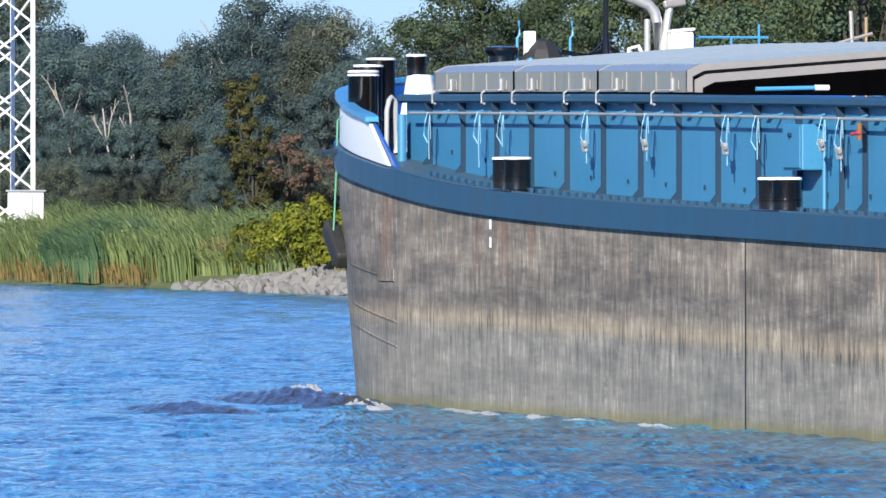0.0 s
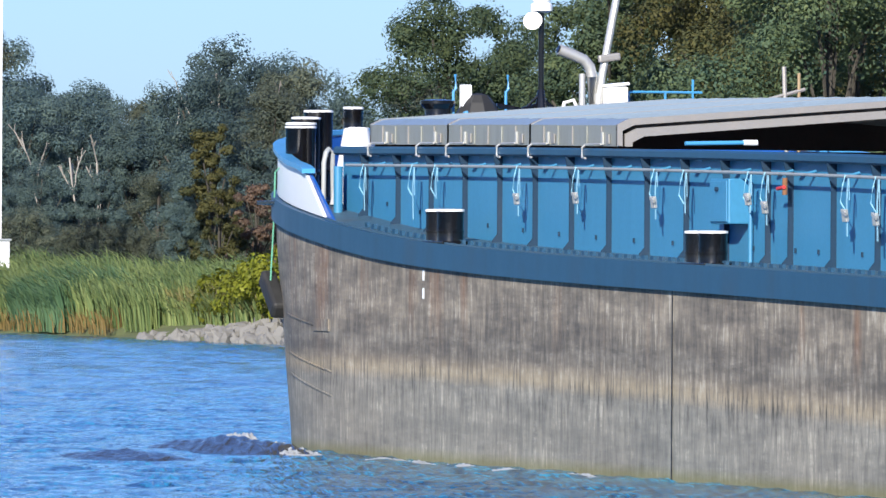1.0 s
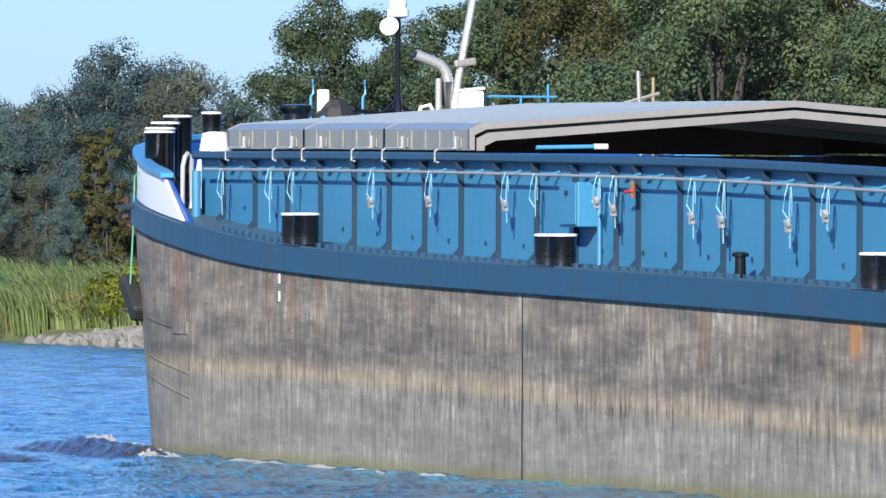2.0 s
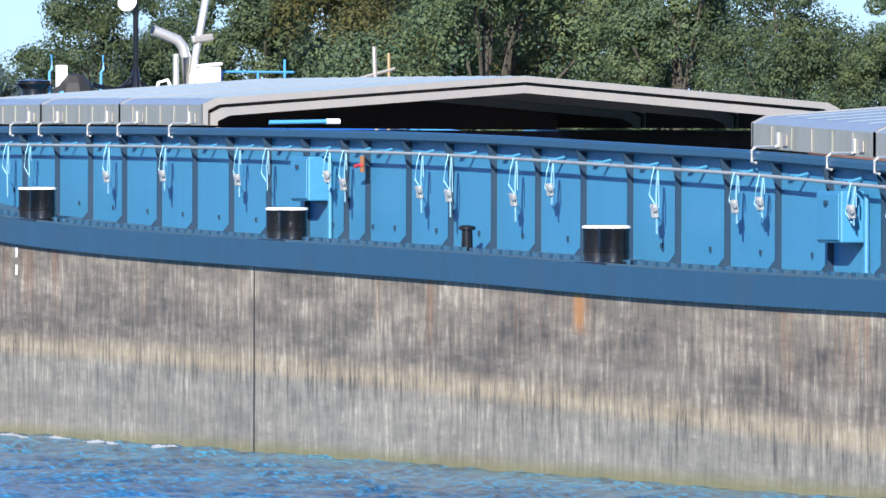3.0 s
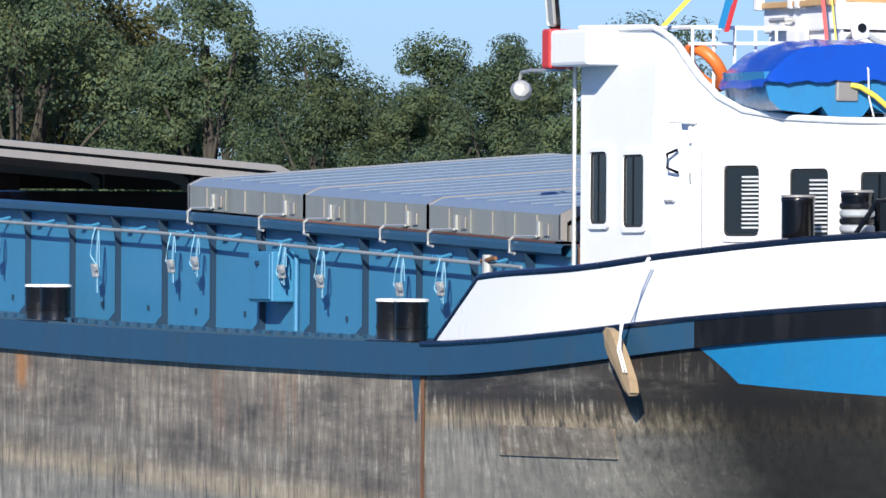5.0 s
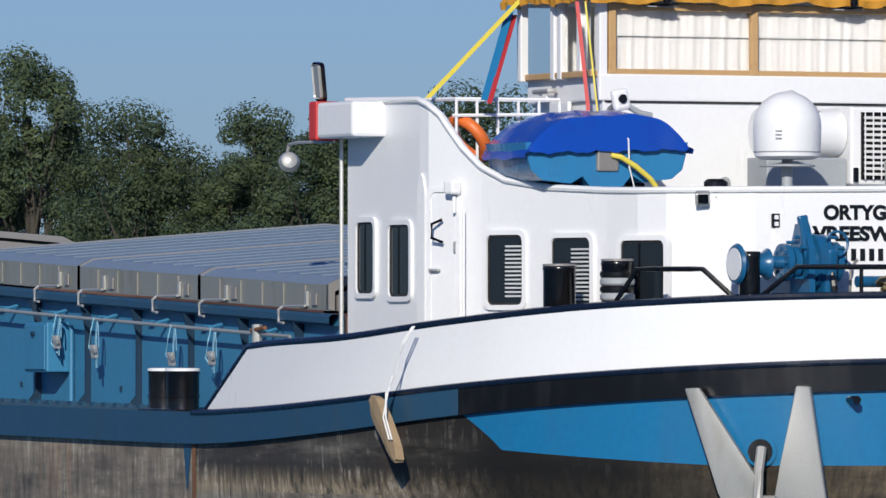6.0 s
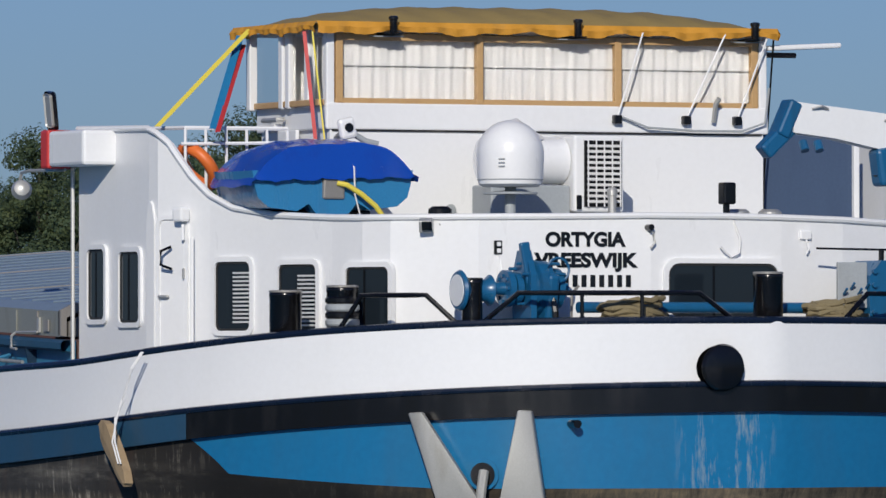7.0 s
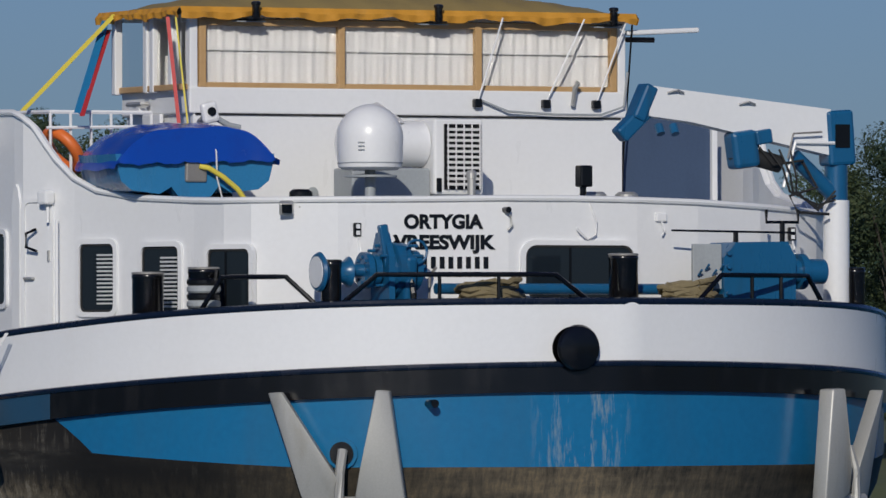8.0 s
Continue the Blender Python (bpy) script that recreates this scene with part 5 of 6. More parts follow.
    for body, y0, z0, width in (("ORTYGIA", 2.83, 4.52, 0.9), ("VREESWIJK", 2.72, 4.295, 1.17)):
        cu = bpy.data.curves.new("lettering", "FONT")
        cu.body, cu.size, cu.extrude, cu.offset = body, 0.145, 0.003, 0.007
        cu.materials.append(BLACK)
        ob = new("lettering", cu)
        ob.parent = house
        ob["label"] = "black painted lettering"
        bpy.context.view_layer.update()
        k = width / max(ob.dimensions.x, 0.01)
        x0 = 45.3 + 0.19 * (y0 - 3.2) + 0.007
        ob.matrix_basis = Matrix(((e.x, 0, n.x, x0), (e.y, 0, n.y, y0), (0, 1, 0, z0), (0, 0, 0, 1))) @ Matrix.Diagonal((k, 1.42, 1, 1))
    # the registration number as plain bars
    for k in range(9):
        y = 2.96 + 0.098 * k
        part("number_bar", box(B(), (0.012, 0.055, 0.13), (45.3 + 0.19 * (y - 3.2) + 0.004, y, 4.14), (0, 0, -10.8)), BLACK, house, "plain dark bar")


build_house_fittings()

# ---- the wheelhouse ----
wheel = new("wheelhouse")
wheel.parent = ship
wheel["label"] = "white wheelhouse with curtained windows in wooden frames"


def build_wheelhouse():
    part("wall", box(B(), (1.84, 5.45, 1.28), (40.4, 4.8, 5.3)), WHITE, wheel, "white lower wall of the wheelhouse")
    part("wall", box(B(), (1.9, 5.56, 0.3), (40.4, 4.8, 6.02), bev=0.02), WHITE, wheel, "white band under the windows")
    part("seam", box(B(), (0.02, 5.4, 0.025), (41.33, 4.8, 5.865)), SOOT, wheel)
    # window band of the after side
    x, y0, y1, z0, z1 = 41.3, 2.14, 7.46, 6.17, 6.95
    fr = B()
    box(fr, (0.07, y1 - y0, 0.07), (x, (y0 + y1) / 2, z0 + 0.02), bev=0.008)
    part("sill", fr, WOOD, wheel, "varnished wooden window sill")
    part("head", box(B(), (0.07, y1 - y0, 0.08), (x, (y0 + y1) / 2, z1 - 0.04), bev=0.008), WOOD, wheel, "varnished wooden window head")
    for k in range(4):
        y = y0 + 0.05 + (y1 - y0 - 0.1) * k / 3
        part("mullion", box(B(), (0.08, 0.085, z1 - z0), (x + 0.002, y, (z0 + z1) / 2), bev=0.008), WOOD, wheel, "varnished wooden window post")
    part("pane", box(B(), (0.012, y1 - y0 - 0.1, z1 - z0 - 0.1), (x - 0.005, 4.8, (z0 + z1) / 2)), CLEAR, wheel, "window glass").visible_shadow = False
    # curtains with folds
    for k in range(3):
        a = y0 + 0.06 + (y1 - y0 - 0.1) * k / 3
        b = a + (y1 - y0) / 3 - 0.02
        for zz0, zz1, dx in ((z0 + 0.02, z1 - 0.33, 0.0), (z1 - 0.36, z1 - 0.02, 0.03)):
            bm = B()
            cols = []
            for i in range(91):
                y = a + (b - a) * i / 90
                f = 0.009 * math.sin(y * 34 + 2 * math.sin(y * 5) + k) + 0.005 * math.sin(y * 71 + 3 * math.sin(y * 3))
                cols.append([(x - 0.085 + dx + f * 0.4, y, zz1), (x - 0.085 + dx + f * 0.7, y, (zz0 + zz1) / 2), (x - 0.085 + dx + f * 0.8, y, zz0)])
            sheet(bm, cols)
            part("curtain", bm, CURTAIN, wheel, "white gathered curtain", True)
    part("back_lining", box(B(), (0.05, y1 - y0, z1 - z0), (x - 1.2, 4.8, (z0 + z1) / 2)), CURTAIN, wheel)
    # corner posts and side windows
    for px, py in ((41.28, 2.08), (40.95, 2.0), (40.5, 1.97), (40.32, 1.97), (39.53, 1.93), (41.28, 7.52), (39.53, 7.66)):
        part("corner_post", box(B(), (0.11, 0.1, z1 - z0 + 0.1), (px, py, (z0 + z1) / 2), bev=0.015), WHITE, wheel, "white window post")
    for a, b in ((40.55, 41.22), (39.58, 40.27)):
        part("pane", box(B(), (b - a, 0.012, z1 - z0), ((a + b) / 2, 1.97, (z0 + z1) / 2)), CLEAR, wheel, "side window glass").visible_shadow = False
    part("side_blind", box(B(), (0.22, 0.02, 0.7), (41.1, 2.14, 6.55)), CURTAIN, wheel)
    part("inner_post", box(B(), (0.1, 0.06, 0.74), (40.72, 2.12, 6.55), bev=0.01), WOOD, wheel, "varnished inner door post")
    part("side_panel", box(B(), (0.5, 0.05, 0.52), (40.42, 1.98, 5.62), bev=0.015), WHITE, wheel, "white door panel under the side window")
    part("locker_shelf", box(B(), (0.42, 0.1, 0.05), (40.0, 1.95, 5.93), bev=0.01), WHITE, wheel)
    part("side_sill", box(B(), (1.8, 0.08, 0.07), (40.42, 1.97, z0), bev=0.01), WOOD, wheel)
    part("handle", pipe(B(), [(40.3, 1.98, 6.0), (40.3, 1.9, 6.0), (39.9, 1.9, 6.0), (39.9, 1.98, 6.0)], 0.03, 6), GALV, wheel)
    # struts, lamps and cable of the after side
    for k, (ya, yb) in enumerate(((5.62, 5.9), (6.5, 6.95), (7.15, 7.5))):
        part("strut", pipe(B(), [(41.42, ya, 6.05), (41.5, yb, 7.0)], 0.011, 6), WHITE, wheel, "thin white awning strut")
        part("strut_foot", box(B(), (0.08, 0.1, 0.1), (41.4, ya, 6.02), (0, 0, 0), 0.015), BLACK, wheel)
    part("cable", pipe(B(), [(41.4, 5.65, 6.06), (41.42, 6.0, 5.93), (41.42, 6.6, 5.9), (41.42, 7.2, 5.9), (41.42, 7.5, 6.0), (41.42, 7.55, 6.4)], 0.014, 5), GREY, wheel)
    part("tap", pipe(B(), [(41.4, 6.85, 6.0), (41.45, 6.85, 6.2), (41.5, 6.87, 6.27)], 0.03, 6), GALV, wheel)
    part("halyard", pipe(B(), [(41.4, 7.62, 6.95), (41.2, 7.6, 5.4), (41.2, 7.58, 4.8)], 0.012, 5), BLACK, wheel)
    part("radar_arm", pipe(B(), [(41.3, 7.5, 6.78), (41.3, 7.95, 6.78)], 0.035, 6), BLACK, wheel)
    part("radar_bar", box(B(), (0.12, 0.95, 0.06), (41.3, 8.05, 6.88), (3, 0, 0), 0.02), WHITE, wheel, "white bar antenna")


build_wheelhouse()


def build_awning():
    aw = empty("awning", label="yellow cloth awning with sagging edges over the wheelhouse", category="awning")
    RIDERS.append(aw)
    x0, x1, y0, y1 = 39.2, 41.46, 1.85, 7.64
    rows = []
    for i in range(30):
        u = i / 29
        row = []
        for j in range(70):
            w = j / 69
            crown = (1 - abs(2 * u - 1) ** 3) * (1 - abs(2 * w - 1) ** 4)
            row.append((x0 + (x1 - x0) * u, y0 + (y1 - y0) * w, 7.05 + 0.24 * crown + 0.015 * math.sin(w * 60 + 3 * u) * math.sin(u * 17)))
        rows.append(row)
    part("canopy", sheet(B(), rows), AWNTOP, aw, "faded olive-yellow canopy top", True)
    r = random.Random(3)

    def skirt(path):
        bm = B()
        cols = []
        for i, (x, y, nx, ny) in enumerate(path):
            sag = 0.10 + 0.02 * math.sin(i * 0.21) + 0.015 * math.sin(i * 0.53 + 1) + r.uniform(0, 0.012)
            b = 0.015 * math.sin(i * 0.5) + 0.012 * math.sin(i * 1.3)
            cols.append([(x, y, 7.075), (x + nx * (0.05 + b), y + ny * (0.05 + b), 7.06 - sag * 0.4), (x + nx * (0.03 + b * 1.5), y + ny * (0.03 + b * 1.5), 7.06 - sag)])
        part("skirt", sheet(bm, cols), AWNING, aw, "golden yellow hanging edge", True)

    skirt([(x1, y0 + (y1 - y0) * i / 120, 1, 0) for i in range(121)])
    skirt([(x0 + (x1 - x0) * i / 60, y0, 0, -1) for i in range(61)])
    skirt([(x0 + (x1 - x0) * i / 60, y1, 0, 1) for i in range(61)])
    part("batten", box(B(), (x1 - x0 - 0.3, y1 - y0 - 0.3, 0.04), ((x0 + x1) / 2, 4.8, 6.98)), WHITE, aw)
    for y in (2.75, 5.05, 7.3):
        lamp = empty("deck_lamp", pose(41.56, y, 7.06), label="black cylindrical lamp at the awning's edge", category="lamp", group="awning lamps")
        RIDERS.append(lamp)
        part("body", lathe(B(), [(0.035, -0.12), (0.045, -0.1), (0.045, 0.03), (0.055, 0.04), (0.055, 0.07), (0.03, 0.08)], (0, 0, 0), 16), BLACK, lamp, "", True)
        part("bracket", box(B(), (0.3, 0.22, 0.015), (-0.15, 0.0, -0.12), (0, 0, 0)), BLACK, lamp)
        part("shade_plate", box(B(), (0.24, 0.36, 0.012), (-0.2, -0.02, -0.14), (0, 4, 0)), GREY, lamp)
    for name, mat, pts, w in (("lashing_band", YELLOW, ((39.72, 1.82, 7.04), (40.58, 0.3, 5.9)), 0.034), ("lashing_band", BANDBLUE, ((39.46, 1.82, 6.98), (41.3, 0.66, 5.86)), 0.045),
                              ("lashing_band", RED, ((39.6, 1.8, 6.87), (41.42, 0.66, 5.82)), 0.028), ("lashing_band", RED, ((41.5, 1.68, 6.95), (41.58, 1.78, 5.75)), 0.022),
                              ("lashing_band", YELLOW, ((41.5, 1.78, 6.95), (41.6, 1.9, 5.6)), 0.01)):
        a, b = Vector(pts[0]), Vector(pts[1])
        bm = B()
        d = Vector((0.4, 0.9, 0)) * w
        q = [bm.verts.new(p) for p in (a - d, a + d, b + d, b - d)]
        q2 = [bm.verts.new(v.co + Vector((0.008, -0.004, 0))) for v in q]
        bm.faces.new(q)
        bm.faces.new(q2[::-1])
        for k in range(4):
            bm.faces.new((q[k], q2[k], q2[(k + 1) % 4], q[(k + 1) % 4]))
        part(name, bm, mat, aw, "taut webbing band")


build_awning()


def build_roof_things():
    # tender under its cover, stern towards the ship's stern, broad hull with two side lobes
    boat = empty("tender_boat", pose(41.95, 1.37, 4.9), label="small blue tender under a royal blue tarpaulin on the roof", category="boat")
    RIDERS.append(boat)
    L, W = 1.95, 1.94
    prof = [(-1.0, 0.46), (-0.99, 0.4), (-0.97, 0.3), (-0.93, 0.16), (-0.8, 0.06), (-0.45, 0.02), (-0.3, 0.1), (-0.2, -0.02), (0.0, -0.05)]
    prof += [(-a, b + 0.02) for a, b in prof[-2::-1]]
    rows, trows = [], []
    for i in range(25):
        t = i / 24
        f = max(0.14, (1 - t ** 3.6) ** 0.5)
        lift = 0.2 * max(0.0, t - 0.45) ** 1.5
        xx = 0.98 - L * t
        rows.append([(xx, W / 2 * f * a, b + lift * (1 - b)) for a, b in prof])
        tr = []
        crown = 0.14 + 0.24 * math.sin(math.pi * min(1, 0.3 + 0.65 * t)) ** 1.2
        for j in range(37):
            c = -1 + 2 * j / 36
            fold = 0.007 * math.sin(j * 0.9 + 2 * math.sin(i * 0.5)) + 0.009 * math.sin(i * 0.6 + j * 0.3)
            edge = abs(c) ** 6
            hang = 0.012 * math.sin(i * 0.8) * edge
            tr.append((xx + 0.05 * (1 - 2 * t), c * (W / 2 * f + 0.035), 0.44 + 0.03 * c + lift + crown * (1 - abs(c) ** 3.2) + fold * (1 - edge) - 0.12 * edge + hang))
        trows.append(tr)
    # the cover's hem over the transom
    hem = [(x + 0.03, y, 0.37 + 0.03 * y + 0.012 * math.sin(k * 0.9) + 0.008 * math.sin(k * 2.2)) for k, (x, y, z) in enumerate(trows[0])]
    bm = sheet(B(), rows)
    bm.faces.new([bm.verts.new(p) for p in rows[0]])
    bm.faces.new([bm.verts.new(p) for p in rows[-1]])
    part("hull", bm, BOATBLUE, boat, "blue moulded boat hull", True)
    tb = sheet(B(), [hem] + trows)
    tb.faces.new([tb.verts.new(p) for p in trows[-1]])
    part("cover", tb, TARP, boat, "shiny royal blue tarpaulin", True)
    part("motor_pad", box(B(), (0.06, 0.26, 0.25), (0.99, 0.0, 0.28), (0, 4, 0), 0.02), RIM, boat, "pale worn outboard pad")
    part("hose", pipe(B(), [(1.03, 0.03, 0.33), (1.08, 0.12, 0.31), (1.1, 0.29, 0.21), (1.1, 0.46, 0.08), (1.08, 0.58, -0.06), (1.06, 0.62, -0.2)], 0.03, 8), YELLOW, boat, "yellow hose")
    for x in (0.75, -0.5):
        part("cradle", box(B(), (0.08, 1.1, 0.26), (x, 0.0, -0.09), bev=0.02), BLACK, boat)
    part("tie_rope", pipe(B(), [(0.1, -0.25, 0.74), (0.5, -0.02, 0.76), (0.9, 0.16, 0.68), (1.06, 0.22, 0.5), (1.08, 0.22, 0.2), (1.04, 0.3, -0.02)], 0.009, 5), CURTAIN, boat)
    d = empty("davit", pose(41.36, 2.0, 5.6), label="pale grey boat davit arm with a sheave", category="davit")
    RIDERS.append(d)
    part("arm", pipe(B(), [(0.0, 0.2, 0.1), (0.3, 0.0, 0.16), (0.6, -0.04, 0.24)], 0.035, 10), GALV, d)
    part("arm", pipe(B(), [(0.62, 0.02, 0.22), (0.64, 0.2, 0.12), (0.66, 0.34, 0.09)], 0.035, 10), GREY, d)
    part("head", box(B(), (0.1, 0.2, 0.24), (0.64, -0.03, 0.26), (12, 0, 0), 0.04), WHITE, d)
    part("sheave", cyl(B(), 0.05, (0.68, -0.03, 0.27), (0.71, -0.03, 0.27), 14), BLACK, d)
    wall_drain = B()
    lathe(wall_drain, [(0.05, 0.0), (0.065, 0.015), (0.065, 0.03), (0.04, 0.035)], (0, 0, 0), 16)
    o = part("wall_drain", wall_drain, GREY, wheel, "", True)
    o.matrix_basis = pose(41.34, 3.55, 4.98, 0, 90, 0)
    # satellite dome
    s = empty("satellite_dome", pose(44.0, 3.01, 4.68), label="white satellite dome on a short grey mast", category="antenna")
    RIDERS.append(s)
    rows = [(0.3, 0.5), (0.35, 0.53), (0.362, 0.6), (0.37, 0.86)] + [(0.37 * math.cos(a), 0.86 + 0.37 * math.sin(a)) for a in [0.15 * k for k in range(1, 10)]] + [(0.03, 1.232)]
    part("radome", lathe(B(), rows, (0, 0, 0), 40), WHITE, s, "", True)
    part("seam", lathe(B(), [(0.358, 0.57), (0.364, 0.574), (0.364, 0.582), (0.358, 0.586)], (0, 0, 0), 40), GREY, s)
    part("foot_plate", lathe(B(), [(0.3, 0.42), (0.3, 0.44), (0.05, 0.46)], (0, 0, 0), 24), GREY, s)
    part("mast", cyl(B(), 0.06, (0, 0, 0), (0, 0, 0.5), 16), GREY, s)
    for dy in (-0.02, 0.02, -0.06):
        part("badge_bar", box(B(), (0.01, 0.07, 0.012), (0.29, -0.245, 0.78 + dy), (0, 0, -40)), GREY, s)
    # air conditioner with its hood and shelf
    a = empty("air_conditioner", pose(42.0, 4.9, 4.95), label="white air conditioner with slatted grille behind the wheelhouse", category="air conditioner")
    RIDERS.append(a)
    part("casing", box(B(), (0.62, 0.62, 0.86), (0.32, -0.12, 0.42), bev=0.03), WHITE, a)
    part("grille_back", box(B(), (0.02, 0.46, 0.74), (0.64, -0.08, 0.42)), BLACK, a)
    for k in range(11):
        part("slat", box(B(), (0.03, 0.4, 0.02), (0.66, -0.08, 0.11 + 0.062 * k), (0, 25, 0)), CURTAIN, a)
    for k in range(5):
        part("frame_bar", box(B(), (0.012, 0.012, 0.74), (0.682, -0.28 + 0.1 * k, 0.42)), CURTAIN, a)
    part("foot", box(B(), (0.5, 0.5, 0.28), (0.32, -0.12, -0.14), bev=0.01), GREY, a, "grey foot of the air conditioner")
    part("handle", box(B(), (0.03, 0.06, 0.16), (0.65, -0.38, 0.1), bev=0.01), BLACK, a)
    v = empty("vent_drum", pose(42.3, 4.1, 5.25), label="white horizontal vent drum with a conical cap", category="ventilator")
    RIDERS.append(v)
    part("drum", cyl(B(), 0.26, (0, -0.6, 0.27), (0, 0.36, 0.27), 32), WHITE, v, "", True)
    part("cone", lathe(B(), [(0.34, 0.5), (0.3, 0.54), (0.02, 0.74)], (-0.1, -0.15, 0.0), 28), WHITE, v, "", True)
    part("box", box(B(), (0.5, 0.98, 0.56), (0, -0.13, -0.29), bev=0.02), GREY, v, "grey equipment box")
    for x, y, z, h, r in ((43.6, 2.35, 4.68, 0.2, 0.13), (42.95, 4.78, 4.68, 0.44, 0.06), (44.4, 5.6, 4.68, 0.18, 0.13), (44.4, 6.0, 4.68, 0.18, 0.13)):
        p = empty("roof_vent", pose(x, y, z), label="short roof vent with a flat cap", category="vent", group="roof vents")
        RIDERS.append(p)
        part("pipe", cyl(B(), r * 0.8, (0, 0, 0), (0, 0, h), 18), GALV, p)
        part("cap", lathe(B(), [(r, h), (r, h + 0.06), (r * 0.7, h + 0.09)], (0, 0, 0), 18), BLACK if r > 0.1 and y < 3 else GALV, p)
    l = empty("stern_light", pose(44.9, 5.2, 4.84), label="black boxed stern light on the roof edge", category="lamp")
    RIDERS.append(l)
    part("bracket", box(B(), (0.06, 0.06, 0.2), (0, 0, 0.08), (0, 0, 0), 0.01), BLACK, l)
    part("housing", box(B(), (0.16, 0.15, 0.24), (0, 0.01, 0.27), bev=0.02), BLACK, l)
    # railing and life ring beside the boat
    rl = empty("roof_railing", pose(0, 0, 0), label="white pipe railing on the wheelhouse steps", category="railing")
    RIDERS.append(rl)
    part("rail", pipe(B(), [(39.2, 0.35, 5.9), (40.9, 0.5, 5.88), (41.0, 1.7, 5.88)], 0.025, 6), WHITE, rl)
    part("rail", pipe(B(), [(40.9, 0.45, 5.7), (41.2, 1.75, 5.72)], 0.02, 6), WHITE, rl)
    for k in range(6):
        part("baluster", pipe(B(), [(40.9 + 0.03 * k, 0.5 + 0.24 * k, 4.9), (40.9 + 0.02 * k, 0.5 + 0.24 * k, 5.88)], 0.018, 6), WHITE, rl)
    lr = B()
    rr = [[lr.verts.new(((0.25 + 0.07 * math.cos(b)) * math.cos(q), 0.07 * math.sin(b), (0.25 + 0.07 * math.cos(b)) * math.sin(q))) for b in [math.pi * 2 * j / 10 for j in range(10)]] for q in [math.pi * 2 * i / 28 for i in range(28)]]
    for i in range(28):
        for j in range(10):
            lr.faces.new((rr[i][j], rr[(i + 1) % 28][j], rr[(i + 1) % 28][(j + 1) % 10], rr[i][(j + 1) % 10]))
    ring = part("life_ring", lr, ORANGE, None, "", True)
    ring.matrix_basis = pose(40.75, 0.72, 5.45, 40, 25, 30)
    tagged(ring, "orange life ring leaning by the boat", "life ring")
    RIDERS.append(ring)


build_roof_things()


# blue-grey of a white wall in shade, painted as its own colour
WALLSHADE = paint("shade_blue_wall", (0.05, 0.085, 0.16), 0.8, (0.03, 0.05, 0.1), 0.4, 2)


def build_crane():
    c = empty("deck_crane", pose(45.0, 8.34, 0), label="folded hydraulic deck crane, white boom with blue joints", category="crane")
    RIDERS.append(c)
    part("pillar", cyl(B(), 0.15, (0, 0, 2.7), (0, 0, 4.86), 24), WHITE, c, "white crane pillar", True)
    part("slew_column", cyl(B(), 0.13, (0, 0, 4.86), (0, 0, 5.3), 24), WINCH, c, "blue slewing column", True)
    part("head", box(B(), (0.3, 0.34, 0.62), (0, 0.0, 5.56), (4, 0, 0), 0.04), WINCH, c, "blue crane head")
    part("head_opening", box(B(), (0.02, 0.18, 0.26), (0.155, 0.0, 5.58)), BLACK, c)
    boom = B()
    prism(boom, [(-0.13, 5.88), (-2.42, 6.12), (-2.42, 5.78), (-1.9, 5.72), (-0.13, 5.36)], -0.12, 0.12)
    part("boom", boom, WHITE, c, "white box-section boom")
    for k in range(3):
        h = 0.14 * k
        part("hose", pipe(B(), [(0.16, -0.95 + h, 5.42), (0.24, -0.8 + h * 0.6, 5.2 - 0.05 * k), (0.2, -0.7 + h * 0.3, 4.95), (0.22, -0.35, 4.8 - 0.03 * k), (0.2, -0.12, 4.86 + 0.05 * k)], 0.013, 6), RUBBER, c)
    part("valve_block", box(B(), (0.2, 0.2, 0.16), (0.12, -1.02, 5.56), (10, 0, 0), 0.02), WINCH, c, "blue valve block")
    part("lever_rack", pipe(B(), [(0.2, -0.72, 5.32), (0.22, -0.66, 5.6), (0.22, -0.3, 5.62)], 0.013, 6), RIM, c)
    part("nose", box(B(), (0.26, 0.16, 0.42), (0, -2.46, 5.93), (-25, 0, 0), 0.03), WINCH, c, "blue boom nose")
    part("jib", box(B(), (0.2, 0.5, 0.18), (0, -2.56, 5.72), (42, 0, 0), 0.03), WINCH, c, "blue folded jib")
    for y in (-2.3, -2.12):
        part("hook_block", cyl(B(), 0.05, (0.1, y, 5.68), (0.16, y, 5.58), 10), WINCH, c)
    part("ram", cyl(B(), 0.1, (0.05, -1.35, 5.4), (0.05, -0.75, 5.26), 18), RUBBER, c, "black lift ram", True)
    part("ram_end", box(B(), (0.26, 0.32, 0.42), (0.04, -1.22, 5.42), (8, 0, 0), 0.05), WINCH, c)
    part("lower_ram", cyl(B(), 0.09, (0.02, -0.55, 5.35), (0.02, -0.08, 4.95), 18), WINCH, c, "blue lower ram", True)
    part("hose", pipe(B(), [(0.12, -0.5, 5.3), (0.2, -0.35, 5.0), (0.2, -0.7, 4.9), (0.2, -0.6, 4.72), (0.2, -0.2, 4.7)], 0.018, 6), RUBBER, c)
    part("hose", pipe(B(), [(0.12, -1.1, 5.5), (0.2, -0.9, 5.25), (0.15, -0.5, 5.3)], 0.016, 6), RUBBER, c)
    for y, z in ((-2.1, 6.04), (-1.2, 5.92)):
        part("eye", pipe(B(), [(0.13, y - 0.1, z), (0.17, y, z + 0.03), (0.13, y + 0.1, z)], 0.015, 6), GALV, c)
    part("guard", pipe(B(), [(0.15, -0.75, 5.0), (0.15, -0.6, 5.5), (0.15, -0.1, 5.5)], 0.02, 6), WHITE, c)


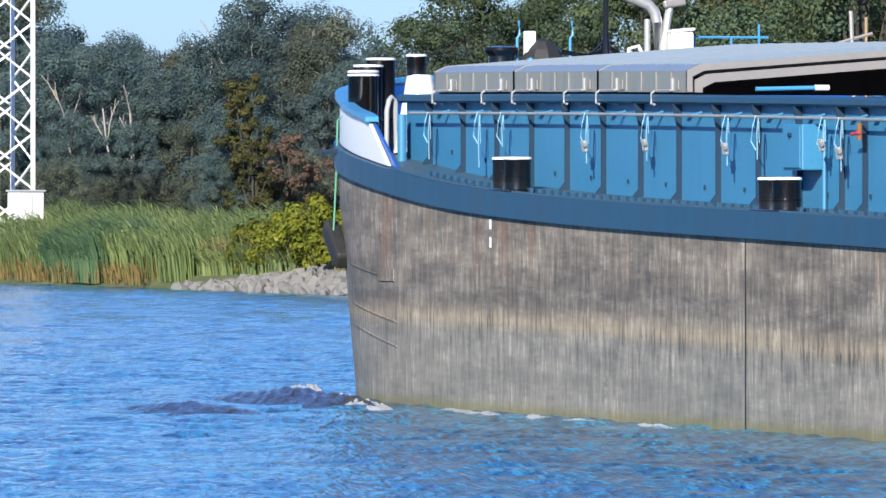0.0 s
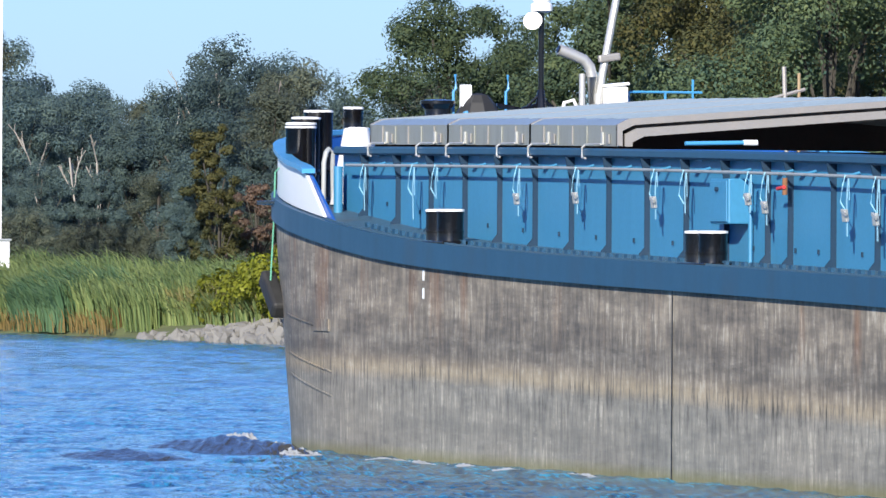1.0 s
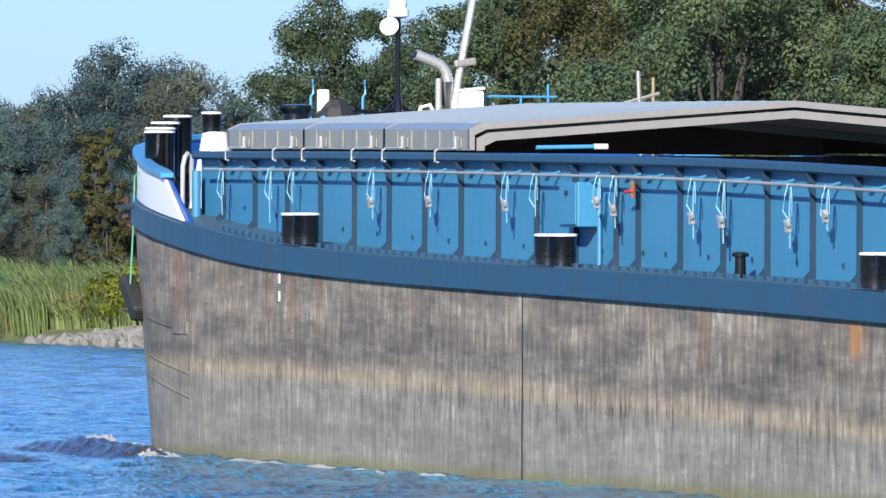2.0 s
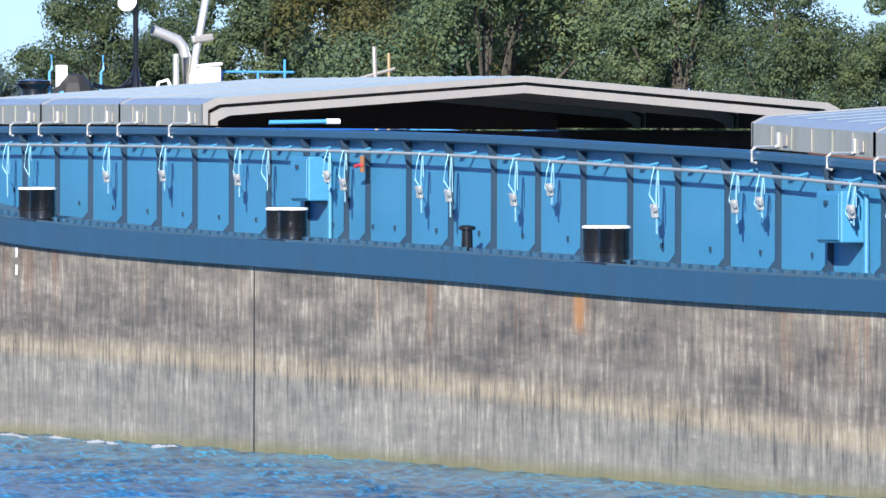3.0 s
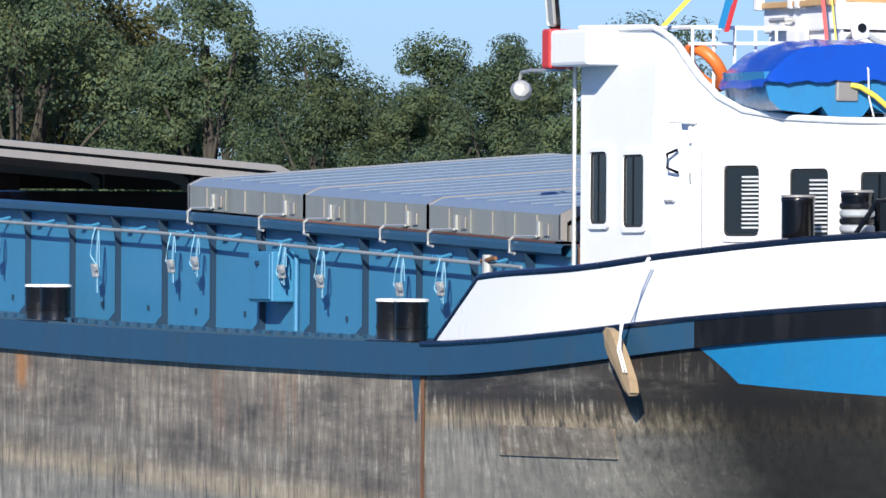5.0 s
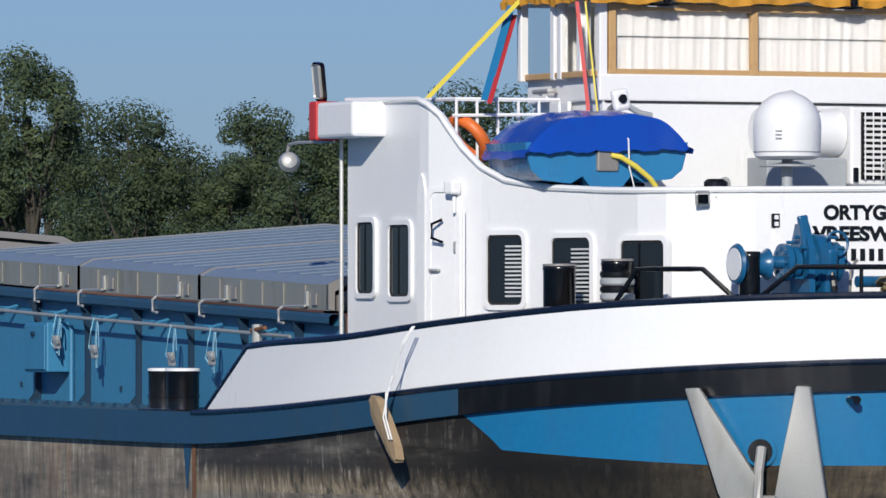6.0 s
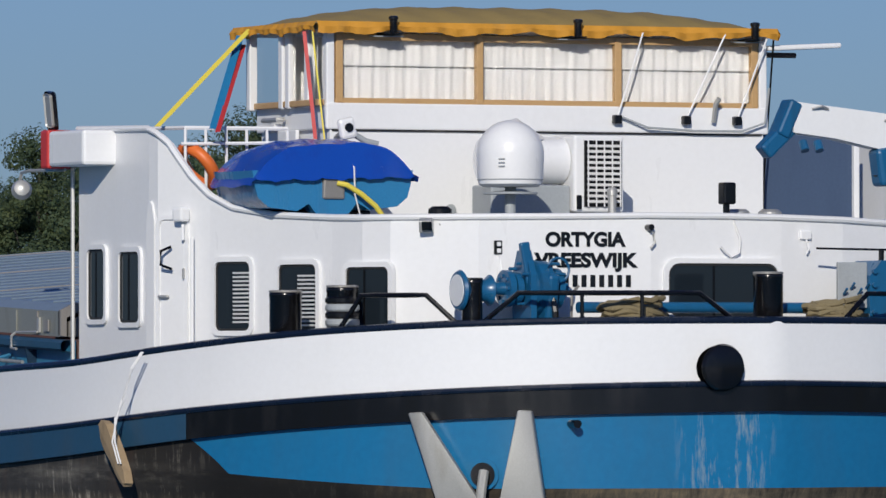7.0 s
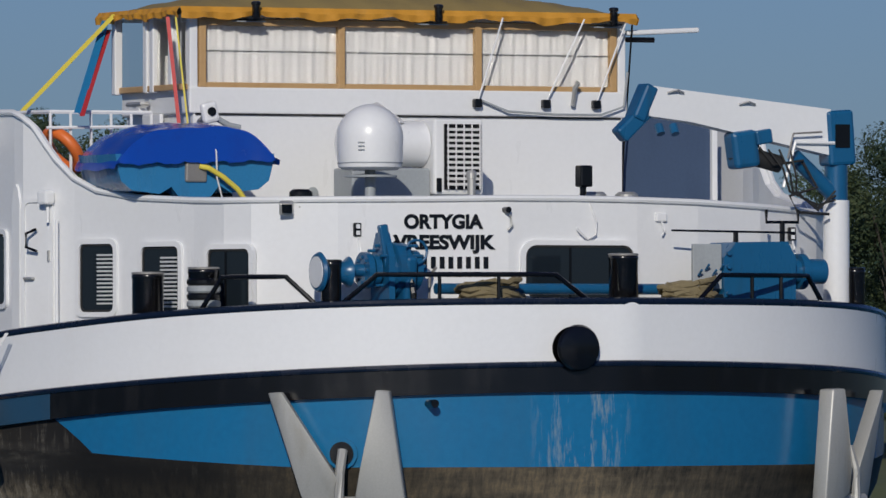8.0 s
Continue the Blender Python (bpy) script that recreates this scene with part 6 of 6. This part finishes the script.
build_crane()
# wall beside the wheelhouse, its shade put into the colour
part("shaded_side_wall", box(B(), (0.05, 1.35, 1.25), (40.9, 8.22, 5.28)), WALLSHADE, ship, "white wall beside the wheelhouse with its blue shade painted on")
part("side_wall_post", box(B(), (0.07, 0.07, 1.3), (40.95, 8.92, 5.3), bev=0.01), WHITE, ship)


# ---- the aft deck ----
def stern_x(y, off=0.0):
    """x of the outline at the stern for a y."""
    u = min(abs(y - MID), HALF - 0.01)
    return 38 + 7.95 * (1 - (u / HALF) ** 2.8) ** (1 / 2.8) + 0.9 * (1 - u / HALF) - off


def build_aft_deck():
    for x, y, zt, r, tape in ((43.8, 0.4, 4.02, 0.175, 0), (44.4, 0.8, 4.07, 0.17, 1), (45.65, 1.75, 4.14, 0.112, 0), (46.4, 4.93, 4.21, 0.16, 0), (45.05, 8.55, 4.08, 0.115, 0)):
        b = bollard(0, 0, 0, 0, 0, label="black mooring bollard on the aft deck")
        zb = top_z(x) - 0.03
        b.matrix_basis = pose(x, y, zb)
        post(b, 0, 0, r, zt - zb, False, False)
        part("top_plate", lathe(B(), [(r * 1.04, zt - zb), (r * 1.04, zt - zb + 0.02), (r * 0.9, zt - zb + 0.025)], (0, 0, 0), 28), RIM if r > 0.15 else BLACK, b)
        if tape:
            for k in range(4):
                part("rope_turn", lathe(B(), [(r * 1.0, 0), (r * 1.1, 0.02), (r * 1.1, 0.06), (r, 0.08)], (0, 0, zt - zb - 0.42 + 0.08 * k), 24), GREY if k % 2 == 0 else BLACK, b)
    for ys, zt in (((0.62, 0.8, 1.32, 1.6), 3.98), ((1.8, 2.15, 4.0, 4.4), 4.0), ((5.75, 6.1, 7.45, 7.75), 4.0)):
        rl = new("mooring_rail")
        rl.parent = ship
        rl["label"] = "black bent pipe rail on the stern bulwark"
        foot = lambda y: (stern_x(y, 0.12), y, curve_at(stern_x(y), BULW))
        mids = [(stern_x(y, 0.12), y, zt) for y in np.linspace(ys[1], ys[2], 7)]
        part("rail", pipe(B(), [foot(ys[0])] + mids + [foot(ys[3])], 0.028, 8), BLACK, rl, "", True)
        for y in np.linspace(ys[1], ys[2], 4)[1:-1] if ys[2] - ys[1] > 1 else ():
            part("stanchion", cyl(B(), 0.022, foot(y), (stern_x(y, 0.12), y, zt), 8), BLACK, rl)

    def winch(y0, y1, mirrored):
        w = empty("anchor_winch", pose(45.6, 0, 0), label="blue anchor winch with warping drum and gears", category="winch", group="anchor winches")
        RIDERS.append(w)
        base = 2.9
        part("frame", box(B(), (0.5, 1.1, 0.75), (0, (y0 + y1) / 2 + 0.1, base + 0.36), bev=0.03), WINCH, w)
        part("shaft", cyl(B(), 0.07, (0, y0, 4.05), (0, y1, 4.05), 16), WINCH, w)
        d = B()
        lathe(d, [(0.2, 0), (0.22, 0.03), (0.15, 0.09), (0.11, 0.2), (0.12, 0.32), (0.17, 0.38)], (0, 0, 0), 28)
        o = part("warping_drum", d, WINCH, w, "blue flared warping drum", True)
        o.matrix_basis = pose(0, y0, 4.03, -90, 0, 0)
        part("drum_face", cyl(B(), 0.17, (0, y0 - 0.012, 4.03), (0, y0 - 0.004, 4.03), 28), WHITE, w)
        for k, (t, r) in enumerate(((0.42, 0.2), (0.5, 0.17), (0.62, 0.24), (0.74, 0.3), (0.86, 0.22))):
            y = y0 + (y1 - y0) * t
            g = part("gear", cyl(B(), r, (0, y, 4.05), (0, y + 0.07, 4.05), 26), WINCH, w)
            for q in range(8):
                a = q * math.pi / 4
                part("bolt", cyl(B(), 0.022, (r * 0.7 * math.cos(a), y - 0.02, 4.05 + r * 0.7 * math.sin(a)), (r * 0.7 * math.cos(a), y + 0.09, 4.05 + r * 0.7 * math.sin(a)), 6), WINCH, g)
        y = y0 + (y1 - y0) * 0.6
        part("brake_lever", box(B(), (0.08, 0.11, 0.56), (0.12, y, 4.27), (10, 0, 0), 0.02), WINCH, w)
        part("chain_guard", box(B(), (0.3, 0.14, 0.55), (0.15, y + 0.22, 3.95), (0, 10, 0), 0.04), WINCH, w)
        for k in range(6):
            a = 0.5 + k * 0.9
            part("tie_rod", cyl(B(), 0.018, (0.2 * math.cos(a), y - 0.1, 4.1 + 0.22 * math.sin(a)), (0.2 * math.cos(a), y + 0.42, 4.1 + 0.22 * math.sin(a)), 8), WINCH, w)
        part("brake_band", lathe(B(), [(0.27, 0), (0.3, 0.01), (0.3, 0.1), (0.27, 0.11)], (0, 0, 0), 26), WINCH, w, "", True).matrix_basis = pose(0.02, y + 0.08, 4.06, -90, 0, 0)
        part("gear_case", prism(B(), [(-0.22, 3.5), (-0.22, 4.2), (-0.1, 4.46), (0.1, 4.46), (0.24, 4.2), (0.24, 3.5)], y - 0.02, y + 0.05, "y"), WINCH, w, "peaked blue gear case")
        part("chain", pipe(B(), [(0.3, y + 0.25, 3.4), (0.3, y + 0.24, 3.8), (0.22, y + 0.2, 4.2), (0.05, y + 0.15, 4.36)], 0.035, 6), BLACK, w, "dark anchor chain")
        part("valve_lever", pipe(B(), [(0.26, y + 0.45, 3.7), (0.28, y + 0.45, 4.0), (0.34, y + 0.5, 4.08)], 0.016, 6), RIM, w)
        part("hand_wheel", pipe(B(), [(0.25 + 0.0, y + 0.3 + 0.13 * math.cos(a), 4.25 + 0.13 * math.sin(a)) for a in [k * 0.45 for k in range(15)]], 0.015, 6), WINCH, w)
        return w

    winch(1.6, 2.9, False)
    w = empty("mooring_winch", pose(45.66, 6.86, 2.9), label="blue mooring winch with a boxed drum", category="winch")
    RIDERS.append(w)
    cas = B()
    prism(cas, [(-0.45, 0.0), (-0.45, 1.3), (-0.3, 1.47), (0.35, 1.48), (0.45, 1.3), (0.45, 0.0)], -0.3, 0.3)
    part("casing", cas, WINCH, w, "blue rounded winch casing")
    part("motor", cyl(B(), 0.14, (0, 0.45, 1.15), (0, 0.95, 1.15), 20), WINCH, w, "", True)
    part("motor_flange", cyl(B(), 0.2, (0, 0.62, 1.15), (0, 0.7, 1.15), 20), WINCH, w)
    part("foot", box(B(), (0.3, 0.4, 0.8), (-0.14, 0.6, 0.4), bev=0.03), WINCH, w)
    for z in (0.9, 1.2, 1.35):
        part("bolt", cyl(B(), 0.03, (0.3, -0.4, z), (0.34, -0.4, z), 8), WINCH, w)
    part("control_panel", box(B(), (0.06, 0.34, 0.5), (0.2, -0.62, 1.2), (0, 0, -8), 0.01), GREY, w, "pale blue-grey control panel")
    for k in range(4):
        part("control_lever", cyl(B(), 0.014, (0.24, -0.74 + 0.09 * k, 1.1 + 0.06 * (k % 2)), (0.32, -0.74 + 0.09 * k, 1.16 + 0.06 * (k % 2)), 8), WINCH, w)
    part("top_rod", cyl(B(), 0.012, (0.1, -1.0, 1.6), (0.1, 0.55, 1.58), 8), BLACK, w)
    part("rod_post", cyl(B(), 0.03, (0.1, -0.2, 1.47), (0.1, -0.2, 1.59), 10), BLACK, w)
    part("cross_shaft", cyl(B(), 0.06, (0.1, -3.9, 0.95), (0.1, -0.4, 0.95), 14), WINCH, w, "long blue cross shaft")
    t = empty("cleat_post", pose(45.6, 7.33, 2.9), label="black forked post beside the winch", category="post")
    RIDERS.append(t)
    part("shaft", cyl(B(), 0.03, (0, 0, 0), (0, 0, 1.7), 10), BLACK, t)
    part("fork", pipe(B(), [(0, -0.2, 1.84), (0, -0.2, 1.7), (0, 0.2, 1.7), (0, 0.2, 1.84)], 0.02, 6), BLACK, t)
    for yc, w2 in ((3.5, 0.85), (5.95, 0.8)):
        rp = empty("rope_coil", pose(46.0, yc, 3.55), label="coil of brown mooring rope on a rack", category="rope", group="rope coils")
        RIDERS.append(rp)
        r = random.Random(int(yc * 10))
        for k in range(11):
            a, zc, yw = 0.18 + 0.02 * k % 0.1, 0.03 + 0.036 * k, w2 / 2 * (1 - 0.03 * abs(k - 4))
            pts = [(0.2 * math.cos(q), yw * math.sin(q) * (0.85 + 0.15 * math.sin(k * 2.1)) + r.uniform(-0.03, 0.03), zc * 0.9 + 0.05 * math.sin(q + 1.3 * k) + r.uniform(-0.02, 0.02)) for q in [j * 2 * math.pi / 22 for j in range(23)]]
            part("rope_turn", pipe(B(), pts, 0.034, 7), ROPE, rp, "", True)
        part("rack", box(B(), (0.5, w2 + 0.1, 0.04), (0, 0, -0.02), bev=0.01), GALV, rp)
        for dy in (-w2 / 2, w2 / 2):
            part("leg", cyl(B(), 0.025, (0, dy, -0.62), (0, dy, 0.0), 8), GALV, rp)


build_aft_deck()


def anchor(y0, sgn):
    """Stowed anchor against the stern: two broad flukes, crown and shank."""
    a = empty("anchor", pose(0, 0, 0), label="galvanised stockless anchor stowed against the stern", category="anchor", group="stern anchors")
    RIDERS.append(a)
    x = stern_x(y0)
    n = Vector((stern_x(y0 - 0.2) - stern_x(y0 + 0.2), 0.4, 0))
    e = Vector((-(stern_x(y0 - 0.2) - stern_x(y0 + 0.2)), 0.4, 0)).normalized()
    out = Vector((e.y, -e.x, 0))
    o = Vector((x, y0, 0)) + out * 0.12

    def at(u, z, d):
        return o + e * u + Vector((0, 0, z)) + out * d

    for s in (-1, 1):
        bm = B()
        outer = s * sgn < 0
        prof = [(0.76, 2.72), (0.6, 2.73), (-0.02, 1.78), (0.02, 1.56), (0.34, 1.46), (0.4, 1.62)] if outer else [(0.58, 2.74), (0.44, 2.75), (0.27, 1.9), (0.2, 1.58), (0.46, 1.48), (0.76, 1.5)]
        f = [bm.verts.new(at(s * u, z, (0.12 if outer else 0.2) + (0.08 if i in (1, 2) else 0.0))) for i, (u, z) in enumerate(prof)]
        b = [bm.verts.new(at(s * u, z, 0.02)) for u, z in prof]
        bm.faces.new(f)
        bm.faces.new(b[::-1])
        for k in range(6):
            bm.faces.new((f[k], f[(k + 1) % 6], b[(k + 1) % 6], b[k]))
        bmesh.ops.bevel(bm, geom=bm.edges[:], offset=0.02, segments=2, affect="EDGES", profile=0.5)
        part("fluke", bm, ANCHOR, a, "broad pointed fluke", True)
    crown = B()
    cyl(crown, 0.1, at(-0.3, 1.5, 0.06), at(0.3, 1.5, 0.06), 16)
    part("crown", crown, ANCHOR, a, "", True)
    sh = B()
    pipe(sh, [at(0.02, 1.5, 0.16), at(0.03, 1.85, 0.14), at(0.05, 2.1, 0.05)], 0.055, 10)
    part("shank", sh, ANCHOR, a)
    hole = B()
    cyl(hole, 0.13, at(0.02, 2.06, -0.2), at(0.02, 2.06, -0.06), 24)
    part("hawse_pipe", hole, BLACK, a, "black hawse hole")
    rim = B()
    cyl(rim, 0.17, at(0.02, 2.06, -0.25), at(0.02, 2.06, -0.085), 24)
    part("hawse_rim", rim, STERNBLUE, a)


anchor(1.76, 1)
anchor(7.82, -1)
part("drain_hole", cyl(B(), 0.045, (46.2, 2.62, 2.6), (46.52, 2.58, 2.6), 14), BLACK, ship)


def build_fender():
    f = empty("wooden_fender", pose(42.05, -0.72, 0), label="worn timber fender hanging on a rope over the side", category="fender")
    RIDERS.append(f)
    r = random.Random(2)
    bm = B()
    rings = []
    for i in range(9):
        k = i / 8
        c = Vector((-0.29 + 0.67 * k, -0.14, 2.6 - 0.66 * k))
        w = 0.085 + 0.02 * math.sin(3 * k + 0.6) - (0.05 if i in (0, 8) else 0)
        rings.append([bm.verts.new(c + Vector((0.72 * a * w + r.uniform(-0.012, 0.012), b * 0.05, 0.7 * a * w + r.uniform(-0.012, 0.012)))) for a, b in ((-1, -1), (-0.2, -1.2), (1, -1), (1, 1), (-1, 1))])
    for p, q in zip(rings, rings[1:]):
        for k in range(5):
            bm.faces.new((p[k], p[(k + 1) % 5], q[(k + 1) % 5], q[k]))
    bm.faces.new(rings[0][::-1])
    bm.faces.new(rings[-1])
    part("timber", bm, OLDWOOD, f)
    for a, b in ((0.0, 0.02), (0.05, -0.05)):
        pts = [(0.42 + a, 0.0, 3.38), (0.36 + a, -0.1, 3.2), (0.2 + b, -0.12, 2.85), (0.09 + a, -0.17, 2.66), (0.18 + b, -0.22, 2.4), (0.32 + b, -0.21, 2.16)]
        part("rope", pipe(B(), pts, 0.01, 6), CURTAIN, f, "twisted pale rope")
    t = empty("tyre_fender", pose(-8.7, -0.2, 0), label="black rubber fender hanging on a green rope at the bow", category="fender")
    RIDERS.append(t)
    part("body", box(B(), (0.9, 0.25, 0.28), (-0.2, -0.05, 2.32), (0, 38, 0), 0.06), RUBBER, t)
    part("rope", pipe(B(), [(-0.1, 0.15, 4.4), (-0.3, 0.0, 4.2), (-0.3, -0.02, 3.4), (-0.25, -0.08, 2.5)], 0.014, 6), GREEN, t, "faded green rope")


build_fender()


# ---- the fore deck ----
def build_fore_deck():
    m = empty("signal_mast", pose(-8, 3.77, 4.0), label="black signal mast with white lamp and loudspeaker", category="mast")
    RIDERS.append(m)
    part("pole", cyl(B(), 0.045, (0, 0, 0), (0, 0, 2.75), 12), BLACK, m)
    part("lamp", lathe(B(), [(0.1, 0), (0.17, 0.03), (0.17, 0.13), (0.12, 0.16), (0.14, 0.2), (0.14, 0.27), (0.05, 0.32)], (0, 0, 2.68), 20), WHITE, m, "white mast-head lamp", True)
    o = part("horn", lathe(B(), [(0.03, 0), (0.05, 0.12), (0.13, 0.2), (0.15, 0.22)], (0, 0, 0), 18), GALV, m, "grey loudspeaker horn", True)
    o.matrix_basis = pose(-0.05, -0.08, 2.48, 0, 70, -30)
    part("stay", pipe(B(), [(0, 0, 1.45), (0, -0.3, 1.15), (0, -0.5, 1.15)], 0.02, 6), BLACK, m)
    part("foot", lathe(B(), [(0.14, 1.1), (0.1, 1.2), (0.05, 1.5)], (0, 0, 0), 14), BLACK, m)
    ex = empty("exhaust_stack", pose(-8, 4.56, 4.0), label="polished steel exhaust pipe with a bent outlet", category="exhaust")
    RIDERS.append(ex)
    part("pipe", pipe(B(), [(0, 0.04, 0), (0, 0.04, 1.7), (0, 0.0, 1.86), (0.0, -0.1, 1.97), (0, -0.28, 2.04), (0, -0.5, 2.12)], 0.085, 14), GALV, ex, "", True)
    part("pipe", pipe(B(), [(0, -0.12, 0), (0, -0.12, 1.75)], 0.05, 10), GALV, ex, "", True)
    part("outlet", cyl(B(), 0.06, (0.0, -0.5, 2.12), (0.0, -0.52, 2.128), 14), BLACK, ex)
    bm = empty("cargo_boom", pose(-8, 4.7, 4.0), label="slanting grey boom with a pulley", category="boom")
    RIDERS.append(bm)
    part("spar", pipe(B(), [(0, 0, 1.4), (0, 0.42, 3.6)], 0.06, 10), GALV, bm)
    part("post", cyl(B(), 0.07, (0, 0, 0), (0, 0, 1.45), 12), GALV, bm)
    part("pulley", box(B(), (0.1, 0.36, 0.12), (0.05, 0.16, 2.0), (8, 0, 0), 0.03), RIM, bm)
    bx = empty("locker", pose(-8, 4.95, 4.0), label="white metal locker on the fore deck", category="locker")
    RIDERS.append(bx)
    part("body", box(B(), (0.4, 0.36, 1.55), (0, 0, 0.78), bev=0.03), WHITE, bx)
    part("lid", box(B(), (0.44, 0.4, 0.05), (0, 0, 1.58), (6, 0, 0), 0.02), WHITE, bx)
    cp = empty("capstan", pose(-8, 2.1, 4.0), label="black capstan with flanged top on blue casing", category="capstan")
    RIDERS.append(cp)
    part("drum", lathe(B(), [(0.24, 0.9), (0.2, 1.05), (0.2, 1.18), (0.27, 1.26), (0.27, 1.31), (0.1, 1.33)], (0, 0, 0), 24), BLACK, cp, "", True)
    part("casing", box(B(), (0.8, 0.9, 1.05), (0, 0.25, 0.5), bev=0.05), CAPBLUE, cp)
    w = empty("windlass", pose(-8, 2.75, 4.0), label="bow windlass under a dark cover", category="winch")
    RIDERS.append(w)
    cv = B()
    lathe(cv, [(0.42, 0.8), (0.36, 1.1), (0.26, 1.28), (0.16, 1.4), (0.04, 1.43)], (0, 0, 0), 9)
    part("cover", cv, RUBBER, w, "crumpled dark cover")
    part("post", box(B(), (0.16, 0.16, 1.56), (0, -0.2, 0.78), (0, 0, 0), 0.02), WHITE, w)
    part("frame", box(B(), (0.5, 1.6, 1.15), (0, 0.5, 0.58), bev=0.05), CAPBLUE, w)
    part("chain", pipe(B(), [(0, 0.3, 1.25), (0, 0.7, 1.18), (0.0, 1.1, 1.3), (0, 1.3, 1.15)], 0.04, 6), BLACK, w)
    part("rope_loop", pipe(B(), [(0, 1.35, 1.1), (0, 1.4, 1.3), (0, 1.55, 1.34), (0, 1.62, 1.2)], 0.03, 6), CURTAIN, w)
    rl = empty("fore_deck_railing", pose(-8, 5.2, 4.0), label="thin blue pipe railing on the fore deck", category="railing")
    RIDERS.append(rl)
    part("rail", pipe(B(), [(0, 0, 1.48), (0, 1.2, 1.48)], 0.02, 6), CAPBLUE, rl)
    for y in (0, 0.6, 1.05):
        part("stanchion", cyl(B(), 0.02, (0, y, 0), (0, y, 1.48 + (0.2 if y > 1 else 0)), 6), CAPBLUE, rl)
    for y in (2.35, 3.2):
        s = empty("blue_stanchion", pose(-8, y, 4.0), label="thin blue stanchion with a bent top", category="post", group="fore deck stanchions")
        RIDERS.append(s)
        part("rod", pipe(B(), [(0, 0, 0), (0, 0, 1.45), (0, 0.04, 1.5), (0, 0.03, 1.72)], 0.022, 6), CAPBLUE, s)
    g = empty("gangway", pose(-8, 7.2, 4.0), label="slanting aluminium gangway stowed forward", category="gangway")
    RIDERS.append(g)
    part("stringer", pipe(B(), [(0, -0.4, 1.2), (0, 0.9, 1.55)], 0.03, 6), RIM, g)
    part("upright", pipe(B(), [(0, 0.62, 0), (0, 0.55, 1.9)], 0.035, 6), RIM, g)
    part("upright", pipe(B(), [(0, 0.8, 0), (0, 0.8, 1.8)], 0.025, 6), OLDWOOD, g)
    part("breakwater", box(B(), (0.05, 0.75, 0.85), (-7.9, 1.15, 4.35), (0, -10, 15), 0.01), WHITE, ship, "white slanting breakwater plate")
    part("cowl_vent", pipe(B(), [(-8.4, 0.4, 3.7), (-8.4, 0.4, 4.35), (-8.42, 0.44, 4.5), (-8.5, 0.5, 4.55), (-8.55, 0.58, 4.5), (-8.55, 0.6, 3.8)], 0.04, 10), GREY, ship, "grey bent vent pipe", True)


build_fore_deck()


# ---- broken water at the bow ----
def bow_wave():
    def water_lump(cx, cy, lx, ly, h, seed, mat, label):
        r = np.random.RandomState(seed)
        rows = []
        ph = r.uniform(0, 6, 6)
        for i in range(46):
            u = -1 + 2 * i / 45
            row = []
            for j in range(26):
                w = -1 + 2 * j / 25
                k = max(0.0, 1 - u * u) ** 0.7 * max(0.0, 1 - w * w)
                n = 0.5 + 0.25 * math.sin(9 * u + ph[0] + 3 * w) + 0.2 * math.sin(17 * w + ph[1] + 5 * u) + 0.15 * math.sin(31 * u + ph[2] + 11 * w)
                row.append((cx + lx * u, cy + ly * w, -0.06 + (h + 0.06) * k * (0.75 + 0.35 * n)))
            rows.append(row)
        ob = part("bow_wave", sheet(B(), rows), mat, None, "", True)
        tagged(ob, label, "wave", "bow waves", "stuff")
        RIDERS.append(ob)

    m = bpy.data.materials["canal_water"].copy()
    m.name = "stirred_water"
    p = m.node_tree.nodes["Principled BSDF"]
    for l in list(m.node_tree.links):
        if l.to_socket == p.inputs["Base Color"]:
            m.node_tree.links.remove(l)
    p.inputs["Base Color"].default_value = (0.035, 0.036, 0.038, 1)
    p.inputs["Roughness"].default_value = 0.2
    water_lump(-5.0, -2.0, 3.4, 0.85, 0.22, 1, m, "brown churned bow wave against the stem")
    water_lump(-0.6, -4.95, 2.2, 0.95, 0.13, 2, m, "low brown bow swell ahead of the ship")
    water_lump(-6.0, -1.6, 1.2, 0.3, 0.26, 6, FOAM, "white crest at the stem")
    rr = random.Random(12)
    for k in range(46):
        t = rr.random()
        water_lump(-4.6 + 3.2 * t + rr.uniform(-0.4, 0.4), -1.62 - 0.25 * t + rr.uniform(-0.25, 0.2), rr.uniform(0.2, 0.6), rr.uniform(0.08, 0.22), rr.uniform(0.05, 0.13) * (1.4 - t), 40 + k, FOAM, "white foam at the stem")
    for k, (x, w) in enumerate(((0.5, 0.25), (2.2, 0.18), (4.1, 0.16), (6.5, 0.14), (9.2, 0.12))):
        water_lump(x, -1.35 - 0.1 * (k % 2), 1.1, w, 0.04, 20 + k, FOAM, "thin foam along the hull")


bow_wave()


def motions():
    rows = [(0.1 * k, -SPEED * 0.1 * k) for k in range(81)]
    for thing in RIDERS:
        b = thing.matrix_basis.copy()
        walk(thing, [(t, Matrix.Translation((dx, 0, 0)) @ b) for t, dx in rows])


motions()
